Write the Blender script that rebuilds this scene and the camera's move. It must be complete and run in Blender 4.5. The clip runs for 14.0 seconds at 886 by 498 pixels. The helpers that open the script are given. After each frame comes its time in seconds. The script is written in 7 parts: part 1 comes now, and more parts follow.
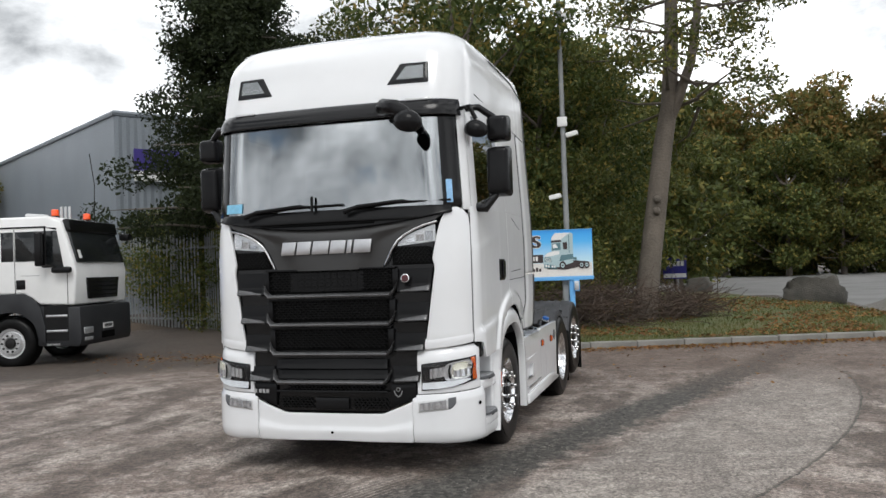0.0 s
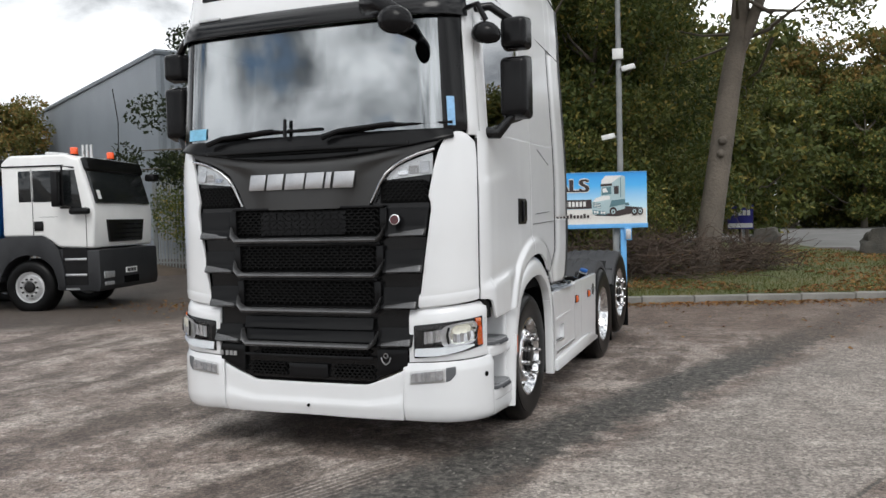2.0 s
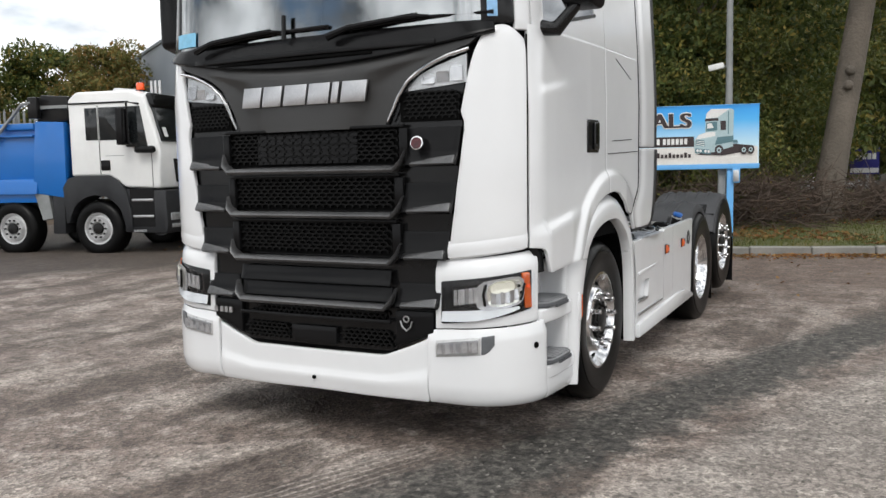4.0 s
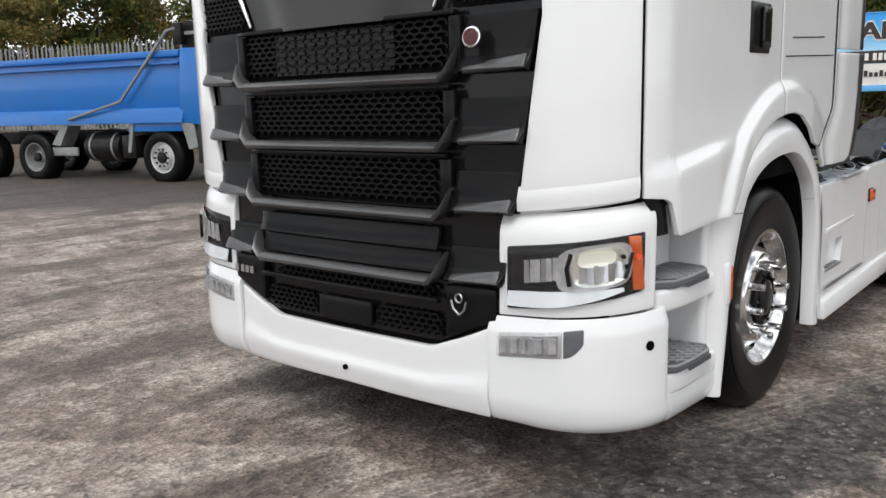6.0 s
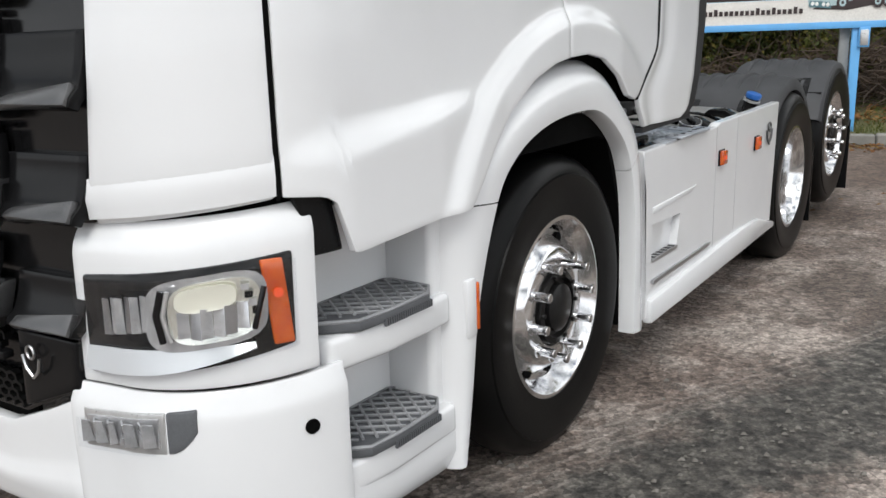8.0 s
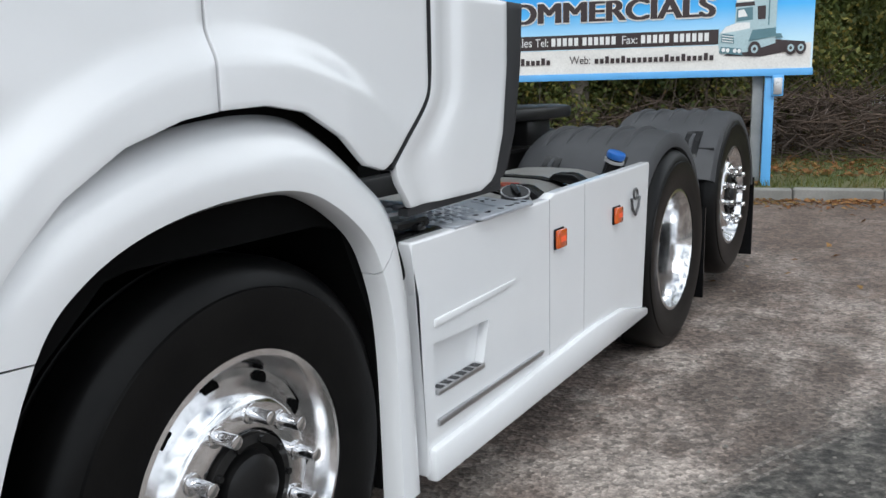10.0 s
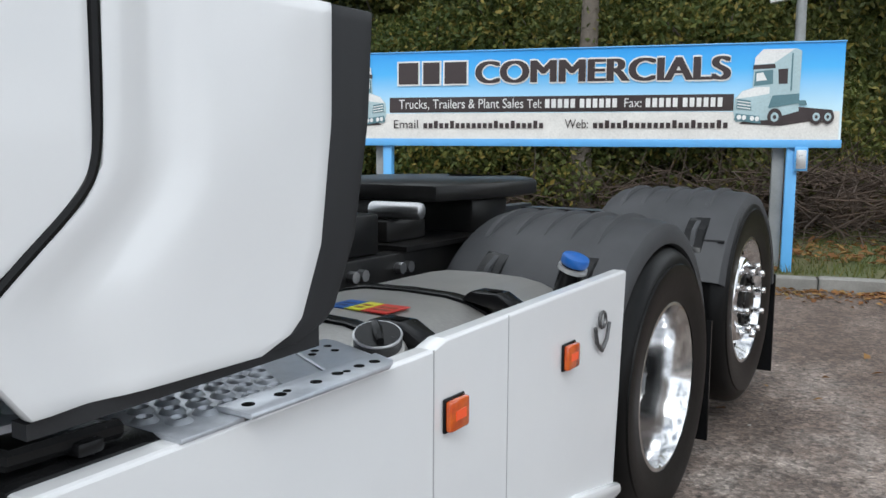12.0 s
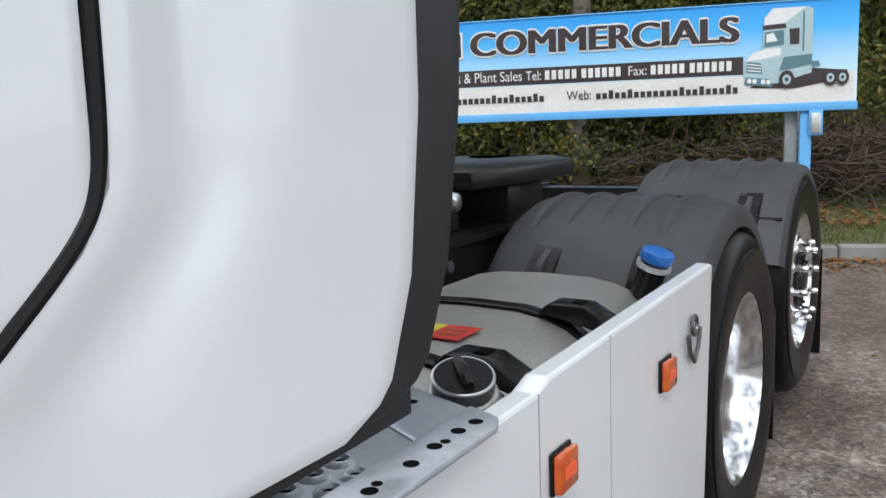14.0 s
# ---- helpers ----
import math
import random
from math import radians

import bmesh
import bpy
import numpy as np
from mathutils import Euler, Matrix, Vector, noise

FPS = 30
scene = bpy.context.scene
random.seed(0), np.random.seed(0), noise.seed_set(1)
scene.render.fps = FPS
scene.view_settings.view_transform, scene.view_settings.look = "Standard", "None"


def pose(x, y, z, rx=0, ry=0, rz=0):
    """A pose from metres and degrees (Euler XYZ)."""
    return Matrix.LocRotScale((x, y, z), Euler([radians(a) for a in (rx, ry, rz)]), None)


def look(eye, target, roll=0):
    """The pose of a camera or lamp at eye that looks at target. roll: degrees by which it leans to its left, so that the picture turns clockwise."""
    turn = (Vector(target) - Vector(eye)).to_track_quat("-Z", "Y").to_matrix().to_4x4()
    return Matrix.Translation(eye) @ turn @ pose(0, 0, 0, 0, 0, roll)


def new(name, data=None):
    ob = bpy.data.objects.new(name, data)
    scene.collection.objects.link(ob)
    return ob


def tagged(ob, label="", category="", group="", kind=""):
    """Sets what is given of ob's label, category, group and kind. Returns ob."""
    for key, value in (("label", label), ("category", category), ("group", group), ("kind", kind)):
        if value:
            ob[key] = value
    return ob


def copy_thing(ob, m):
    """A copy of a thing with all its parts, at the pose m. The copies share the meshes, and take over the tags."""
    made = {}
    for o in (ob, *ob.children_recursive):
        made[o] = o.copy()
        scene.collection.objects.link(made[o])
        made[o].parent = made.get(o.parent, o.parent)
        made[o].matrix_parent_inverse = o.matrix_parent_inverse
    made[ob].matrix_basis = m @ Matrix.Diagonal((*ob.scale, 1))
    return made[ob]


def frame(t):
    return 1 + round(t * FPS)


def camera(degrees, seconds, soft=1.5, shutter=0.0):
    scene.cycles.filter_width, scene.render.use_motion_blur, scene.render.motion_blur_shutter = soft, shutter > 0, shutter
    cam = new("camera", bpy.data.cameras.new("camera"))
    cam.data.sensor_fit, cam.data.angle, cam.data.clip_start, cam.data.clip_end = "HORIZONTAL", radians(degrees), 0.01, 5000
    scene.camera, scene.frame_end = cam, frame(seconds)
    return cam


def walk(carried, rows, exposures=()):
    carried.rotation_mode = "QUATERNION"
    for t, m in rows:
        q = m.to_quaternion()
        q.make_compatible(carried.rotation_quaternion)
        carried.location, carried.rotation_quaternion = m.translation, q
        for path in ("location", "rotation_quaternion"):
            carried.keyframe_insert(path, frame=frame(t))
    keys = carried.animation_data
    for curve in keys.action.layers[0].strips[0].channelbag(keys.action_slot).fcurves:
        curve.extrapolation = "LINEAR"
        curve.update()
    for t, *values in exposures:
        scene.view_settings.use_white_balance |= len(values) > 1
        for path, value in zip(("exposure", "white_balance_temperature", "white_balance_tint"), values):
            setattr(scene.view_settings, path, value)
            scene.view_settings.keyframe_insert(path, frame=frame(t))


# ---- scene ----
cam = camera(55.0, 14.0)
PATH = [
    (0, (3.0, -6.558, 1.701), (2.419, -4.644, 1.743), -2.0),
    (0.5, (2.989, -6.24, 1.673), (2.389, -4.332, 1.678), -1.6),
    (1, (2.965, -5.843, 1.668), (2.368, -3.935, 1.65), -1.5),
    (1.5, (3.004, -5.516, 1.669), (2.364, -3.622, 1.639), -1.2),
    (2, (2.987, -5.133, 1.632), (2.269, -3.267, 1.556), -1.4),
    (2.2, (2.972, -4.982, 1.63), (2.226, -3.128, 1.533), -1.5),
    (4.3, (2.753, -3.545, 1.5), (1.779, -1.81, 1.3), -1.0),
    (4.5, (2.707, -3.38, 1.508), (1.698, -1.663, 1.323), -0.8),
    (5, (2.563, -2.998, 1.462), (1.486, -1.321, 1.295), -1.8),
    (5.5, (2.497, -2.698, 1.439), (1.346, -1.076, 1.233), -1.7),
    (6, (2.462, -2.325, 1.421), (1.197, -0.815, 1.073), -1.7),
    (6.5, (2.391, -2.009, 1.399), (1.08, -0.581, 0.905), -2.6),
    (7, (2.409, -1.65, 1.392), (1.099, -0.219, 0.905), -2.4),
    (7.2, (2.426, -1.477, 1.404), (1.147, -0.015, 0.93), -2.3),
    (7.5, (2.448, -1.317, 1.392), (1.233, 0.203, 0.931), -1.9),
    (8, (2.424, -0.964, 1.377), (1.304, 0.622, 0.899), -1.9),
    (8.5, (2.446, -0.711, 1.35), (1.331, 0.872, 0.849), -1.1),
    (9, (2.501, -0.387, 1.357), (1.389, 1.208, 0.889), -1.0),
    (9.2, (2.506, -0.276, 1.349), (1.414, 1.34, 0.907), -1.2),
    (11.3, (2.242, 1.101, 1.357), (1.234, 2.798, 1.032), -1.1),
    (11.5, (2.228, 1.209, 1.358), (1.21, 2.904, 1.05), -1.0),
    (12, (2.142, 1.495, 1.363), (1.075, 3.169, 1.12), 0.3),
    (12.5, (1.936, 1.615, 1.345), (0.912, 3.324, 1.172), -0.6),
    (13, (1.767, 1.695, 1.388), (0.858, 3.47, 1.235), -1.9),
    (13.5, (1.771, 1.721, 1.381), (0.847, 3.478, 1.137), -1.8),
    (14, (1.776, 1.735, 1.377), (0.744, 3.423, 1.081), -2.1),
]
walk(cam, [(t, look(eye, target, roll)) for t, eye, target, roll in PATH],
     [(0, 0.02, 6250, 9), (2.0, 0.04, 6250, 9), (4.5, 0.19, 6350, 9), (7.5, 0.24, 6300, 9), (8.5, 0.28, 6150, 8), (9.2, 0.22, 5900, 7), (11.3, 0.38, 5950, 7), (12, 0.30, 5950, 7), (14, 0.32, 5950, 7)])

# world: overcast daylight with broken cloud
SUN_EL, SUN_AZ = radians(48), radians(158)
world = bpy.data.worlds.new("overcast_sky")
scene.world = world
world.use_nodes = True
nt = world.node_tree
nt.nodes.clear()


def wnode(kind, **kw):
    n = nt.nodes.new(kind)
    for k, v in kw.items():
        n.inputs[k].default_value = v
    return n


w_out = wnode("ShaderNodeOutputWorld")
sky = wnode("ShaderNodeTexSky")
sky.sky_type, sky.sun_disc, sky.sun_elevation, sky.sun_rotation = "NISHITA", False, SUN_EL, SUN_AZ
bg_sky = wnode("ShaderNodeBackground", Strength=0.09)
bg_cloud = wnode("ShaderNodeBackground", Strength=1.0)
tc = wnode("ShaderNodeTexCoord")
mp = wnode("ShaderNodeMapping", Scale=(1.0, 1.0, 2.2))
cn = wnode("ShaderNodeTexNoise", Scale=3.2, Detail=8.0, Roughness=0.55, Distortion=0.25)
cm = wnode("ShaderNodeTexNoise", Scale=3.4, Detail=5.0, Roughness=0.5)
r_shade = wnode("ShaderNodeValToRGB")
r_shade.color_ramp.elements[0].position, r_shade.color_ramp.elements[0].color = 0.38, (0.22, 0.235, 0.25, 1)
r_shade.color_ramp.elements[1].position, r_shade.color_ramp.elements[1].color = 0.60, (1.9, 1.89, 1.87, 1)
r_mask = wnode("ShaderNodeValToRGB")
r_mask.color_ramp.elements[0].position, r_mask.color_ramp.elements[1].position = 0.30, 0.40
w_mix = wnode("ShaderNodeMixShader")
L = nt.links.new
L(tc.outputs["Generated"], mp.inputs["Vector"])
L(mp.outputs["Vector"], cn.inputs["Vector"])
L(mp.outputs["Vector"], cm.inputs["Vector"])
L(cn.outputs["Fac"], r_shade.inputs["Fac"])
L(cm.outputs["Fac"], r_mask.inputs["Fac"])
sepw = wnode("ShaderNodeSeparateXYZ")
hz = wnode("ShaderNodeMapRange")
hz.inputs[1].default_value, hz.inputs[2].default_value = 0.02, 0.24
hmix = nt.nodes.new("ShaderNodeMix")
hmix.data_type = "RGBA"
hmix.inputs[6].default_value = (1.3, 1.3, 1.32, 1)
L(tc.outputs["Generated"], sepw.inputs[0])
L(sepw.outputs["Z"], hz.inputs[0])
L(hz.outputs[0], hmix.inputs[0])
L(r_shade.outputs["Color"], hmix.inputs[7])
L(hmix.outputs[2], bg_cloud.inputs["Color"])
L(sky.outputs["Color"], bg_sky.inputs["Color"])
L(r_mask.outputs["Color"], w_mix.inputs["Fac"])
L(bg_sky.outputs["Background"], w_mix.inputs[1])
L(bg_cloud.outputs["Background"], w_mix.inputs[2])
L(w_mix.outputs["Shader"], w_out.inputs["Surface"])

sun = new("sun", bpy.data.lights.new("sun", "SUN"))
sun.data.energy, sun.data.angle, sun.data.color = 1.4, radians(25), (1.0, 0.96, 0.9)
sun.matrix_world = look((30 * math.sin(SUN_AZ) * math.cos(SUN_EL), 30 * math.cos(SUN_AZ) * math.cos(SUN_EL), 30 * math.sin(SUN_EL)), (0, 0, 0))


# materials
def ramp(n, stops):
    el = n.color_ramp.elements
    while len(el) < len(stops):
        el.new(0.5)
    for e, (p, c) in zip(el, stops):
        e.position, e.color = p, (*c, 1)


class Mat:
    """A node material with a Principled shader, and short ways to add to it."""

    def __init__(self, name, color=(0.5, 0.5, 0.5), rough=0.5, metal=0.0, **kw):
        self.m = bpy.data.materials.new(name)
        self.m.use_nodes = True
        self.t = self.m.node_tree
        self.p = self.t.nodes["Principled BSDF"]
        self.p.inputs["Base Color"].default_value = (*color, 1)
        self.p.inputs["Roughness"].default_value = rough
        self.p.inputs["Metallic"].default_value = metal
        for k, v in kw.items():
            self.p.inputs[k.replace("_", " ")].default_value = v
        self.co = self.t.nodes.new("ShaderNodeTexCoord").outputs["Object"]

    def add(self, kind, **kw):
        n = self.t.nodes.new(kind)
        for k, v in kw.items():
            n.inputs[k].default_value = v
        return n

    def link(self, a, b):
        self.t.links.new(a, b)

    def noise(self, scale, detail=4.0, rough=0.55, stretch=None):
        n = self.add("ShaderNodeTexNoise", Scale=scale, Detail=detail, Roughness=rough)
        v = self.co
        if stretch:
            mapping = self.add("ShaderNodeMapping", Scale=stretch)
            self.link(v, mapping.inputs["Vector"])
            v = mapping.outputs["Vector"]
        self.link(v, n.inputs["Vector"])
        return n.outputs["Fac"]

    def mix(self, fac, a, b, blend="MIX"):
        n = self.t.nodes.new("ShaderNodeMix")
        n.data_type, n.blend_type = "RGBA", blend
        for sock, v in ((n.inputs[0], fac), (n.inputs[6], a), (n.inputs[7], b)):
            if isinstance(v, (int, float)):
                sock.default_value = v
            elif isinstance(v, tuple):
                sock.default_value = (*v, 1)
            else:
                self.link(v, sock)
        return n.outputs[2]

    def ramped(self, fac, stops):
        n = self.t.nodes.new("ShaderNodeValToRGB")
        ramp(n, stops)
        self.link(fac, n.inputs["Fac"])
        return n.outputs["Color"]

    def color(self, socket):
        self.link(socket, self.p.inputs["Base Color"])
        return self

    def rough(self, fac, lo, hi):
        n = self.add("ShaderNodeMapRange")
        n.inputs[3].default_value, n.inputs[4].default_value = lo, hi
        self.link(fac, n.inputs[0])
        self.link(n.outputs[0], self.p.inputs["Roughness"])
        return self

    def bump(self, fac, strength=0.3, distance=0.01):
        n = self.add("ShaderNodeBump", Strength=strength, Distance=distance)
        self.link(fac, n.inputs["Height"])
        prev = self.p.inputs["Normal"].links
        if prev:
            self.link(prev[0].from_socket, n.inputs["Normal"])
        self.link(n.outputs["Normal"], self.p.inputs["Normal"])
        return self


def worn(name, c1, c2, rough=0.5, scale=3.0, grain=60.0, bump=0.15, metal=0.0, dist=0.004, **kw):
    """A surface whose colour wanders between two tones, with fine relief."""
    m = Mat(name, c1, rough, metal, **kw)
    big, fine = m.noise(scale, 5), m.noise(grain, 3)
    c = m.mix(m.ramped(big, [(0.35, (0, 0, 0)), (0.65, (1, 1, 1))]), c1, c2)
    c = m.mix(0.25, c, m.ramped(fine, [(0.3, (0.35,) * 3), (0.7, (1, 1, 1))]), "MULTIPLY")
    m.color(c)
    m.rough(fine, max(rough - 0.08, 0.02), rough + 0.08)
    if bump:
        m.bump(fine, bump, dist)
    return m.m


def paint(name, c, rough=0.18, coat=0.6, dirt=0.06):
    m = Mat(name, c, rough, Coat_Weight=coat, Coat_Roughness=0.04)
    big = m.noise(1.7, 6, 0.6)
    m.color(m.mix(m.ramped(big, [(0.45, (0, 0, 0)), (0.75, (dirt * 2,) * 3)]), c, tuple(v * 0.62 + 0.03 for v in c)))
    m.rough(m.noise(9, 5), rough * 0.8, rough * 1.5)
    m.bump(m.noise(2.2, 2), 0.03, 0.01)
    return m.m


def leafy(name, stops, rough=0.55):
    m = Mat(name, (0.1, 0.1, 0.1), rough, Specular_IOR_Level=0.25)
    geo = m.add("ShaderNodeNewGeometry")
    info = m.add("ShaderNodeObjectInfo")
    c = m.ramped(geo.outputs["Random Per Island"], stops)
    big = m.ramped(m.noise(0.55, 3), [(0.3, (0.62, 0.68, 0.6)), (0.7, (1.25, 1.15, 1.0))])
    c = m.mix(1.0, c, big, "MULTIPLY")
    c = m.mix(m.ramped(info.outputs["Random"], [(0, (0, 0, 0)), (1, (0.25,) * 3)]), c, (0.15, 0.12, 0.035))
    m.color(c)
    tr = m.add("ShaderNodeBsdfTranslucent")
    m.link(c, tr.inputs["Color"])
    mx = m.add("ShaderNodeMixShader", Fac=0.3)
    out = m.t.nodes["Material Output"]
    m.link(m.p.outputs[0], mx.inputs[1])
    m.link(tr.outputs[0], mx.inputs[2])
    m.link(mx.outputs[0], out.inputs["Surface"])
    return m.m


def glassy(name, tint, gloss, rough=0.02):
    m = Mat(name)
    tr = m.add("ShaderNodeBsdfTransparent", Color=(*tint, 1))
    gl = m.add("ShaderNodeBsdfGlossy", Color=(0.95, 0.97, 1.0, 1), Roughness=rough)
    mx = m.add("ShaderNodeMixShader", Fac=gloss)
    m.link(tr.outputs[0], mx.inputs[1])
    m.link(gl.outputs[0], mx.inputs[2])
    m.link(mx.outputs[0], m.t.nodes["Material Output"].inputs["Surface"])
    return m.m


def flat_mat(name, c, rough=0.4):
    return worn(name, c, tuple(v * 0.9 for v in c), rough, 3, 60, 0.0)


PRINTW = flat_mat("white_print", (0.78, 0.78, 0.76))
WHITE = paint("white_gloss_paint", (0.70, 0.705, 0.715))
WHITE2 = paint("white_truck_paint", (0.74, 0.74, 0.73), 0.3, 0.3, 0.15)
BLUE = paint("blue_body_paint", (0.004, 0.125, 0.44), 0.35, 0.3, 0.12)
SIGNBLUE = paint("pale_blue_paint", (0.12, 0.38, 0.72), 0.4, 0.1, 0.2)
BLACK = worn("black_gloss_plastic", (0.006, 0.006, 0.0065), (0.01, 0.01, 0.0105), 0.16, 2.5, 90, 0.02, Specular_IOR_Level=0.3)
SATIN = worn("satin_black_plastic", (0.006, 0.006, 0.0065), (0.010, 0.010, 0.0105), 0.24, 3, 220, 0.05, dist=0.001, Specular_IOR_Level=0.16)
GRILLE = worn("black_grille_plastic", (0.006, 0.006, 0.0065), (0.009, 0.009, 0.0095), 0.22, 3, 900, 0.0, Specular_IOR_Level=0.14)
GREYP = worn("dark_grey_panel_paint", (0.035, 0.0345, 0.034), (0.045, 0.0445, 0.044), 0.34, 2, 300, 0.03, metal=0.3, dist=0.001)
BAR = worn("grey_grille_bar", (0.085, 0.085, 0.087), (0.12, 0.12, 0.122), 0.28, 3, 1200, 0.0, metal=0.5)
PLASTIC = worn("grey_moulded_plastic", (0.033, 0.034, 0.037), (0.048, 0.049, 0.053), 0.55, 4, 350, 0.25, dist=0.001, Specular_IOR_Level=0.35)
TRIM = worn("charcoal_rubber_trim", (0.019, 0.0197, 0.022), (0.026, 0.0267, 0.029), 0.5, 3, 300, 0.1, dist=0.001, Specular_IOR_Level=0.3)
# sheenless near-black: shade of recesses and insides put into colour; also joints, bars
VOID = worn("shade_and_joint_black", (0.003, 0.003, 0.003), (0.005, 0.005, 0.005), 0.8, 4, 50, 0.0, Specular_IOR_Level=0.03)
RUBBER = worn("tyre_rubber", (0.003, 0.003, 0.0032), (0.0055, 0.0053, 0.0052), 0.34, 6, 120, 0.12, dist=0.002, Specular_IOR_Level=0.13)
CHROME = worn("polished_aluminium", (0.84, 0.84, 0.85), (0.78, 0.78, 0.79), 0.15, 4, 40, 0.02, metal=1.0, dist=0.001)
ALU = worn("brushed_aluminium", (0.5, 0.5, 0.51), (0.6, 0.6, 0.61), 0.34, 5, 150, 0.08, metal=1.0, dist=0.001)
TANK = worn("dull_aluminium_tank", (0.44, 0.43, 0.41), (0.36, 0.35, 0.335), 0.36, 3, 90, 0.04, metal=0.55, dist=0.001)
STEEL = worn("galvanised_steel", (0.30, 0.31, 0.31), (0.22, 0.23, 0.23), 0.6, 2.5, 40, 0.15, metal=0.35)
CHASSIS = worn("black_chassis_paint", (0.008, 0.008, 0.0085), (0.016, 0.015, 0.014), 0.33, 5, 70, 0.2, dist=0.002, Specular_IOR_Level=0.22)
AMBER = worn("amber_lens", (0.62, 0.11, 0.006), (0.48, 0.06, 0.004), 0.15, 30, 220, 0.3, dist=0.001, Coat_Weight=0.8)
ORANGE = Mat("orange_beacon", (0.9, 0.10, 0.02), 0.2, Coat_Weight=0.5).m
RED = worn("red_sticker", (0.55, 0.03, 0.02), (0.6, 0.05, 0.03), 0.35, 5, 60, 0.0)
YELLOW = worn("yellow_sticker", (0.65, 0.65, 0.03), (0.7, 0.62, 0.04), 0.35, 5, 60, 0.0)
CAPBLUE = worn("blue_cap_plastic", (0.01, 0.09, 0.36), (0.014, 0.12, 0.42), 0.35, 5, 60, 0.0)
SILVER = worn("silver_plastic", (0.55, 0.55, 0.55), (0.6, 0.6, 0.6), 0.3, 5, 60, 0.0, metal=0.6)
LENS = glassy("clear_lamp_lens", (0.97, 0.975, 0.98), 0.025)
BOWL = Mat("lit_reflector", (0.75, 0.75, 0.7), 0.12, 0.9, Emission_Color=(1.0, 0.96, 0.8, 1), Emission_Strength=0.1).m
TREAD = worn("grey_step_plastic", (0.075, 0.079, 0.086), (0.10, 0.104, 0.112), 0.5, 6, 200, 0.2, dist=0.001)
PLATE = worn("bright_galvanised_plate", (0.52, 0.54, 0.58), (0.40, 0.43, 0.48), 0.32, 7, 45, 0.04, metal=0.4, dist=0.001)
LAMPREF = worn("bright_lamp_reflector", (0.7, 0.7, 0.71), (0.52, 0.52, 0.53), 0.12, 25, 60, 0.0, metal=0.6)
GLOW = Mat("lit_lamp", (0.72, 0.70, 0.60), 0.15, 0.4, Emission_Color=(1.0, 0.95, 0.78, 1), Emission_Strength=0.12).m
WGLASS = glassy("windscreen_glass", (0.34, 0.39, 0.37), 0.30, 0.015)
SGLASS = glassy("side_window_glass", (0.12, 0.13, 0.13), 0.45, 0.015)
BARK = worn("grey_bark", (0.15, 0.125, 0.10), (0.10, 0.085, 0.068), 0.85, 2.0, 18, 0.8, dist=0.03)
TWIG = worn("brown_twig", (0.09, 0.06, 0.042), (0.05, 0.036, 0.028), 0.9, 3, 30, 0.4, dist=0.01)
ROCK = worn("dark_boulder_stone", (0.095, 0.088, 0.075), (0.05, 0.048, 0.042), 0.85, 2.2, 25, 0.8, dist=0.03)
KERB = worn("concrete_kerb", (0.26, 0.25, 0.23), (0.16, 0.155, 0.14), 0.8, 2.4, 55, 0.5, dist=0.006)
CLAD = worn("grey_cladding", (0.20, 0.225, 0.25), (0.23, 0.255, 0.285), 0.5, 0.4, 20, 0.05)
LEAF_A = leafy("leaves_green", [(0.0, (0.036, 0.058, 0.017)), (0.5, (0.07, 0.10, 0.028)), (0.8, (0.135, 0.155, 0.044)), (1.0, (0.27, 0.21, 0.055))])
LEAF_B = leafy("leaves_autumn", [(0.0, (0.08, 0.10, 0.03)), (0.45, (0.135, 0.135, 0.046)), (0.8, (0.22, 0.165, 0.056)), (1.0, (0.27, 0.15, 0.052))])
LEAF_C = leafy("conifer_needles", [(0.0, (0.010, 0.018, 0.008)), (0.6, (0.018, 0.03, 0.012)), (1.0, (0.03, 0.042, 0.016))], 0.7)
LITTER = leafy("fallen_leaves", [(0.0, (0.14, 0.06, 0.03)), (0.5, (0.24, 0.11, 0.05)), (0.8, (0.32, 0.19, 0.08)), (1.0, (0.20, 0.15, 0.06))], 0.7)
GRASS = leafy("grass_blades", [(0.0, (0.045, 0.075, 0.018)), (0.6, (0.085, 0.115, 0.03)), (1.0, (0.16, 0.14, 0.05))], 0.6)


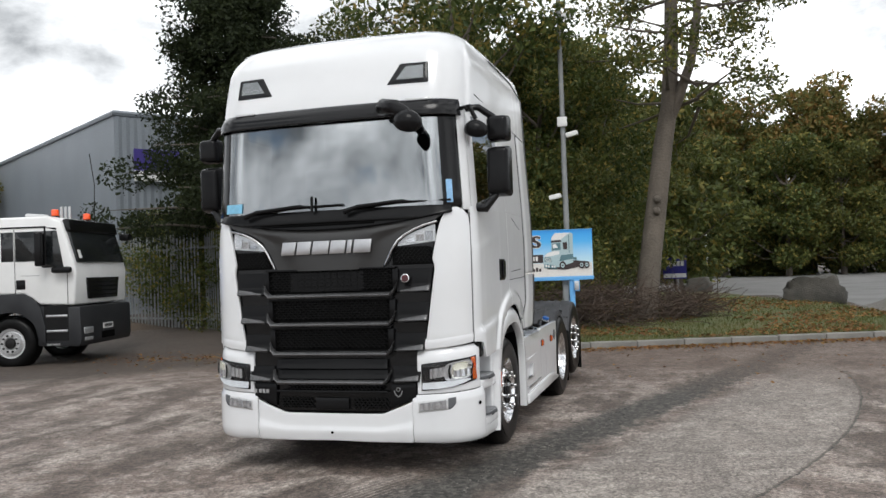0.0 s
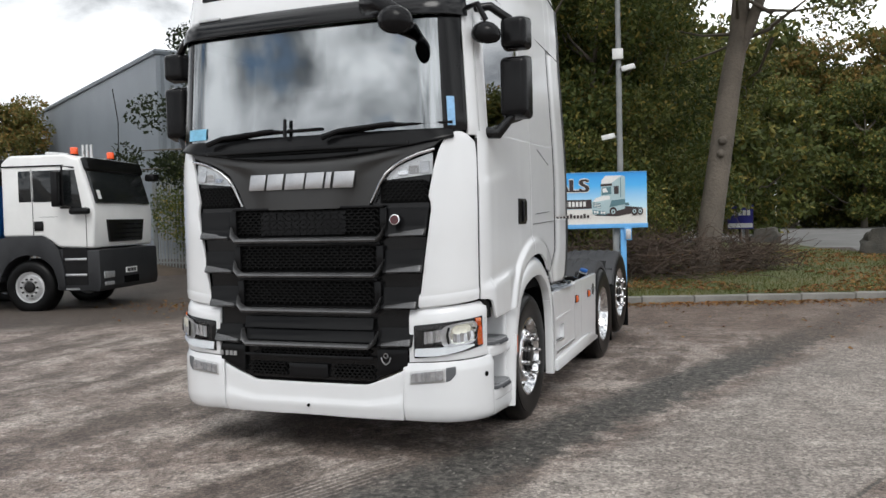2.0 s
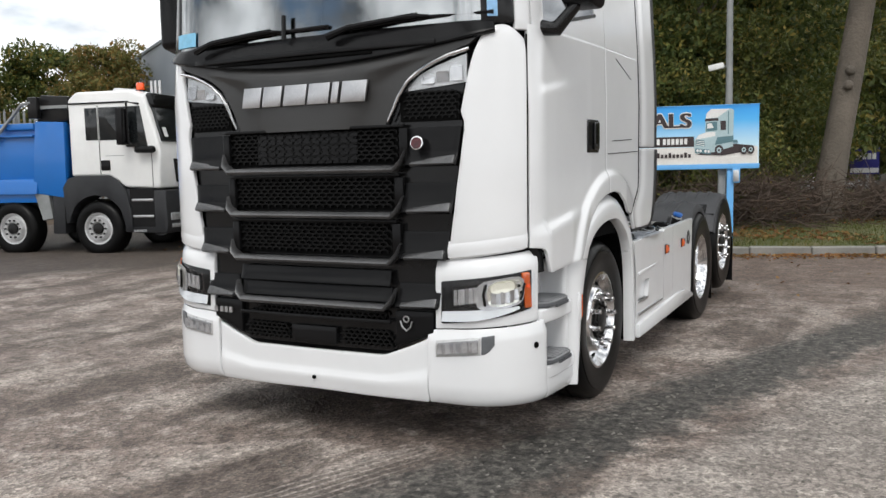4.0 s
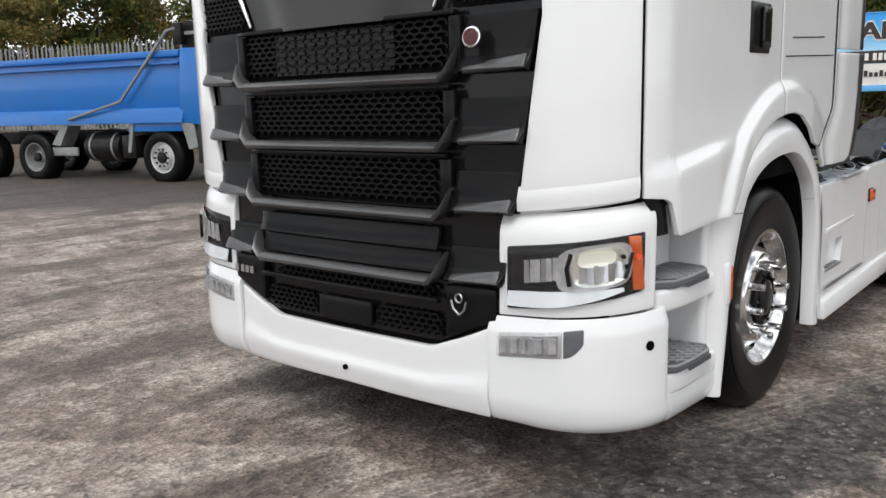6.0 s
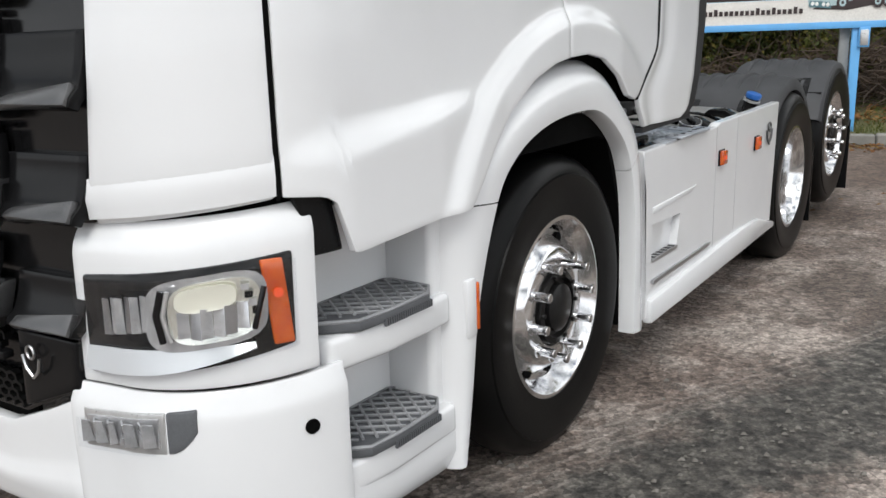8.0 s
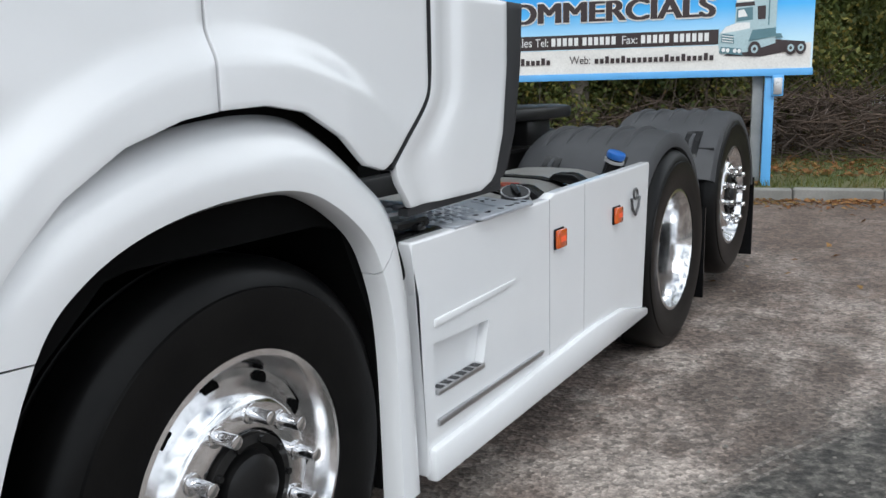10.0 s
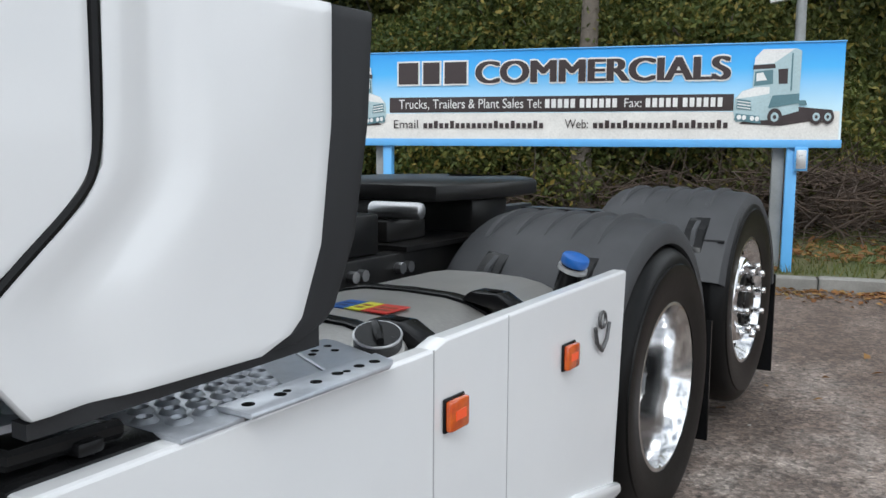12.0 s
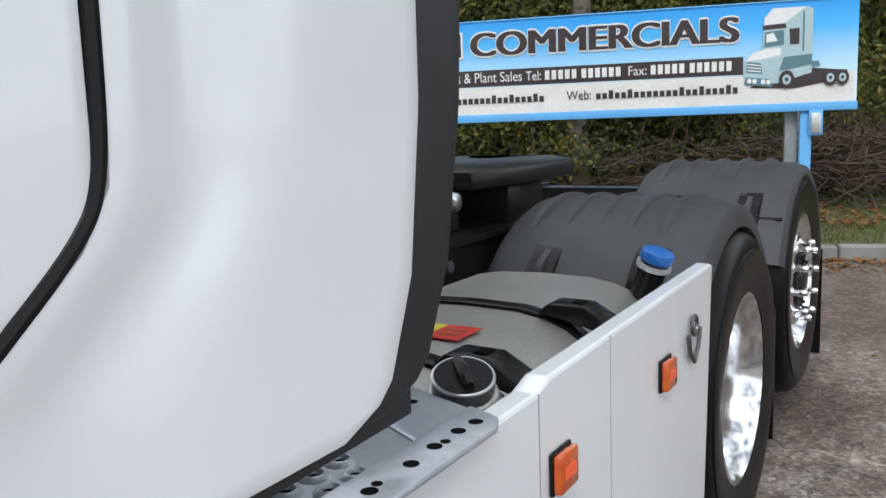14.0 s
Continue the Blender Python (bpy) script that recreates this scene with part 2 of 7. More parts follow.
def ground_mat():
    """Worn yard: dust, damp streaks, a band of dark grit and the arc of an old slab."""
    m = Mat("dusty_worn_yard", (0.2, 0.18, 0.16), 0.85)
    a, b, c = m.noise(0.33, 6, 0.62), m.noise(0.8, 9, 0.68), m.noise(14, 5, 0.62)
    d = m.noise(5.0, 7, 0.7)
    streak = m.noise(0.9, 7, 0.64, (1.3, 0.45, 1.0))
    f = m.add("ShaderNodeTexVoronoi", Scale=48.0)
    m.link(m.co, f.inputs["Vector"])
    g = m.add("ShaderNodeTexVoronoi", Scale=120.0)
    m.link(m.co, g.inputs["Vector"])
    base = m.ramped(a, [(0.3, (0.118, 0.089, 0.074)), (0.5, (0.185, 0.146, 0.124)), (0.7, (0.25, 0.206, 0.179))])
    pale = m.ramped(b, [(0.485, (0, 0, 0)), (0.57, (0.8,) * 3)])
    base = m.mix(pale, base, (0.36, 0.312, 0.275))
    # broken crust: small pale flakes and dark pits
    crust = m.noise(2.6, 10, 0.74)
    base = m.mix(m.ramped(crust, [(0.53, (0, 0, 0)), (0.565, (0.65,) * 3)]), base, (0.35, 0.305, 0.27))
    base = m.mix(m.ramped(crust, [(0.40, (0.75,) * 3), (0.45, (0, 0, 0))]), base, (0.07, 0.052, 0.042))
    damp = m.ramped(streak, [(0.49, (0, 0, 0)), (0.58, (0.85,) * 3)])
    base = m.mix(damp, base, (0.085, 0.064, 0.052))

    def math_node(op, x, y):
        n = m.t.nodes.new("ShaderNodeMath")
        n.operation = op
        for sock, v in ((n.inputs[0], x), (n.inputs[1], y)):
            if isinstance(v, (int, float)):
                sock.default_value = v
            else:
                m.link(v, sock)
        return n.outputs[0]

    sp = m.add("ShaderNodeSeparateXYZ")
    m.link(m.co, sp.inputs[0])
    X, Y = sp.outputs["X"], sp.outputs["Y"]
    wob = math_node("MULTIPLY", math_node("SUBTRACT", d, 0.5), 0.9)
    # tyre tracks pressed beside the grit: fine ribs that come and go
    along = math_node("SUBTRACT", X, math_node("MULTIPLY", Y, 0.42))
    rib = math_node("SINE", math_node("MULTIPLY", math_node("ADD", along, math_node("MULTIPLY", wob, 0.05)), 105.0), 0)
    track = math_node("ABSOLUTE", math_node("ADD", math_node("SUBTRACT", along, 0.72), math_node("MULTIPLY", wob, 0.25)), 0)
    tmask = m.mix(1.0, m.ramped(track, [(0.16, (0.55,) * 3), (0.24, (0, 0, 0))]), m.ramped(a, [(0.42, (0.2,) * 3), (0.55, (1, 1, 1))]), "MULTIPLY")
    base = m.mix(tmask, base, m.ramped(rib, [(0.35, (0.10, 0.082, 0.07)), (0.75, (0.34, 0.305, 0.275))]))
    # grit band running towards the road
    off = math_node("ABSOLUTE", math_node("ADD", math_node("SUBTRACT", math_node("SUBTRACT", X, math_node("MULTIPLY", Y, 0.34)), 1.15), wob), 0)
    band = m.ramped(off, [(0.20, (0.92,) * 3), (0.42, (0, 0, 0))])
    base = m.mix(band, base, m.mix(m.ramped(c, [(0.4, (0, 0, 0)), (0.6, (1, 1, 1))]), (0.022, 0.021, 0.019), (0.085, 0.08, 0.07)))
    # curved edge of the old slab
    U = math_node("SUBTRACT", X, math_node("MULTIPLY", Y, 0.22))
    ex, ey = math_node("DIVIDE", math_node("SUBTRACT", U, 1.9), 1.9), math_node("DIVIDE", math_node("SUBTRACT", Y, 3.4), 5.5)
    rad = math_node("ADD", math_node("SQRT", math_node("ADD", math_node("MULTIPLY", ex, ex), math_node("MULTIPLY", ey, ey)), 0), math_node("MULTIPLY", wob, 0.05))
    side = math_node("SUBTRACT", math_node("SUBTRACT", X, math_node("MULTIPLY", Y, 0.34)), 1.5)
    right = m.ramped(side, [(0.1, (0, 0, 0)), (0.35, (1, 1, 1))])
    slab = m.ramped(rad, [(0.975, (0.6,) * 3), (0.985, (0, 0, 0))])
    base = m.mix(m.mix(1.0, slab, right, "MULTIPLY"), base, (0.29, 0.262, 0.235))
    edge = m.ramped(rad, [(0.98, (0, 0, 0)), (0.99, (0.95,) * 3), (1.12, (0.85,) * 3), (1.35, (0, 0, 0))])
    base = m.mix(m.mix(1.0, edge, right, "MULTIPLY"), base, (0.075, 0.07, 0.06))
    # brown soil and rotted leaves trodden out from the verge and the fence
    far = math_node("MULTIPLY", math_node("SUBTRACT", math_node("ADD", Y, math_node("MULTIPLY", wob, 4.0)), 4.0), 0.2)
    base = m.mix(m.ramped(far, [(0.05, (0, 0, 0)), (0.75, (0.72,) * 3)]), base, (0.105, 0.072, 0.054))
    # darker soil by the fence, also painting in the shade under the tipper
    soil = math_node("MULTIPLY", math_node("SUBTRACT", math_node("SUBTRACT", math_node("ADD", Y, wob), X), 12.2), 0.5)
    base = m.mix(m.ramped(soil, [(0.0, (0, 0, 0)), (0.8, (0.85,) * 3)]), base, (0.05, 0.038, 0.03))
    base = m.mix(0.5, base, m.ramped(d, [(0.34, (0.5,) * 3), (0.64, (1.35,) * 3)]), "MULTIPLY")
    base = m.mix(0.5, base, m.ramped(c, [(0.3, (0.5,) * 3), (0.68, (1.3,) * 3)]), "MULTIPLY")
    base = m.mix(0.6, base, m.ramped(f.outputs["Color"], [(0.1, (0.25,) * 3), (0.9, (1.8,) * 3)]), "MULTIPLY")
    base = m.mix(0.5, base, m.ramped(g.outputs["Color"], [(0.1, (0.4,) * 3), (0.9, (1.6,) * 3)]), "MULTIPLY")
    m.color(base)
    m.rough(b, 0.6, 0.95)
    m.bump(d, 0.4, 0.03)
    m.bump(f.outputs["Distance"], 0.6, 0.012)
    m.bump(m.noise(160, 3), 0.5, 0.004)
    return m.m


YARD = ground_mat()
ASPHALT = worn("grey_road_asphalt", (0.21, 0.205, 0.20), (0.15, 0.147, 0.142), 0.8, 0.5, 90, 0.3, dist=0.004)
GRAVEL = worn("dark_gravel_stone", (0.10, 0.092, 0.082), (0.2, 0.185, 0.165), 0.9, 30, 90, 0.4)
TURF = worn("mown_turf_soil", (0.075, 0.098, 0.03), (0.13, 0.115, 0.05), 0.95, 1.4, 40, 0.8, dist=0.02)


# mesh helpers
def thing(name, label, category, loc=(0, 0, 0), group="", rz=0.0):
    ob = new(name)
    ob.matrix_basis = pose(*loc, 0, 0, rz)
    return tagged(ob, label, category, group)


def part(name, bm, material, parent, label="", bevel=0.0, angle=38, seg=2):
    """Link a bmesh as one mesh object under a thing or a part."""
    if bevel:
        edges = [e for e in bm.edges if len(e.link_faces) == 2 and e.calc_face_angle(0) > 0.5]
        bmesh.ops.bevel(bm, geom=edges, offset=bevel, segments=seg, affect="EDGES", profile=0.5, clamp_overlap=True)
    me = bpy.data.meshes.new(name)
    bm.to_mesh(me)
    bm.free()
    me.materials.append(material)
    me.shade_smooth()
    me.set_sharp_from_angle(angle=radians(angle))
    ob = new(name, me)
    if parent is not None:
        ob.parent = parent
    if label:
        ob["label"] = label
    return ob


def raw(name, verts, faces, material, parent=None, label="", smooth=False):
    me = bpy.data.meshes.new(name)
    me.from_pydata(verts.tolist() if hasattr(verts, "tolist") else verts, [], faces.tolist() if hasattr(faces, "tolist") else faces)
    me.materials.append(material)
    if smooth:
        me.shade_smooth()
    ob = new(name, me)
    if parent is not None:
        ob.parent = parent
    if label:
        ob["label"] = label
    return ob


def bx(x0, x1, y0, y1, z0, z1, bm=None, m=None):
    bm = bm or bmesh.new()
    t = Matrix.Translation(((x0 + x1) / 2, (y0 + y1) / 2, (z0 + z1) / 2)) @ Matrix.Diagonal((abs(x1 - x0), abs(y1 - y0), abs(z1 - z0), 1))
    bmesh.ops.create_cube(bm, size=1, matrix=(m @ t) if m else t)
    return bm


def cyl(p, axis, r, h, seg=20, bm=None, r2=None):
    """A cylinder or cone of length h centred at p along axis."""
    bm = bm or bmesh.new()
    turn = Vector((0, 0, 1)).rotation_difference(Vector(axis).normalized()).to_matrix().to_4x4()
    bmesh.ops.create_cone(bm, segments=seg, radius1=r, radius2=r if r2 is None else r2, depth=h, cap_ends=True, matrix=Matrix.Translation(p) @ turn)
    return bm


def tube(pts, r, seg=8, bm=None):
    """A round bar along pts; r may be a list of radii."""
    bm = bm or bmesh.new()
    pts = [Vector(p) for p in pts]
    rs = r if isinstance(r, (list, tuple)) else [r] * len(pts)
    rings, up = [], None
    for i, p in enumerate(pts):
        d = (pts[min(i + 1, len(pts) - 1)] - pts[max(i - 1, 0)]).normalized()
        if up is None:
            up = d.orthogonal().normalized()
        up = (up - d * up.dot(d)).normalized()
        side = d.cross(up)
        rings.append([bm.verts.new(p + rs[i] * (math.cos(a) * up + math.sin(a) * side)) for a in (2 * math.pi * k / seg for k in range(seg))])
    for a, b in zip(rings, rings[1:]):
        for k in range(seg):
            bm.faces.new((a[k], a[(k + 1) % seg], b[(k + 1) % seg], b[k]))
    bm.faces.new(rings[0][::-1])
    bm.faces.new(rings[-1])
    return bm


def rev(profile, c, sign=1, seg=48, bm=None):
    """Turn a profile of (radius, along) about the X axis through c; along grows towards sign * X."""
    bm = bm or bmesh.new()
    rings = []
    for r, a in profile:
        rings.append([bm.verts.new((c[0] + sign * a, c[1] + r * math.cos(t), c[2] + r * math.sin(t))) for t in (2 * math.pi * k / seg for k in range(seg))])
    for a, b in zip(rings, rings[1:]):
        for k in range(seg):
            bm.faces.new((a[k], a[(k + 1) % seg], b[(k + 1) % seg], b[k]))
    bmesh.ops.recalc_face_normals(bm, faces=bm.faces[:])
    return bm


def prism(poly, axis, d0, d1, bm=None):
    """A polygon in the plane across axis, drawn out from d0 to d1. Polygon axes: x: (y, z), y: (x, z), z: (x, y)."""
    bm = bm or bmesh.new()
    put = {"x": lambda u, v, d: (d, u, v), "y": lambda u, v, d: (u, d, v), "z": lambda u, v, d: (u, v, d)}[axis]
    a = [bm.verts.new(put(u, v, d0)) for u, v in poly]
    b = [bm.verts.new(put(u, v, d1)) for u, v in poly]
    fa, fb = bm.faces.new(a), bm.faces.new(b)
    n = len(poly)
    for k in range(n):
        bm.faces.new((a[k], a[(k + 1) % n], b[(k + 1) % n], b[k]))
    bmesh.ops.triangulate(bm, faces=[fa, fb])
    bmesh.ops.recalc_face_normals(bm, faces=bm.faces[:])
    return bm


def sheet(grid, thick, bm=None):
    """A plate from a grid of points, given its thickness against the surface normal."""
    bm = bm or bmesh.new()
    nu, nv = len(grid), len(grid[0])
    g = np.array(grid, dtype=float)
    du, dv = np.gradient(g, axis=0), np.gradient(g, axis=1)
    nrm = np.cross(du, dv)
    nrm /= np.linalg.norm(nrm, axis=2, keepdims=True) + 1e-9
    back = g - nrm * thick
    A = [[bm.verts.new(g[i, j]) for j in range(nv)] for i in range(nu)]
    B = [[bm.verts.new(back[i, j]) for j in range(nv)] for i in range(nu)]
    for i in range(nu - 1):
        for j in range(nv - 1):
            bm.faces.new((A[i][j], A[i + 1][j], A[i + 1][j + 1], A[i][j + 1]))
            bm.faces.new((B[i][j], B[i][j + 1], B[i + 1][j + 1], B[i + 1][j]))
    for i in range(nu - 1):
        for j in (0, nv - 1):
            bm.faces.new((A[i][j], A[i + 1][j], B[i + 1][j], B[i][j]))
    for j in range(nv - 1):
        for i in (0, nu - 1):
            bm.faces.new((A[i][j], A[i][j + 1], B[i][j + 1], B[i][j]))
    bmesh.ops.recalc_face_normals(bm, faces=bm.faces[:])
    return bm


def curve_at(pts, x):
    """Straight-line reading of a small table of (x, value)."""
    return float(np.interp(x, [p[0] for p in pts], [p[1] for p in pts]))


# ground
def gz(x, y):
    """Height of the ground: the yard is level and rises gently to the road."""
    t = max(0.0, min(1.0, (y - 8.0) / 12.0))
    return 0.28 * t * t * (3 - 2 * t)


def kerb_y(x):
    return 10.0 + 0.27 * (x - 0.65)


def axis_steps(lo, hi, c0, c1, fine):
    a = list(np.arange(c0, c1, fine))
    return sorted([c0 - (c0 - lo) * (k / 12) ** 2 for k in range(1, 13)] + a + [c1 + (hi - c1) * (k / 12) ** 2 for k in range(0, 13)])


xs, ys = axis_steps(-700, 700, -18, 14, 0.4), axis_steps(-300, 1500, -10, 24, 0.4)
V = np.array([(x, y, gz(x, y) + 0.012 * noise.noise((x * 0.6, y * 0.6, 0))) for x in xs for y in ys])
n = len(ys)
F = np.array([(i * n + j, (i + 1) * n + j, (i + 1) * n + j + 1, i * n + j + 1) for i in range(len(xs) - 1) for j in range(n - 1)])
tagged(raw("ground", V, F, YARD, None, smooth=True), "dusty worn yard surface with damp streaks and pale patches", "ground", kind="structure")


def land(name, inside, step, x0, x1, y0, y1, lift, mat, rough=0.0):
    """A sheet laid over the ground on a grid; inside(x, y) gives the lift's share there, or None."""
    gx, gy = np.arange(x0, x1 + step, step), np.arange(y0, y1 + step, step)
    ids, V, F = {}, [], []
    for i, x in enumerate(gx):
        for j, y in enumerate(gy):
            k = inside(x, y)
            if k is not None:
                ids[i, j] = len(V)
                V.append((x, y, gz(x, y) + lift * k + rough * noise.noise((x * 1.3, y * 1.3, 4))))
    for i in range(len(gx) - 1):
        for j in range(len(gy) - 1):
            q = [(i, j), (i + 1, j), (i + 1, j + 1), (i, j + 1)]
            if all(c in ids for c in q):
                F.append([ids[c] for c in q])
    return raw(name, V, F, mat, None, smooth=True)


VR = 20.5                                   # where the verge meets the road


def verge_back(x):
    return curve_at([(-30, 30), (1.5, 29), (3.5, 27), (5.2, 20.5), (6.5, 17.5), (7.2, 14.5), (7.6, 12.2)], x)


# verge: strips from the kerb to its back edge
V, F = [], []
cols = np.arange(-5.0, 7.61, 0.3)
NV = 40
for x in cols:
    a, b = kerb_y(x) + 0.12, max(kerb_y(x) + 0.2, verge_back(x))
    for j in range(NV + 1):
        y = a + (b - a) * (j / NV) ** 1.3
        V.append((x, y, gz(x, y) + 0.11 + 0.03 * noise.noise((x * 0.8, y * 0.8, 2)) * min(1, j / 4)))
for i in range(len(cols) - 1):
    for j in range(NV):
        k = i * (NV + 1) + j
        F.append((k, k + NV + 1, k + NV + 2, k + 1))
tagged(raw("grass_verge", V, F, TURF, None, smooth=True), "mown grass verge strewn with autumn leaves", "grass", kind="structure")
road = land("road", lambda x, y: 1.0 if y > verge_back(min(x, 7.6)) + 0.2 and y > 15 + max(0, (9 - x)) * 0.2 else None, 1.5, -20, 110, 14, 62, 0.012, ASPHALT)
tagged(road, "grey asphalt road beyond the verge", "road", kind="structure")

# kerb stones
pave = tagged(new("kerb"), "row of grey concrete kerb stones", "kerb", kind="structure")
stone = bmesh.new()
bx(-0.445, 0.445, -0.07, 0.07, -0.12, 0.115, stone)
bmesh.ops.bevel(stone, geom=stone.edges[:], offset=0.015, segments=1, affect="EDGES")
stone_me = bpy.data.meshes.new("kerb_stone")
stone.to_mesh(stone_me)
stone_me.materials.append(KERB)
ang = math.atan(0.27)
for k in range(15):
    x = -4.8 + 0.87 * k
    ob = new("kerb_stone", stone_me)
    ob.parent = pave
    y = kerb_y(x) + 0.05
    ob.matrix_basis = pose(x, y, gz(x, y) + random.uniform(-0.006, 0.006), 0, random.uniform(-0.5, 0.5), math.degrees(ang) + random.uniform(-0.6, 0.6))


# gravel, fallen leaves, grass blades
def scatter(name, pts, size, mat, kind, label, flat=True, tall=False):
    n = len(pts)
    rng = np.random.default_rng(len(name) * 7 + n)
    P = np.array(pts)
    s = size * rng.uniform(0.5, 1.3, (n, 1))
    a = rng.uniform(0, 2 * np.pi, n)
    u = np.stack([np.cos(a), np.sin(a), rng.normal(0, 0.25, n)], 1) * s
    if tall:
        h = np.stack([rng.normal(0, 0.35, n), rng.normal(0, 0.35, n), np.ones(n)], 1) * s
        V = np.stack([P - u * 0.07, P + u * 0.07, P + h], 1).reshape(-1, 3)
        F = np.arange(3 * n).reshape(n, 3)
    elif flat:
        w = np.stack([-np.sin(a), np.cos(a), rng.normal(0, 0.35, n)], 1) * s * 0.6
        mid = P + np.array([0, 0, 1]) * s * 0.25
        V = np.stack([P - u, mid - w, P + u, mid + w], 1).reshape(-1, 3)
        F = np.arange(4 * n).reshape(n, 4)
    else:
        o = np.array([[1, 0, 0], [-0.5, 0.8, 0], [-0.5, -0.8, 0], [0.1, 0.1, 0.75], [0.6, 0.7, 0.3]])
        V = (P[:, None, :] + o[None] * s[:, :, None] * rng.uniform(0.6, 1.2, (n, 5, 1))).reshape(-1, 3)
        f = np.array([[0, 4, 3], [4, 1, 3], [1, 2, 3], [2, 0, 3], [0, 1, 4]])
        F = (np.arange(n)[:, None, None] * 5 + f[None]).reshape(-1, 3)
    return tagged(raw(name, V, F, mat), label, kind, kind="stuff")


rg = np.random.default_rng(5)
pts = []
for k in range(16000):
    x, y = rg.uniform(-3, 7), rg.uniform(-5, 9)
    band = math.exp(-((x - 1.15 - 0.34 * y) / 0.3) ** 2) + (math.exp(-((math.hypot((x - 3.0) / 1.75, (y - 2.4) / 4.9) - 1.12) / 0.1) ** 2) if x > 3 + 0.3 * y else 0)
    if rg.uniform() < 0.08 + 0.9 * band:
        pts.append((x, y, gz(x, y) + 0.004))
scatter("gravel", pts, 0.013, GRAVEL, "gravel", "loose dark gravel and grit on the yard", flat=False)
pts = []
for k in range(2600):
    x = rg.uniform(-4.5, 7.5)
    y = kerb_y(x) - abs(rg.normal(0.0, 0.28)) - 0.05
    pts.append((x, y, gz(x, y) + 0.012))
for k in range(160):
    x, y = rg.uniform(-9, 6), rg.uniform(5.5, 10)
    pts.append((x, y, gz(x, y) + 0.012))
for k in range(500):
    x, y = rg.normal(-6.8, 1.4), rg.normal(8.6, 0.5)
    pts.append((x, y, gz(x, y) + 0.012))
scatter("fallen_leaves", pts, 0.034, LITTER, "leaves", "brown fallen leaves drifted along the kerb")
pts, blades = [], []
for k in range(26000):
    x = rg.uniform(-3, 7.5)
    a, b = kerb_y(x) + 0.15, min(verge_back(x), kerb_y(x) + 11)
    y = a + (b - a) * rg.uniform() ** 1.3
    z = gz(x, y) + 0.105
    if rg.uniform() < 0.28 and noise.noise((x * 0.5, y * 0.5, 9)) > -0.15:
        pts.append((x, y, z + 0.03))
    else:
        blades.append((x, y, z))
scatter("verge_leaves", pts, 0.055, LITTER, "leaves", "autumn leaves lying on the verge")
scatter("grass", blades, 0.085, GRASS, "grass", "short rough grass on the verge", tall=True)


# boulders at the roadside
def boulder(name, x, y, sx, sy, sz, seed, rz, label):
    bm = bmesh.new()
    bmesh.ops.create_cube(bm, size=1)
    bmesh.ops.subdivide_edges(bm, edges=bm.edges[:], cuts=9, use_grid_fill=True)
    for v in bm.verts:
        p = v.co.copy()
        k = 1 - 0.16 * (abs(p.x * 2) ** 4 * abs(p.z * 2) ** 4) - 0.1 * abs(p.y * 2) ** 6
        d = noise.noise(p * 2.1 + Vector((seed, 0, 0))) * 0.14 + noise.noise(p * 6 + Vector((seed, 3, 0))) * 0.05
        v.co = Vector((p.x * sx * (k + d) * (0.86 if p.z > 0.2 else 1.0), p.y * sy * (k + d), (p.z + 0.5) * sz * (1 + d + 0.12 * p.x)))
    ob = part(name, bm, ROCK, None)
    ob.matrix_basis = pose(x, y, gz(x, y) - 0.06, 0, 0, rz)
    return tagged(ob, label, "boulder", "boulders by the road")


boulder("boulder", 6.0, 19.6, 1.6, 0.8, 0.82, 3, -8, "large dark squared boulder at the edge of the verge")
boulder("boulder", 2.8, 29.4, 1.05, 0.8, 0.66, 8, 4, "smaller dark boulder beside the road")
heap = bmesh.new()
bmesh.ops.create_grid(heap, x_segments=30, y_segments=30, size=1.0)
for v in heap.verts:
    r = v.co.length
    v.co = Vector((v.co.x * 1.9, v.co.y * 2.6, 0.5 * math.exp(-(r * 1.7) ** 2) + 0.05 * noise.noise(v.co * 5) - 0.06))
hp = part("gravel_heap", heap, GRAVEL, None)
hp.matrix_basis = pose(7.9, 16.5, gz(8, 16.5))
tagged(hp, "low heap of dark gravel by the verge", "gravel heap")


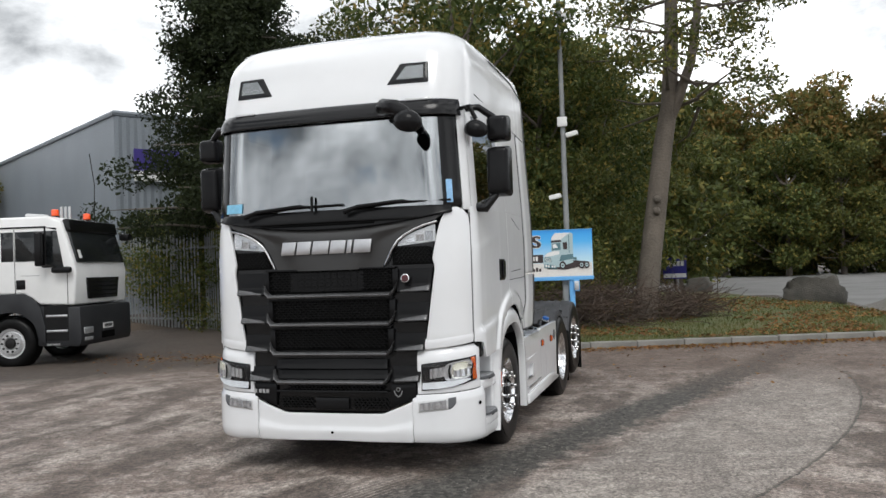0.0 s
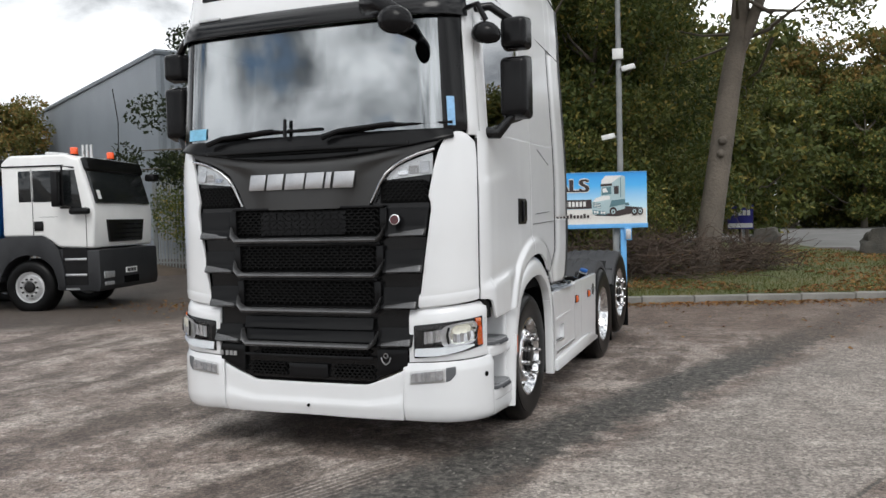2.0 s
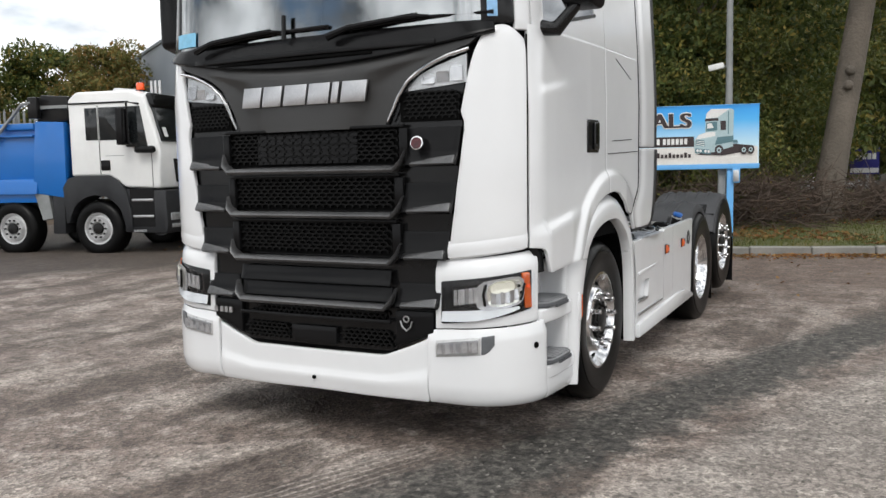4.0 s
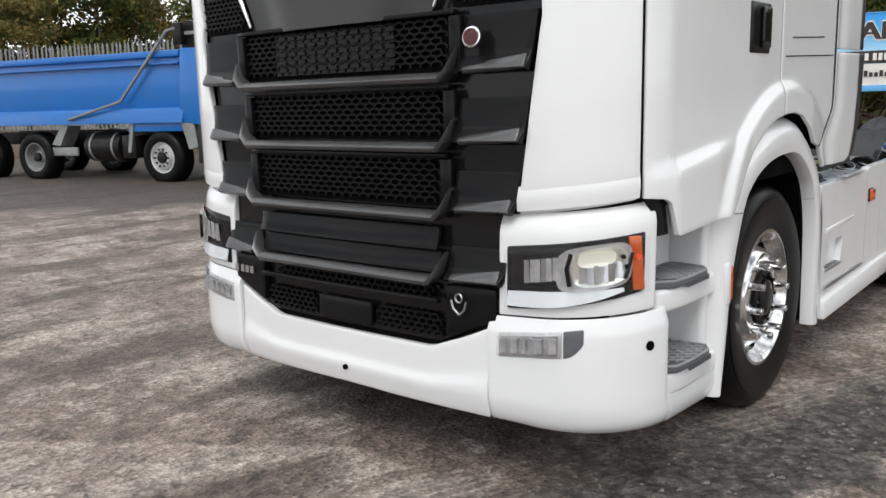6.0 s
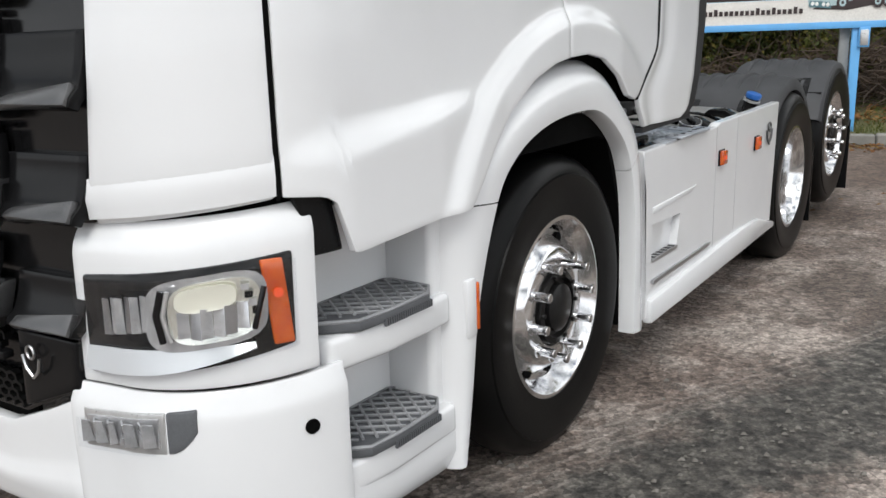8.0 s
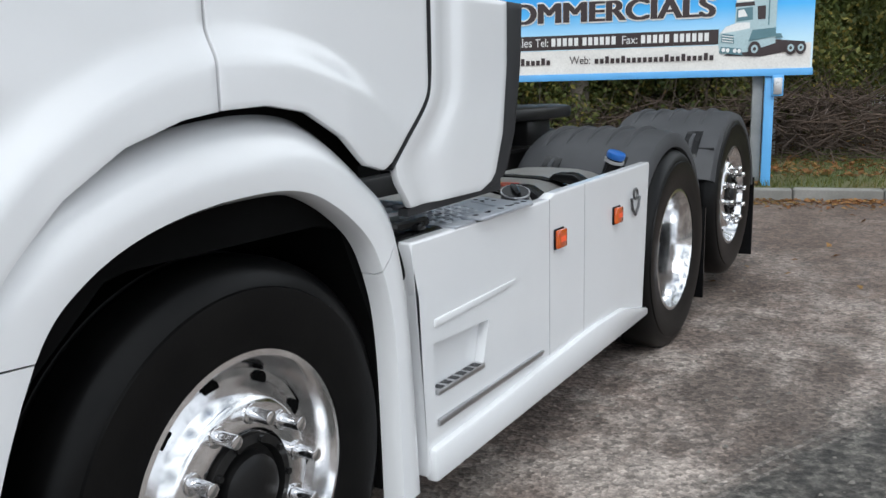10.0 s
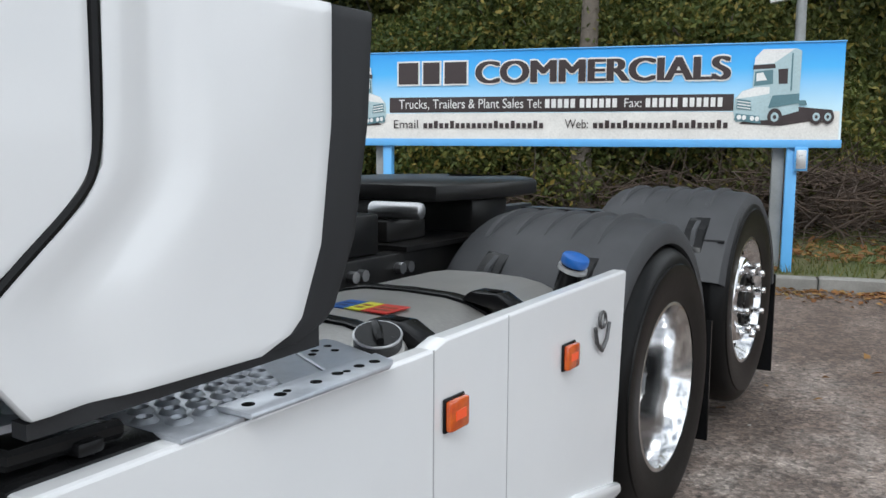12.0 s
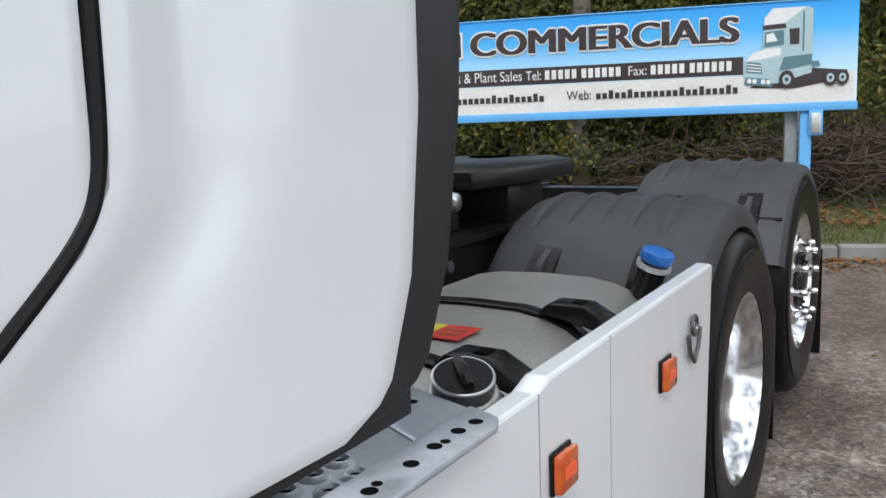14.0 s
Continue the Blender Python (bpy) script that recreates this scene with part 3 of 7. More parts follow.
# grey industrial shed
def shed():
    b = thing("warehouse", "grey metal-clad industrial building behind the fence", "building")
    c, e = Vector((-18.4, 21.0, 0)), Vector((-48, 40, 0))
    d = (e - c).normalized()
    back = Vector((0.55, 0.85, 0)).normalized()
    H = 8.05
    def wall(nm, p, q, h):
        dd = (q - p).normalized()
        nn = Vector((dd.y, -dd.x, 0))
        bm = bmesh.new()
        L0 = (q - p).length
        k = int(L0 / 0.3)
        rows = []
        for i in range(k * 2 + 1):
            o = 0.03 if (i // 1) % 2 else 0.0
            pt = p + dd * (L0 * i / (k * 2)) + nn * o * (1 if nm == "side_wall" else 0.15)
            rows.append((bm.verts.new(pt), bm.verts.new(pt + Vector((0, 0, h)))))
        for a, b2 in zip(rows, rows[1:]):
            bm.faces.new((a[0], b2[0], b2[1], a[1]))
        return part(nm, bm, CLAD, b, angle=10)
    wall("front_wall", e, c, H)
    wall("side_wall", c, c + back * 26, H)
    part("flashing", tube([e + Vector((0, 0, H)), c + Vector((0, 0, H)), c + back * 26 + Vector((0, 0, H))], 0.12, 6), CLAD, b)
    bm = bmesh.new()
    q = [bm.verts.new(v) for v in (e + Vector((0, 0, H)), c + Vector((0, 0, H)), c + back * 26 + Vector((0, 0, H)), e + back * 26 + Vector((0, 0, H)))]
    bm.faces.new(q)
    part("roof", bm, CLAD, b)
    m = Matrix.Translation(c + back * 1.6 + Vector((0.12, -0.12, 6.2))) @ Matrix.Rotation(math.atan2(back.y, back.x), 4, "Z")
    part("wall_sign", bx(-0.9, 0.9, -0.06, 0.0, -0.4, 0.5, None, m), worn("violet_sign", (0.05, 0.04, 0.2), (0.07, 0.05, 0.25), 0.4, 2, 40, 0), b)
    part("wall_sign_band", bx(-0.9, 0.9, -0.07, 0.0, -0.75, -0.35, None, m), WHITE2, b)


shed()


# palisade fence, pale by pale
def palisade(p, q, h, name="palisade_fence"):
    p, q = Vector(p), Vector(q)
    f = thing(name, "galvanised steel palisade fence with pointed pales", "fence", group="yard fence")
    d = (q - p)
    L0 = d.length
    d.normalize()
    rz = math.degrees(math.atan2(d.y, d.x))
    bm = prism([(-0.035, 0), (0.035, 0), (0.035, h - 0.1), (0.0, h), (-0.035, h - 0.1)], "y", -0.005, 0.005)
    bx(-0.006, 0.006, -0.016, 0.0, 0.0, h - 0.1, bm)
    me = bpy.data.meshes.new("pale")
    bm.to_mesh(me)
    bm.free()
    me.materials.append(STEEL)
    for k in range(int(L0 / 0.155)):
        c = p + d * (0.155 * k)
        ob = new("pale", me)
        ob.parent = f
        ob.matrix_basis = pose(c.x, c.y, c.z + (q.z - p.z) * k * 0.155 / L0, 0, random.uniform(-0.8, 0.8), rz)
    for z in (0.4, h - 0.45):
        m = Matrix.Translation(p + Vector((0, 0, z))) @ Matrix.Rotation(radians(rz), 4, "Z")
        part("rail", bx(0, L0, 0.006, 0.05, -0.025, 0.025, None, m), STEEL, f)
    for k in range(int(L0 / 2.75) + 1):
        c = p + d * (2.75 * k)
        part("post", bx(c.x - 0.05, c.x + 0.05, c.y + 0.05, c.y + 0.13, c.z - 0.1, c.z + h - 0.15), STEEL, f)


palisade((-14.6, 16.0, 0.05), (-10.6, 14.8, 0.05), 2.9)
palisade((-10.6, 14.8, 0.05), (-8.0, 13.0, 0.05), 2.9)
palisade((-20.5, 13.0, 0.75), (-14.6, 16.0, 0.35), 2.7)
palisade((-42.0, 3.5, 0.75), (-20.5, 13.0, 0.75), 2.7)
# low soil bank on which the far fence stands
V, F = [], []
line = [(-60, -4.5, 0.8), (-42, 3.5, 0.8), (-20.5, 13.0, 0.8), (-14.6, 16.0, 0.4), (-10.6, 14.9, 0.06)]
for k, (x, y, z) in enumerate(line):
    nx, ny = (0.4, -0.9) if k < 3 else (0.1, -1.0)
    for o, h in ((2.2, -0.05), (1.2, z * 0.6), (0.4, z), (-0.6, z), (-3.0, -0.1)):
        V.append((x + nx * o, y + ny * o, h))
for k in range(len(line) - 1):
    for j in range(4):
        a = k * 5 + j
        F.append((a, a + 1, a + 6, a + 5))
SOIL = worn("brown_soil", (0.10, 0.072, 0.05), (0.06, 0.047, 0.035), 0.95, 1.2, 30, 0.8, dist=0.03)
tagged(raw("soil_bank", V, F, SOIL, None, smooth=True), "low bank of brown soil below the fence", "bank", kind="structure")


GLOWDIM = Mat("daytime_strip", (0.62, 0.63, 0.64), 0.2, 0.35, Emission_Color=(1.0, 1.0, 1.0, 1), Emission_Strength=0.04).m


# the white tractor unit; y runs from its nose to its tail, x to its near side
truck = thing("tractor_unit", "white three-axle tractor unit with black grille, parked on yard", "truck")

CX, CR = 0.86, 0.34                      # where the front corner starts, and its radius
ARC = CX + CR * math.pi / 2
NOSE = [(0.24, 0.05), (0.28, 0.02), (0.36, 0.0), (0.55, 0.0), (1.0, 0.015), (1.9, 0.02), (2.2, 0.04), (3.0, 0.07), (3.1, 0.08), (3.3, 0.12), (3.5, 0.17), (3.58, 0.21), (3.70, 0.33), (3.775, 0.5), (3.815, 0.9)]
WIDE = [(0.24, 1.17), (0.3, 1.2), (1.0, 1.2), (1.9, 1.205), (2.2, 1.195), (3.0, 1.15), (3.3, 1.14), (3.5, 1.125), (3.6, 1.10), (3.70, 1.06), (3.775, 0.97), (3.815, 0.8)]


def skin(s, z, off=0.0):
    """A point of the cab's skin: s runs from the middle of the nose round the corner and along the side."""
    a, sg = abs(s), 1 if s >= 0 else -1
    if a < CX:
        x, y, nx, ny = a, 0.04 * (a / CX) ** 2, 0.08 * a, -1.0
    elif a < ARC:
        t = (a - CX) / CR
        x, y, nx, ny = CX + CR * math.sin(t), 0.04 + CR * (1 - math.cos(t)), math.sin(t), -math.cos(t)
    else:
        x, y, nx, ny = CX + CR, 0.04 + CR + a - ARC, 1.0, 0.0
        x += 0.018 * min(1.0, (a - ARC) / 0.7)
    k = curve_at(WIDE, z) / 1.2
    fade = max(0.0, 1 - max(0.0, y - 0.4) / 2.0)
    return Vector((sg * (x * k + nx * off), y + curve_at(NOSE, z) * fade + ny * off, z))


def s_of(y):
    """Where along the skin a point of the side at y lies."""
    return ARC + y - 0.04 - CR


def patch(s0, s1, z0, z1, off=0.0, thick=0.02, nu=12, nv=6, bulge=0.0):
    """A plate on the skin; s0, s1 may depend on z's share v, z0, z1 on s's share u."""
    f = lambda g, w: g(w) if callable(g) else g
    grid = []
    for i in range(nu + 1):
        u, row = i / nu, []
        for j in range(nv + 1):
            v = j / nv
            s = f(s0, v) * (1 - u) + f(s1, v) * u
            z = f(z0, u) * (1 - v) + f(z1, u) * v
            o = off(u, v) if callable(off) else off
            row.append(skin(s, z, o + bulge * (1 - (2 * u - 1) ** 4) * (1 - (2 * v - 1) ** 4)))
        grid.append(row)
    return sheet(grid, thick)


def both(fn):
    for sg in (1, -1):
        fn(sg)


def flip(sg, a, b):
    """The two ends of a stretch on the side sg, in rising order."""
    return (a, b) if sg > 0 else (-b, -a)


# added near-black shell and floor behind the panels: shaded insides, no see-through
core = bmesh.new()
rings = []
for z in (1.04, 1.3, 1.7, 2.1, 2.2):
    row = [core.verts.new(skin(s, z, -0.035)) for s in np.linspace(-s_of(1.88), s_of(1.88), 60)]
    rings.append(row)
for a, b in zip(rings, rings[1:]):
    for k in range(len(a) - 1):
        core.faces.new((a[k], a[k + 1], b[k + 1], b[k]))
core.faces.new(rings[-1])
part("cab_shade_core", core, VOID, truck)
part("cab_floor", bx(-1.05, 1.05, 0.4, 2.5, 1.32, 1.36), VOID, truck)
part("cab_back_wall", bx(-1.12, 1.12, 2.44, 2.48, 1.1, 3.55), SATIN, truck)
part("dashboard", bx(-1.0, 1.0, 0.3, 0.75, 2.1, 2.26), SATIN, truck, bevel=0.04)


def seat(sg):
    bm = bx(sg * 0.62 - 0.25, sg * 0.62 + 0.25, 1.35, 1.5, 2.0, 2.75)
    part("seat", bm, SATIN, truck, bevel=0.05)


both(seat)
sw = tube([(-0.62 + 0.22 * math.cos(t), 0.85 + 0.06 * math.sin(t), 2.2 + 0.2 * math.sin(t)) for t in np.linspace(0, 2 * math.pi, 25)], 0.016)
part("steering_wheel", sw, SATIN, truck)

# white front corner panels, from grille to door
GEDGE = [(1.02, 0.80), (1.68, 0.895), (1.73, 0.905), (1.78, 0.88), (2.0, 0.925), (2.10, 0.955), (2.17, 0.99)]


def corner(sg):
    lo, hi = 1.04, 2.17
    edge = lambda v: curve_at(GEDGE, lo + (hi - lo) * v) + 0.012
    far = lambda v: 1.229
    top = lambda u: 2.125 + 0.07 * math.sin(math.pi * min(1, (u if sg > 0 else 1 - u) * 0.9 + 0.1))
    bot = lambda u: 1.02 + 0.05 * (u if sg > 0 else 1 - u)
    a, b = (edge, far) if sg > 0 else (lambda v: -far(v), lambda v: -edge(v))
    roll = lambda u, v: 0.016 - 0.012 * max(0.0, (v - 0.9) / 0.1) ** 2 - 0.02 * max(0.0, (0.06 - v) / 0.06)
    part("corner_panel", patch(a, b, bot, top, roll, 0.025, 16, 24), WHITE, truck, bevel=0.006)
    cr = lambda u, v: 0.013 + 0.005 * math.exp(-((v - 0.5) / 0.3) ** 2)
    p0, p1 = flip(sg, 0.815, 1.229)
    part("corner_panel_lip", patch(p0, p1, lambda u: 1.035 + 0.045 * (u if sg > 0 else 1 - u), lambda u: 1.12 + 0.045 * (u if sg > 0 else 1 - u), cr, 0.02, 14, 4), WHITE, truck)


both(corner)

# doors and sides
ARCH = [(0.80, 0.96), (0.86, 1.02), (0.93, 1.10), (1.03, 1.19), (1.15, 1.26), (1.28, 1.30), (1.37, 1.312), (1.5, 1.318), (1.62, 1.30), (1.74, 1.24), (1.83, 1.17), (1.91, 1.15), (1.95, 1.165)]


def low_edge(y):
    if y < 0.80:
        return curve_at([(0.2, 1.08), (0.30, 1.07), (0.33, 1.06), (0.37, 0.935), (0.8, 0.96)], y)
    if y < 1.95:
        return curve_at(ARCH, y)
    return curve_at([(1.95, 1.165), (2.10, 1.28), (2.14, 1.33)], y)


def crease(y, z):
    """The side's slight swelling towards its foot."""
    zc = 1.13 + 0.125 * y
    d = max(0.0, min(1.0, (zc + 0.03 - z) / 0.06))
    low = 0.026 * d * d * (3 - 2 * d) * max(0.0, min(1.0, (1.0 - y) / 0.3)) * max(0.0, min(1.0, (y - 0.22) / 0.15))
    e = max(0.0, min(1.0, (1.86 + 0.16 * y - z) / 0.07))
    return low + 0.008 * e * e * (3 - 2 * e) * max(0.0, min(1.0, (1.0 - y) / 0.5))


def swell(y, z):
    """The raised brow round the wheel arch, with a soft outer edge."""
    d = max(0.0, min(1.0, (0.855 - math.hypot(y - 1.47, z - 0.62)) / 0.075))
    return 0.026 * d * d * (3 - 2 * d) * max(0.0, min(1.0, (2.05 - y) / 0.3))


def side_plate(name, ya, yb, ztop, sg, nu=26, nv=22, mat=None):
    sa, sb = s_of(ya), s_of(yb)
    ys = lambda u: ya + (yb - ya) * (u if sg > 0 else 1 - u)
    s0, s1 = flip(sg, sa, sb)
    zl = lambda u: low_edge(ys(u))
    off = lambda u, v: 0.012 + crease(ys(u), zl(u) * (1 - v) + ztop * v) + swell(ys(u), zl(u) * (1 - v) + ztop * v)
    return part(name, patch(s0, s1, zl, ztop, off, 0.02, nu, nv), mat or WHITE, truck, bevel=0.004)


def sides(sg):
    part("door_gap", tube([skin(sg * 1.2345, z, 0.009) for z in (1.07, 1.4, 1.8, 2.15)], 0.0055, 6), VOID, truck)
    door = side_plate("door", 0.226, 1.366, 2.2, sg, 64, 60)
    side_plate("side_wall", 1.374, 2.137, 2.2, sg, 40, 60)
    # upper door frame, window opening between
    for a, b, c, d, nm in ((1.27, 1.374, 2.2, 2.98, "a_pillar"), (s_of(1.2), s_of(1.366), 2.2, 2.98, "b_pillar"), (1.27, s_of(1.366), 2.98, 3.06, "door_header"), (s_of(1.374), s_of(2.137), 2.2, 3.06, "upper_side_wall")):
        s0, s1 = flip(sg, a, b)
        part(nm, patch(s0, s1, c, d, 0.012, 0.025, 8, 6), WHITE, truck)
    s0, s1 = flip(sg, 1.374, s_of(1.2))
    sill = (lambda u: 2.22 + 0.16 * u) if sg > 0 else (lambda u: 2.38 - 0.16 * u)
    w = part("side_window", patch(s0, s1, sill, 2.98, 0.004, 0.006, 10, 4), SGLASS, truck, "dark tinted side window")
    part("window_gasket", patch(s0, s1, (lambda u: sill(u) - 0.02), sill, 0.016, 0.02, 8, 2), SATIN, truck)
    part("window_sill_panel", patch(s0, s1, 2.2, (lambda u: sill(u) - 0.02), 0.012, 0.02, 8, 2), WHITE, truck)
    # rear side fairing with slanted foot and dark edge
    zb = lambda y: curve_at([(1.96, 1.11), (2.05, 1.035), (2.47, 1.065), (2.53, 1.11), (2.58, 1.33), (2.6, 1.4)], y)
    lead = [(1.035, 2.045), (1.12, 1.98), (1.17, 1.97), (1.29, 2.118), (1.34, 2.148), (1.6, 2.155), (3.5, 2.155)]
    tail = [(1.035, 2.40), (1.07, 2.50), (1.2, 2.555), (1.4, 2.583), (1.6, 2.585), (3.5, 2.585)]
    for za, zc, nm, col in ((1.04, 1.59, "side_fairing", WHITE), (1.605, 3.5, "upper_side_fairing", WHITE)):
        lo = lambda v: s_of(curve_at(lead, za + (zc - za) * v))
        hi = lambda v: s_of(curve_at(tail, za + (zc - za) * v))
        a, b = (lo, hi) if sg > 0 else ((lambda v: -hi(v)), (lambda v: -lo(v)))
        dish = lambda u, v: 0.014 - 0.012 * math.exp(-(((u if sg > 0 else 1 - u) - 0.22) / 0.12) ** 2)
        part(nm, patch(a, b, za, zc, dish, 0.022, 14, 24), col, truck, bevel=0.006)
        lo2 = lambda v: s_of(curve_at(tail, za + (zc - za) * v) + 0.004)
        hi2 = lambda v: s_of(curve_at(tail, za + (zc - za) * v) + 0.085 + 0.03 * v)
        a, b = (lo2, hi2) if sg > 0 else ((lambda v: -hi2(v)), (lambda v: -lo2(v)))
        part("rear_edge_trim", patch(a, b, za + 0.004, zc, 0.008, 0.03, 4, 24), TRIM, truck, "charcoal rubber edge of the side fairing", bevel=0.006)
    a, b = flip(sg, s_of(2.04), s_of(2.56))
    part("lower_edge_trim", patch(a, b, lambda u: 1.016 + 0.012 * (u if sg > 0 else 1 - u), lambda u: 1.036 + 0.03 * (u if sg > 0 else 1 - u), 0.0, 0.03, 10, 2), TRIM, truck)
    # black rubber seam between cab and fairing
    pts = [(3.05, 2.145), (1.6, 2.145), (1.45, 2.146), (1.34, 2.142), (1.295, 2.115), (1.22, 2.03), (1.15, 1.955)]
    pts = pts[:1] + [(3.05 - 1.45 * k / 6, 2.145) for k in range(1, 6)] + pts[1:]
    for k in range(3):
        cut = [pts[0]]
        for (z0, y0), (z1, y1) in zip(pts, pts[1:]):
            cut += [(z0 * 0.75 + z1 * 0.25, y0 * 0.75 + y1 * 0.25), (z0 * 0.25 + z1 * 0.75, y0 * 0.25 + y1 * 0.75)]
        pts = cut + [pts[-1]]
    bm = tube([skin(sg * s_of(y), z, 0.008) for z, y in pts], 0.0085, 8)
    part("rubber_seam", bm, SATIN, truck, "black rubber door seam")
    # locker outline and door handle
    for z in (1.56, 1.64):
        part("panel_line", tube([skin(sg * s_of(1.42 if z < 1.6 else 1.5), z - 0.005, 0.0135), skin(sg * s_of(2.1 if z < 1.6 else 1.95), z + 0.012, 0.0135)], 0.0025, 5), VOID, truck)
    part("panel_line", tube([skin(sg * s_of(1.60), 2.155, 0.0135), skin(sg * s_of(1.95), 2.05, 0.0135)], 0.0025, 5), VOID, truck)
    h0, h1 = flip(sg, s_of(1.0), s_of(1.21))
    cup = part("door_handle", patch(h0, h1, 1.56, 1.755, 0.017, 0.012, 4, 4), SATIN, truck, "black recessed door handle", bevel=0.008)
    part("grip", patch(*flip(sg, s_of(1.10), s_of(1.19)), 1.58, 1.74, 0.03, 0.012, 3, 4), BLACK, cup, bevel=0.006)
    # dark slot between headlamp and door foot
    a0, a1 = (lambda v: s_of(0.275 - 0.03 * v ** 2)), (lambda v: s_of(0.372 - 0.035 * v))
    lo, hi = (a0, a1) if sg > 0 else ((lambda v: -a1(v)), (lambda v: -a0(v)))
    part("hinge_slot", patch(lo, hi, 0.94, 1.082, 0.007, 0.05, 6, 8), SATIN, truck, bevel=0.006)


both(sides)

# roof and its front
grid = []
for s in np.linspace(-s_of(2.58), s_of(2.58), 90):
    grid.append([skin(s, z, 0.012) for z in (3.06, 3.1, 3.2, 3.3, 3.4, 3.5, 3.58, 3.64, 3.70, 3.74, 3.775, 3.80, 3.815)])
part("roof", sheet(grid, 0.02), WHITE, truck, angle=60)
top = bmesh.new()
edge = [top.verts.new(skin(s, 3.813, 0.0)) for s in np.linspace(-s_of(2.58), s_of(2.58), 60)]
top.faces.new(edge)
part("roof_top", top, WHITE, truck)
for sg in (1, -1):
    part("roof_line", tube([skin(sg * s_of(1.2), 3.66, 0.016), skin(sg * s_of(2.2), 3.62, 0.016), skin(sg * s_of(2.56), 3.5, 0.016)], 0.006, 6), SATIN, truck)
    part("roof_seam", tube([skin(sg * s_of(0.5), 3.19, 0.014), skin(sg * s_of(2.56), 3.02, 0.014)], 0.004, 6), SATIN, truck)


def roof_lamp(sg):
    a = lambda v: 0.56 + 0.12 * v
    b = lambda v: 0.93
    s0, s1 = (a, b) if sg > 0 else ((lambda v: -b(v)), (lambda v: -a(v)))
    lamp = part("roof_lamp", patch(s0, s1, 3.24, lambda u: 3.42, 0.02, 0.03, 8, 5), BLACK, truck, "roof spot lamp in a black surround", bevel=0.008)
    a2 = lambda v: 0.645 + 0.09 * v
    b2 = lambda v: 0.89
    s0, s1 = (a2, b2) if sg > 0 else ((lambda v: -b2(v)), (lambda v: -a2(v)))
    part("reflector", patch(s0, s1, 3.28, 3.39, 0.024, 0.004, 6, 4), STEEL, lamp)
    part("lens", patch(s0, s1, 3.277, 3.393, 0.03, 0.004, 6, 4), LENS, lamp)
    part("marker_lamp", patch(*flip(sg, 0.73, 0.93), 3.085, 3.105, 0.035, 0.03, 6, 2), SILVER, truck, bevel=0.004)


both(roof_lamp)

# visor, windscreen and its black frame
vis = []
for s in np.linspace(-1.2, 1.2, 40):
    d = 0.055 * max(0.0, 1 - (abs(s) / 1.3) ** 6)
    vis.append([skin(s, z, o) for z, o in ((2.955, 0.02 + d * 0.9), (3.0, 0.015 + d), (3.05, 0.014 + d * 0.75), (3.095, 0.018))])
part("sun_visor", sheet(vis, 0.02), BLACK, truck, "tinted black sun visor", bevel=0.004)
part("windscreen", patch(-1.02, 1.02, lambda u: 2.20 - 0.0 * u, 2.98, 0.01, 0.006, 24, 6), WGLASS, truck, "windscreen mirroring the cloudy sky")
for sg in (1, -1):
    part("screen_frame", patch(*flip(sg, 1.0, 1.165), 2.2, 3.05, 0.014, 0.03, 6, 6), BLACK, truck, bevel=0.006)
    part("pillar_trim", patch(*flip(sg, 1.17, 1.262), 2.17, 3.06, 0.012, 0.03, 4, 6), WHITE, truck, bevel=0.006)
part("roof_lining", patch(-1.02, 1.02, 2.98, 3.07, 0.0, 0.02, 16, 2), BLACK, truck)
for s, c in ((-0.93, (0.25, 0.6, 0.85)), (1.03, (0.3, 0.55, 0.85))):
    stick = worn("blue_sticker", c, tuple(v * 0.8 for v in c), 0.4, 8, 60, 0.0)
    part("screen_sticker", patch(s - 0.08 if s < 0 else s, s + 0.09 if s < 0 else s + 0.05, 2.23, 2.31 if s < 0 else 2.42, 0.02, 0.002, 3, 3), stick, truck)

# scuttle, wipers
SCUT = lambda u: 2.165 - 0.115 * max(0.0, math.sin(math.pi * u)) ** 0.8
part("scuttle", patch(-1.06, 1.06, SCUT, lambda u: 2.215, lambda u, v: 0.05 - 0.035 * v, 0.03, 28, 4), SATIN, truck, bevel=0.005)
# vent opening as a black strip, its shade painted on
part("scuttle_vent", patch(-0.62, 0.42, 2.085, 2.10, 0.056, 0.02, 16, 2), VOID, truck, bevel=0.003)
part("scuttle_ledge", patch(-0.80, 0.78, 2.105, 2.135, 0.06, 0.03, 20, 2), SATIN, truck, bevel=0.006)
for x0, xm, x1 in ((-0.777, -0.30, 0.14), (0.167, 0.62, 1.06)):
    arm = part("wiper", tube([skin(x0, 2.185, 0.075), skin(x0 + 0.12, 2.225, 0.065), skin(xm, 2.255, 0.045), skin(xm + 0.12, 2.25, 0.035)], [0.022, 0.017, 0.012, 0.008], 8), SATIN, truck, "black wiper arm and blade")
    part("blade", tube([skin(x0 + 0.02, 2.215, 0.024), skin(xm, 2.245, 0.026), skin(x1, 2.25, 0.024)], 0.011, 6), SATIN, arm)
    part("blade_clip", tube([skin(xm - 0.06, 2.25, 0.04), skin(xm + 0.06, 2.255, 0.04)], 0.016, 8), SATIN, arm)
part("screen_stalk", tube([skin(-0.134, 2.2, 0.05), skin(-0.134, 2.33, 0.05)], [0.014, 0.012]), SATIN, truck)

# hood panel with the maker's mark as plain chrome blocks
HALF = [(1.70, 0.47), (1.735, 0.49), (1.80, 0.52), (1.88, 0.565), (1.95, 0.62), (2.0, 0.70), (2.04, 0.80), (2.075, 0.93), (2.15, 1.03)]


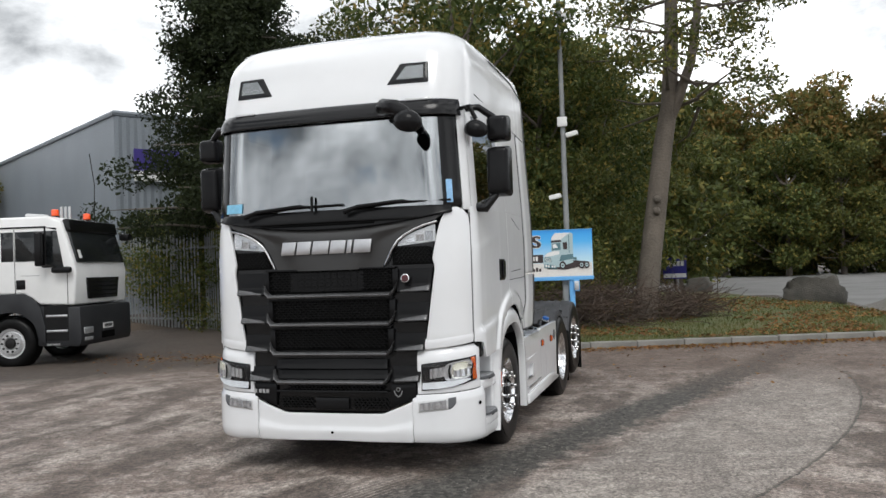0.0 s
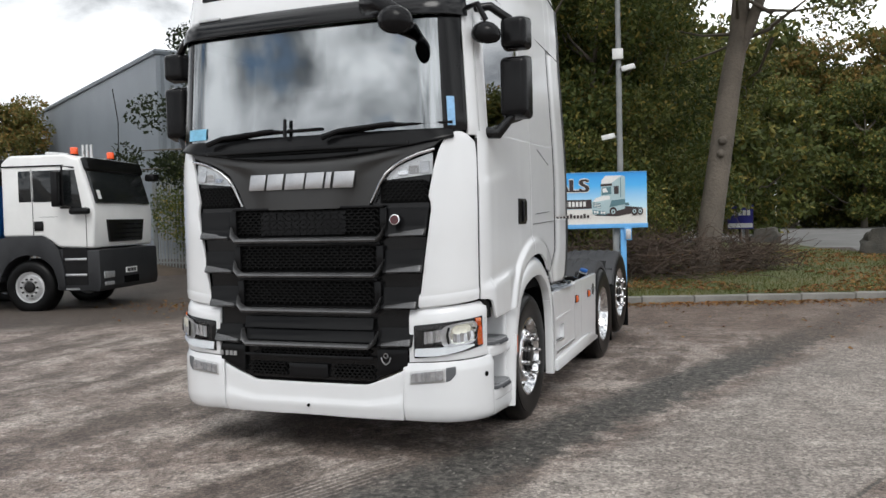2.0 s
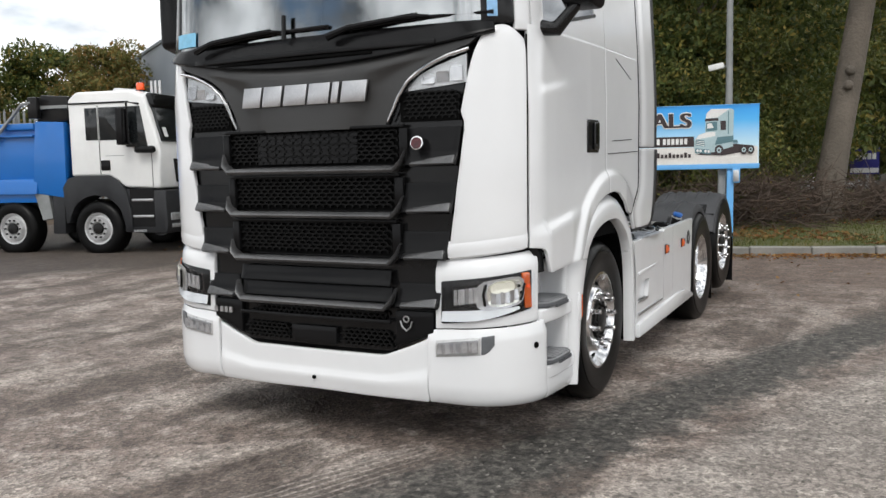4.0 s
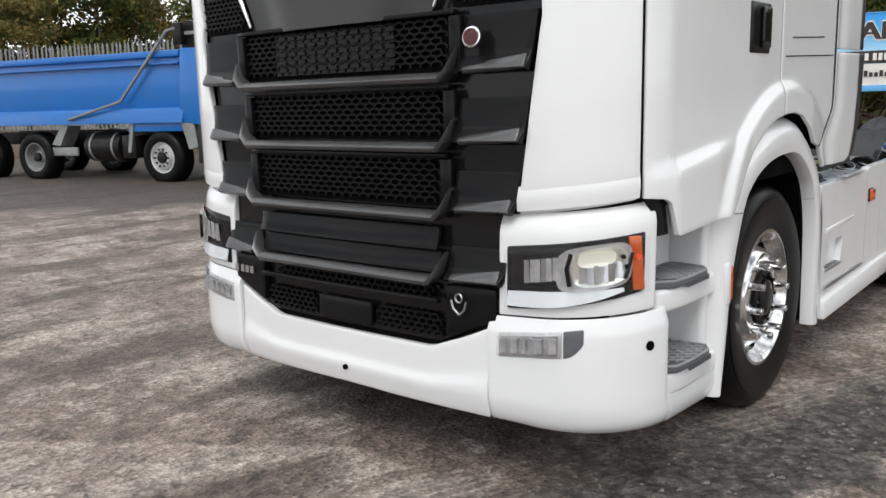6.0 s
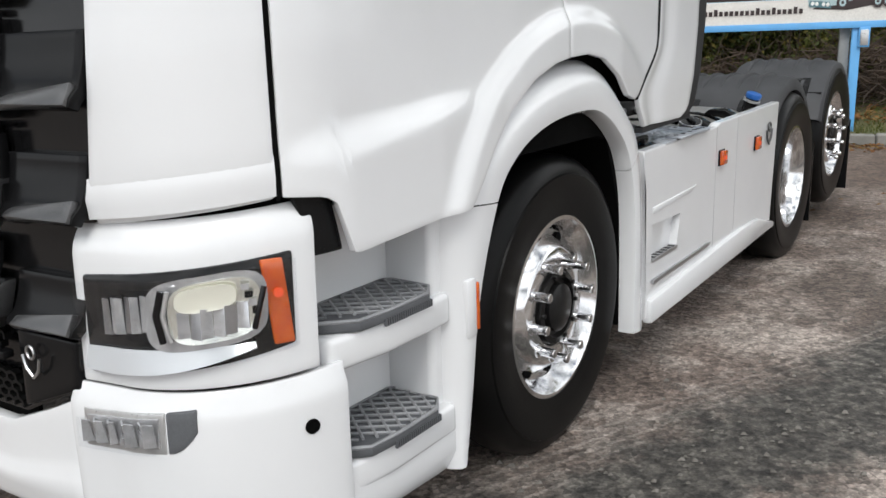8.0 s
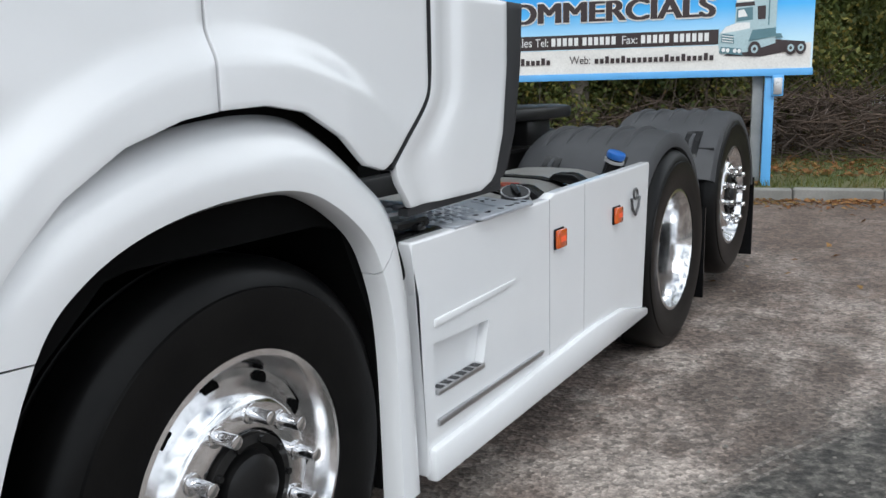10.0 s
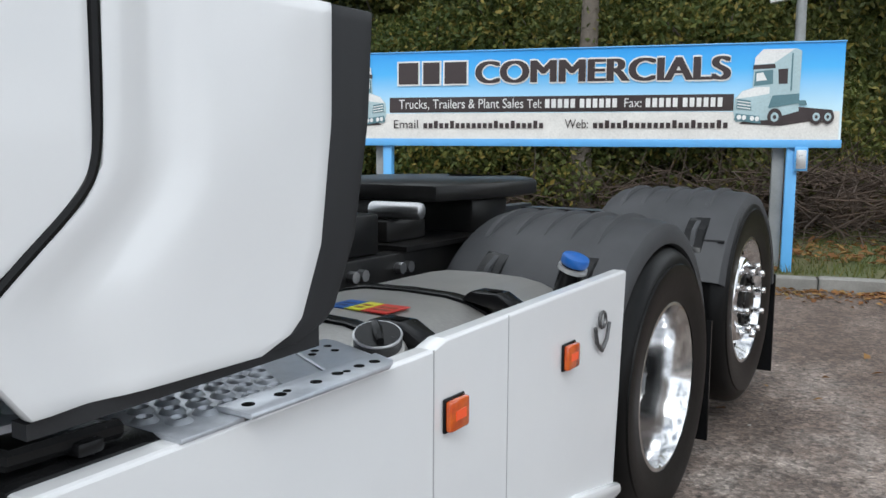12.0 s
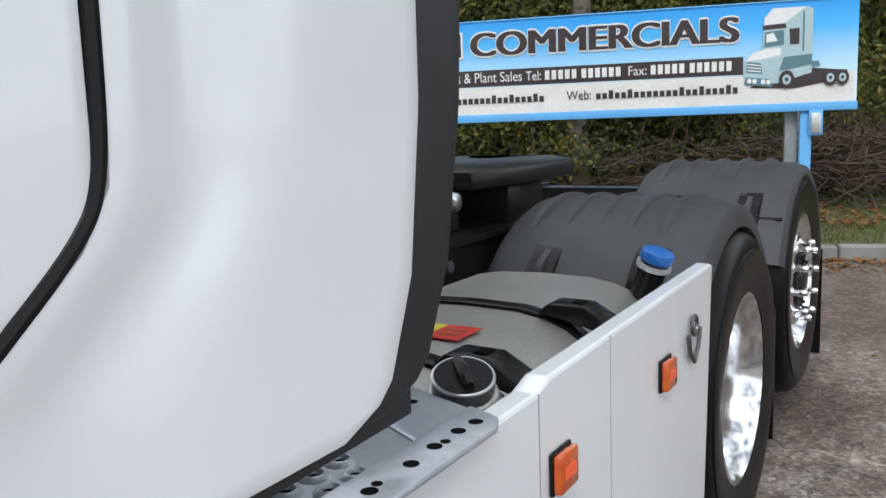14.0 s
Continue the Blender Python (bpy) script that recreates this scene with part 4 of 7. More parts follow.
def hood():
    w = lambda v: curve_at(HALF, 1.705 + 0.44 * v)
    shape = lambda u, v: 0.018 + 0.035 * math.exp(-((u - 0.5) / 0.33) ** 6) * min(1.0, (1 - v) * 6)
    part("hood_panel", patch(lambda v: -w(v), w, 1.705, lambda u: SCUT(u), shape, 0.03, 48, 20), GREYP, truck, "dark grey metallic panel below the windscreen")


hood()


def strip(sg):
    pts = [(2.075, 0.945), (2.05, 0.84), (2.015, 0.75), (1.98, 0.68), (1.93, 0.615), (1.86, 0.565), (1.79, 0.53), (1.735, 0.50)]
    part("chrome_strip", tube([skin(sg * s, z, 0.03) for z, s in pts], [0.010] * 6 + [0.008, 0.006], 8), CHROME, truck, "thin chrome strip")
    # slim upper lamp
    top = [(0.60, 1.915), (0.66, 1.975), (0.75, 2.015), (0.84, 2.045), (0.925, 2.07)]
    bot = [(0.60, 1.885), (0.925, 1.915)]
    zt = lambda u: curve_at(top, 0.60 + 0.325 * (u if sg > 0 else 1 - u)) - 0.016
    zb = lambda u: curve_at(bot, 0.60 + 0.325 * (u if sg > 0 else 1 - u))
    lamp = part("upper_lamp", patch(*flip(sg, 0.605, 0.925), zb, zt, 0.0, 0.02, 10, 4), SILVER, truck, "slim clear upper lamp")
    part("lens", patch(*flip(sg, 0.605, 0.925), zb, zt, 0.018, 0.005, 10, 4), LENS, lamp)
    for k in range(3):
        a = 0.69 + 0.075 * k
        lo, hi = 1.915 + 0.004 * k, 1.945 + 0.028 * k
        lean = (lambda u, v: 0.004 + 0.012 * v) if k % 2 else (lambda u, v: 0.016 - 0.012 * v)
        part("reflector", patch(*flip(sg, a, a + 0.066), lo, hi, lean, 0.004, 3, 3), LAMPREF, lamp)


both(strip)
for i, (x, w) in enumerate(((-0.343, 0.128), (-0.201, 0.128), (-0.046, 0.148), (0.108, 0.135), (0.211, 0.042), (0.325, 0.15))):
    bm = bmesh.new()
    z0, z1, sk = 1.842, 1.952, 0.018
    ring = [skin(x + sx * w / 2 + (sk if zz == z1 else -sk) * 0.5, zz, 0.056) for sx, zz in ((-1, z0), (1, z0), (1, z1), (-1, z1))]
    ring2 = [p + Vector((0, -0.016, 0)) for p in ring]
    a = [bm.verts.new(p) for p in ring]
    b = [bm.verts.new(p) for p in ring2]
    bm.faces.new(a), bm.faces.new(b)
    for k in range(4):
        bm.faces.new((a[k], a[(k + 1) % 4], b[(k + 1) % 4], b[k]))
    bmesh.ops.recalc_face_normals(bm, faces=bm.faces[:])
    part("chrome_block", bm, ALU, truck, "plain brushed chrome badge block", bevel=0.004)

MESHM = worn("black_mesh_plastic", (0.004, 0.004, 0.004), (0.006, 0.006, 0.006), 0.5, 4, 90, 0.0, Specular_IOR_Level=0.12)
TREADL = worn("worn_tread_rib", (0.21, 0.215, 0.225), (0.30, 0.305, 0.315), 0.45, 8, 120, 0.1)

# grille
OUT = [(0.525, 0.46), (0.60, 0.63), (0.64, 0.73), (0.98, 0.775), (1.02, 0.80), (1.68, 0.895), (1.72, 0.895), (1.77, 0.87), (1.93, 0.915), (1.97, 0.62)]


def grille_back(z0, z1, off, mat, name, nv=14, inset=0.0):
    w = lambda v: curve_at(OUT, z0 + (z1 - z0) * v) - inset
    return part(name, patch(lambda v: -w(v), w, z0, z1, off, 0.02, 30, nv), mat, truck)


grille = grille_back(0.53, 1.93, -0.012, BLACK, "grille", 40)
grille["label"] = "black slatted front grille"


def wing(sg, z0, z1, outer, inner, k):
    """One stepped side block of the grille, its lower lip standing proud."""
    off = lambda u, v: 0.012 + 0.03 * (1 - v) ** 2 + (0.012 if v < 0.2 else 0.0)
    a = lambda v: inner + 0.012 * v
    b = lambda v: outer + 0.022 * v
    s0, s1 = (a, b) if sg > 0 else ((lambda v: -b(v)), (lambda v: -a(v)))
    part("grille_wing", patch(s0, s1, z0, z1, off, 0.03, 8, 8), GRILLE, grille, bevel=0.004)
    # raised lip in paler grey: the gloss black's highlight put into its colour
    part("wing_lip", patch(*flip(sg, inner + 0.03, outer - 0.004), z0 + 0.006, lambda u: z0 + 0.022 + 0.028 * (u if sg > 0 else 1 - u), lambda u, v: 0.062 - 0.022 * v, 0.02, 8, 2), BAR, grille, bevel=0.003)


LEVELS = [(1.51, 1.70, 0.875, 0.60), (1.27, 1.42, 0.845, 0.575), (1.03, 1.17, 0.808, 0.555), (0.78, 0.90, 0.765, 0.53)]
for z0, z1, o, i in LEVELS:
    both(lambda sg: wing(sg, z0, z1, o, i, 0))


def bar(z, half, h=0.035, name="grille_bar"):
    pts = [(-half - 0.055, z + 0.11), (-half - 0.035, z + 0.035), (-half, z), (half, z), (half + 0.035, z + 0.035), (half + 0.055, z + 0.11)]
    bm = bmesh.new()
    prof = [(0.0, 0.075), (h * 0.45, 0.088), (h, 0.062), (h, 0.02), (0.0, 0.02)]
    rows = []
    for k, (s, zz) in enumerate(pts):
        t = 0.35 if k in (0, 5) else 1.0
        rows.append([bm.verts.new(skin(s, zz + dz * t, o * (1.0 if t == 1 else 0.6))) for dz, o in prof])
    for a, b in zip(rows, rows[1:]):
        for k in range(5):
            bm.faces.new((a[k], a[(k + 1) % 5], b[(k + 1) % 5], b[k]))
    bm.faces.new(rows[0]), bm.faces.new(rows[-1][::-1])
    bmesh.ops.recalc_face_normals(bm, faces=bm.faces[:])
    part(name, bm, BAR, grille, "grey metallic grille bar", bevel=0.003, angle=30)


for z, half in ((1.475, 0.545), (1.235, 0.525), (0.99, 0.505), (0.755, 0.475)):
    bar(z, half)
part("grille_lower_lip", patch(-0.5, 0.5, 0.685, 0.705, 0.05, 0.03, 20, 2), SATIN, grille, bevel=0.004)


def honeycomb(z0, z1, s0, s1, cw=0.047, ch=0.027, off=0.02, name="mesh_insert", r=0.0042, mat=None):
    """A recessed honeycomb of thin webs."""
    V, F = [], []

    def web(a, b):
        pa, pb = skin(a[0], a[1], off), skin(b[0], b[1], off)
        d = (pb - pa).normalized()
        n = Vector((0, -1, 0))
        sd = d.cross(n).normalized() * r
        k = len(V)
        for p in (pa, pb):
            for q in (p + sd, p + sd - n * 0.018, p - sd - n * 0.018, p - sd):
                V.append(tuple(q))
        F.extend([(k, k + 4, k + 5, k + 1), (k + 1, k + 5, k + 6, k + 2), (k + 2, k + 6, k + 7, k + 3), (k + 3, k + 7, k + 4, k)])

    rows = int((z1 - z0) / (ch * 0.75))
    cols = int((s1 - s0) / cw)
    for j in range(rows):
        z = z0 + ch * 0.5 + j * ch * 0.75
        for i in range(cols):
            s = s0 + cw * (i + 0.5 + 0.5 * (j % 2))
            if s + cw / 2 > s1 + 0.01:
                continue
            c = [(s - cw / 2, z + ch / 4), (s, z + ch / 2), (s + cw / 2, z + ch / 4), (s + cw / 2, z - ch / 4), (s, z - ch / 2), (s - cw / 2, z - ch / 4)]
            for a, b in ((c[0], c[1]), (c[1], c[2]), (c[2], c[3])):
                web(a, b)
    raw(name, V, F, mat or MESHM, grille)


for z0, z1, a in ((1.525, 1.70, 0.56), (1.285, 1.45, 0.53), (1.045, 1.21, 0.51)):
    # black sheet behind the webs, painted as the shade in the mesh's depth
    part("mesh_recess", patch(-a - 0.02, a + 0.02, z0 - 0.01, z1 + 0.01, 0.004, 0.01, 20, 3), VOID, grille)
    honeycomb(z0, z1, -a, a)
    part("mesh_frame", patch(-a - 0.03, a + 0.03, z1 + 0.004, z1 + 0.02, 0.04, 0.03, 20, 2), GRILLE, grille, bevel=0.003)
    for sg in (1, -1):
        part("mesh_frame", patch(*flip(sg, a + 0.002, a + 0.05), z0, z1, 0.034, 0.03, 3, 2), GRILLE, grille, bevel=0.004)
for z0, z1, o in ((0.885, 0.965, 0.03), (0.80, 0.875, 0.022)):
    part("lower_slat", patch(-0.50, 0.50, z0, z1, lambda u, v: o + 0.02 * (1 - v) ** 2, 0.02, 20, 5), GRILLE, grille, bevel=0.004)
# solid blanking plate in the top insert, with rows of small lugs
part("blanking_plate", patch(-0.36, 0.30, 1.53, 1.69, 0.016, 0.01, 14, 4), SATIN, grille)
for j in range(5):
    for i in range(11):
        s, z = -0.33 + i * 0.06, 1.545 + j * 0.031
        part("lug", patch(s, s + 0.042, z, z + 0.014, 0.024, 0.01, 1, 1), SATIN, grille)
for sg in (1, -1):
    # same painted shade behind the upper side mesh
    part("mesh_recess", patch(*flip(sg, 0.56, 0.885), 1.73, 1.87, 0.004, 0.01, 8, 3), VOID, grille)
    honeycomb(1.735, 1.875, *flip(sg, 0.58, 0.885), off=0.012, cw=0.036, ch=0.026)
    honeycomb(0.545, 0.635, *flip(sg, 0.17, 0.50), off=0.012, cw=0.036, ch=0.028)
# near-black sheet for the shade behind the lowest mesh
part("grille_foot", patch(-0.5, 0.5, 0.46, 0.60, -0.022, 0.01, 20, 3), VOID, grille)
honeycomb(0.69, 0.735, -0.42, 0.46, cw=0.036, ch=0.03, off=0.02)
part("lower_skirt", patch(-0.15, 0.15, 0.545, 0.64, 0.02, 0.02, 8, 3), SATIN, grille, bevel=0.004)
for sg in (1, -1):
    a = lambda v: 0.52 + 0.0 * v
    b = lambda v: 0.735
    z_lo = lambda u: curve_at([(0.0, 0.565), (1.0, 0.645)], u if sg > 0 else 1 - u)
    part("grille_cheek", patch(*flip(sg, 0.52, 0.735), z_lo, 0.755, 0.02, 0.03, 8, 4), GRILLE, grille, bevel=0.005)
# round crest with a red middle, v-shaped badge and model mark as plain shapes
crest = part("crest_badge", cyl(skin(0.68, 1.62, 0.066), (0.08, -1, 0.12), 0.036, 0.012, 24), CHROME, truck, "chrome crest badge with a red middle", bevel=0.003)
part("crest_middle", cyl(skin(0.68, 1.62, 0.072), (0.08, -1, 0.12), 0.029, 0.008, 20), worn("dark_red_enamel", (0.09, 0.008, 0.012), (0.03, 0.006, 0.008), 0.25, 20, 90, 0.0), crest)


def v_badge(p, n, u, size, parent):
    """Ring over a pair of slanted strokes, in chrome."""
    p, n, u = Vector(p), Vector(n).normalized(), Vector(u).normalized()
    up = Vector((0, 0, 1))
    bm = bmesh.new()
    ring = [p + up * size * 0.28 + (u * math.cos(t) + up * math.sin(t)) * size * 0.2 for t in np.linspace(0, 2 * math.pi, 15)]
    tube(ring, size * 0.045, 6, bm)
    tube([p + u * size * 0.45 + up * size * 0.15, p + u * size * 0.32 - up * size * 0.25, p - up * size * 0.5, p - u * size * 0.32 - up * size * 0.25, p - u * size * 0.45 + up * size * 0.15], size * 0.055, 6, bm)
    part("v_badge", bm, BAR if parent is not truck else ALU, parent, "small metal badge")


v_badge(skin(0.588, 0.692, 0.035), (0, -1, 0), (1, 0, 0), 0.078, truck)
for k, w in enumerate((0.028, 0.026, 0.026, 0.026)):
    s = -0.735 + 0.036 * k + (0.012 if k else 0)
    part("model_mark", patch(s, s + w, 0.675, 0.707, 0.03, 0.006, 1, 1), ALU, truck, "plain bar of the model mark")

def smooth_at(pts, q):
    """A point on the smooth curve through pts, at q steps along it."""
    i = min(int(q), len(pts) - 2)
    f = q - i
    p = [np.array(pts[max(0, min(len(pts) - 1, i + k))], float) for k in (-1, 0, 1, 2)]
    r = 0.5 * (2 * p[1] + (p[2] - p[0]) * f + (2 * p[0] - 5 * p[1] + 4 * p[2] - p[3]) * f ** 2 + (3 * p[1] - p[0] - 3 * p[2] + p[3]) * f ** 3)
    return [float(r[0]), float(r[1])]


# bumper
TOPV = [(0.0, 0.515), (0.44, 0.515), (0.60, 0.575), (0.735, 0.635), (0.745, 0.64)]


def bump_top(s):
    return curve_at(TOPV, abs(s))


def bulge(u, v):
    return 0.014 + 0.012 * (1 / (1 + math.exp((v - 0.45) * 40)))


part("bumper_centre", patch(-0.70, 0.70, lambda u: 0.276 + 0.008 * math.exp(-((u - 0.5) * 5) ** 2), lambda u: bump_top((u - 0.5) * 1.4) - 0.006, bulge, 0.03, 40, 12), WHITE, truck, "white bumper centre", bevel=0.004)
# uncut hole: a black disc gives its shade
part("towing_hole", cyl(skin(0.0, 0.355, 0.026), (0, -1, 0), 0.011, 0.02, 12), VOID, truck)
SE = s_of(0.35)


def bumper_corner(sg):
    lip = lambda u: 0.262 + 0.016 * (1 - (u if sg > 0 else 1 - u))
    p0, p1 = flip(sg, 0.705, SE)
    shelf = lambda u, v: 0.014 + 0.016 * (1 / (1 + math.exp((v - 0.93) * 60))) - 0.02 * max(0.0, 0.08 - v) * 6
    part("bumper_corner", patch(p0, p1, lip, lambda u: 0.665 + 0.03 * (u if sg > 0 else 1 - u), shelf, 0.03, 24, 18), WHITE, truck, "white bumper corner", bevel=0.004)
    # surround of the headlamp
    p0, p1 = flip(sg, 0.745, s_of(0.29))
    part("lamp_surround", patch(p0, p1, lambda u: 0.67 + 0.03 * (u if sg > 0 else 1 - u), lambda u: 1.022 + 0.045 * (u if sg > 0 else 1 - u), lambda u, v: 0.016 - 0.03 * max(0.0, (v - 0.8) / 0.2) ** 2, 0.03, 20, 16), WHITE, truck, bevel=0.006)
    # lower bumper below the steps
    p0, p1 = flip(sg, SE, s_of(0.80))
    part("bumper_end", patch(p0, p1, lambda u: 0.262 - 0.02 * (u if sg > 0 else 1 - u), lambda u: 0.43 - 0.005 * (u if sg > 0 else 1 - u), lambda u, v: 0.026 - 0.008 * v, 0.05, 10, 6), WHITE, truck, bevel=0.006)
    # step well
    part("step_well", bx(sg * 1.03, sg * 1.055, 0.30, 0.80, 0.25, 1.0), WHITE, truck)
    part("step_well_rear", prism([(0.70, 0.26), (0.80, 0.26), (0.80, 0.965), (0.715, 0.965)], "x", sg * 1.04, sg * 1.20), WHITE, truck, bevel=0.02, seg=3)
    part("step_well_front", bx(sg * 1.03, sg * 1.17, 0.29, 0.325, 0.40, 1.0), WHITE, truck)
    part("step_shelf", prism([(sg * 1.04, 0.31), (sg * 1.20, 0.33), (sg * 1.225, 0.50), (sg * 1.225, 0.76), (sg * 1.04, 0.79)], "z", 0.662, 0.744), WHITE, truck, bevel=0.014, seg=3)
    part("step_shelf", prism([(sg * 1.04, 0.31), (sg * 1.215, 0.33), (sg * 1.235, 0.50), (sg * 1.235, 0.76), (sg * 1.04, 0.79)], "z", 0.36, 0.440), WHITE, truck, bevel=0.014, seg=3)
    for zz, xo in ((0.746, 1.235), (0.442, 1.25)):
        poly = [(sg * 1.058, 0.345), (sg * (xo - 0.085), 0.335), (sg * (xo - 0.01), 0.405), (sg * xo, 0.50), (sg * xo, 0.655), (sg * (xo - 0.035), 0.705), (sg * 1.08, 0.712), (sg * 1.058, 0.69)]
        tread = part("step_tread", prism(poly, "z", zz, zz + 0.024), TREAD, truck, "grey moulded step tread with raised lattice", bevel=0.004)
        inside = lambda x, y: 1.064 < x < xo - 0.008 - max(0.0, 0.47 - y) * 0.9 - max(0.0, y - 0.66) * 0.8 and 0.348 < y < 0.703
        bm = bmesh.new()
        for d in (1, -1):
            for k in range(-8, 18):
                run = []
                for q in np.linspace(1.06, xo, 36):
                    yy = 0.40 + 0.042 * k + d * (q - 1.06) * 0.75
                    if inside(q, yy):
                        run.append((sg * q, yy, zz + 0.027))
                if len(run) > 3:
                    tube([run[0], run[-1]], 0.0042, 6, bm)
        part("tread_ribs", bm, TREADL, tread)
        rim = bmesh.new()
        tube([(px * 0.997, py, zz + 0.026) for px, py in poly + poly[:1]], 0.005, 6, rim)
        part("tread_rim", rim, TREADL, tread)
        bm = bmesh.new()
        for k in range(22):
            yy = 0.48 + 0.0085 * k
            bx(sg * (xo - 0.004), sg * (xo + 0.004), yy, yy + 0.004, zz - 0.008, zz + 0.010, bm)
        part("tread_teeth", bm, TREAD, tread)
    # headlamp
    f = lambda u: u if sg > 0 else 1 - u
    zl = lambda u: 0.698 + 0.07 * f(u) ** 1.4
    zt = lambda u: 0.916 + 0.052 * f(u)
    hl = part("headlamp", patch(*flip(sg, 0.778, 1.252), zl, zt, 0.022, 0.03, 24, 6), BLACK, truck, "headlamp with black bezel and amber edge", bevel=0.008)
    # white sweep along the lamp's foot
    part("led_strip", patch(*flip(sg, 0.79, 1.17), lambda u: 0.714 + 0.066 * f(u) ** 2.4, lambda u: 0.764 + 0.025 * f(u), lambda u, v: 0.040 - 0.010 * v, 0.006, 24, 3), GLOWDIM, hl, "white daytime strip")

    def oval(nm, s0, z0, hs, hz, dish, lift, mat, lab="", power=2.6, slope=0.14):
        """A rounded dish on the lamp's face."""
        rows = []
        for i in range(9):
            r, ring = i / 8, []
            for k in range(40):
                a = 2 * math.pi * k / 40
                c, d = math.cos(a), math.sin(a)
                g = (abs(c) ** power + abs(d) ** power) ** (-1 / power)
                ss, dz = s0 + hs * r * g * c, hz * r * g * d
                ring.append(skin(sg * ss, z0 + dz + slope * (ss - s0), lift - dish * (1 - r * r)))
            rows.append(ring + ring[:1])
        grid = rows if sg > 0 else [q[::-1] for q in rows]
        return part(nm, sheet(grid, 0.002), mat, hl, lab, angle=20)

    oval("bowl_surround", 1.08, 0.858, 0.116, 0.076, 0.004, 0.034, LAMPREF, power=4.0)
    oval("bowl", 1.098, 0.862, 0.084, 0.064, 0.010, 0.042, BOWL, "bright faceted main-beam reflector", power=3.4)
    for k in range(6):
        a = 1.034 + 0.021 * k
        lean = (lambda u, v: 0.040 + 0.010 * u * (1 - v)) if k % 2 else (lambda u, v: 0.049 - 0.010 * u * (1 - 0.6 * v))
        tall = 0.052 * (1 - ((a + 0.01 - 1.095) / 0.085) ** 4)
        part("reflector_facet", patch(*flip(sg, a, a + 0.0205), 0.862 - tall + 0.14 * (a - 1.095), 0.872 + 0.14 * (a - 1.095), lean, 0.003, 3, 4), (LAMPREF, ALU, LAMPREF)[k % 3], hl)
    oval("bowl_lens", 1.085, 0.89, 0.055, 0.026, 0.002, 0.047, GLOW, "lit main lamp", power=3.0)
    for a, b, w, m in ((1.006, 0.997, 0.0075, BLACK), (1.020, 1.008, 0.0045, LAMPREF), (1.168, 1.176, 0.006, BLACK)):
        part("reflector_blade", tube([skin(sg * a, 0.812 + 0.14 * (a - 1.09), 0.05), skin(sg * (a + b) / 2 + sg * 0.004 * (1 if a > 1.1 else -1), 0.858, 0.053), skin(sg * b + sg * 0.012, 0.908, 0.05)], w, 8), m, hl)
    for k in range(4):
        a = 1.148 + 0.006 * k
        part("bowl_facet", patch(*flip(sg, a, a + 0.014), 0.905 - 0.017 * k, 0.917 - 0.016 * k, 0.05, 0.003, 2, 2), BLACK if k % 2 else LAMPREF, hl)
    part("inner_housing", patch(*flip(sg, 0.845, 0.985), lambda u: 0.788 + 0.004 * f(u), lambda u: 0.888 + 0.016 * f(u), 0.026, 0.006, 6, 4), SATIN, hl)
    for k in range(6):
        a = 0.856 + 0.019 * k
        lean = (lambda u, v: 0.029 + 0.007 * u * v) if k % 2 else (lambda u, v: 0.036 - 0.007 * u * (1 - v))
        part("inner_reflector", patch(*flip(sg, a, a + 0.018), 0.798 + 0.003 * k, 0.876 + 0.003 * k, lean, 0.003, 3, 3), LAMPREF if k % 3 else ALU, hl)
    part("turn_signal", patch(lambda v: (1.205 - 0.02 * v) if sg > 0 else (-1.246 + 0.018 * v), lambda v: (1.246 - 0.018 * v) if sg > 0 else (-1.205 + 0.02 * v), lambda u: 0.775, lambda u: 0.957, 0.032, 0.012, 4, 6), AMBER, hl, "amber turn signal", bevel=0.004)
    part("signal_bulb", cyl(skin(sg * 1.215, 0.888, 0.038), skin(sg * 1.215, 0.888, 0.1) - skin(sg * 1.215, 0.888, 0.0), 0.011, 0.006, 12), ORANGE, hl)
    part("cover_lens", patch(*flip(sg, 0.788, 1.246), lambda u: 0.712 + 0.062 * f(u) ** 1.4, lambda u: 0.908 + 0.05 * f(u), 0.054, 0.004, 20, 4), LENS, hl)
    # fog lamp
    fg = part("fog_lamp", patch(*flip(sg, 0.752, 0.985), lambda u: 0.524 + 0.022 * f(u), lambda u: 0.613 + 0.026 * f(u), 0.032, 0.03, 10, 4), SILVER, truck, "clear fog lamp beside a grey filler", bevel=0.004)
    part("fog_reflector", patch(*flip(sg, 0.766, 0.972), lambda u: 0.538 + 0.022 * f(u), lambda u: 0.600 + 0.026 * f(u), 0.036, 0.006, 6, 4), LAMPREF, fg)
    for k in range(9):
        a = 0.770 + 0.0222 * k
        lean = (lambda u, v: 0.039 + 0.012 * u * (0.4 + v)) if k % 2 else (lambda u, v: 0.053 - 0.012 * u * (1.2 - v))
        part("fog_facet", patch(*flip(sg, a, a + (0.021 if k != 4 else 0.012)), 0.545 + 0.0025 * k, 0.596 + 0.0028 * k, lean, 0.004, 2, 3), LAMPREF, fg)
    part("fog_lens", patch(*flip(sg, 0.762, 0.976), lambda u: 0.534 + 0.022 * f(u), lambda u: 0.604 + 0.026 * f(u), 0.06, 0.004, 6, 4), LENS, fg)
    part("fog_filler", patch(*flip(sg, 0.988, 1.05), lambda u: 0.548 + 0.05 * f(u) ** 2, lambda u: 0.640 + 0.008 * f(u), 0.034, 0.02, 5, 4), TREAD, fg, bevel=0.004)
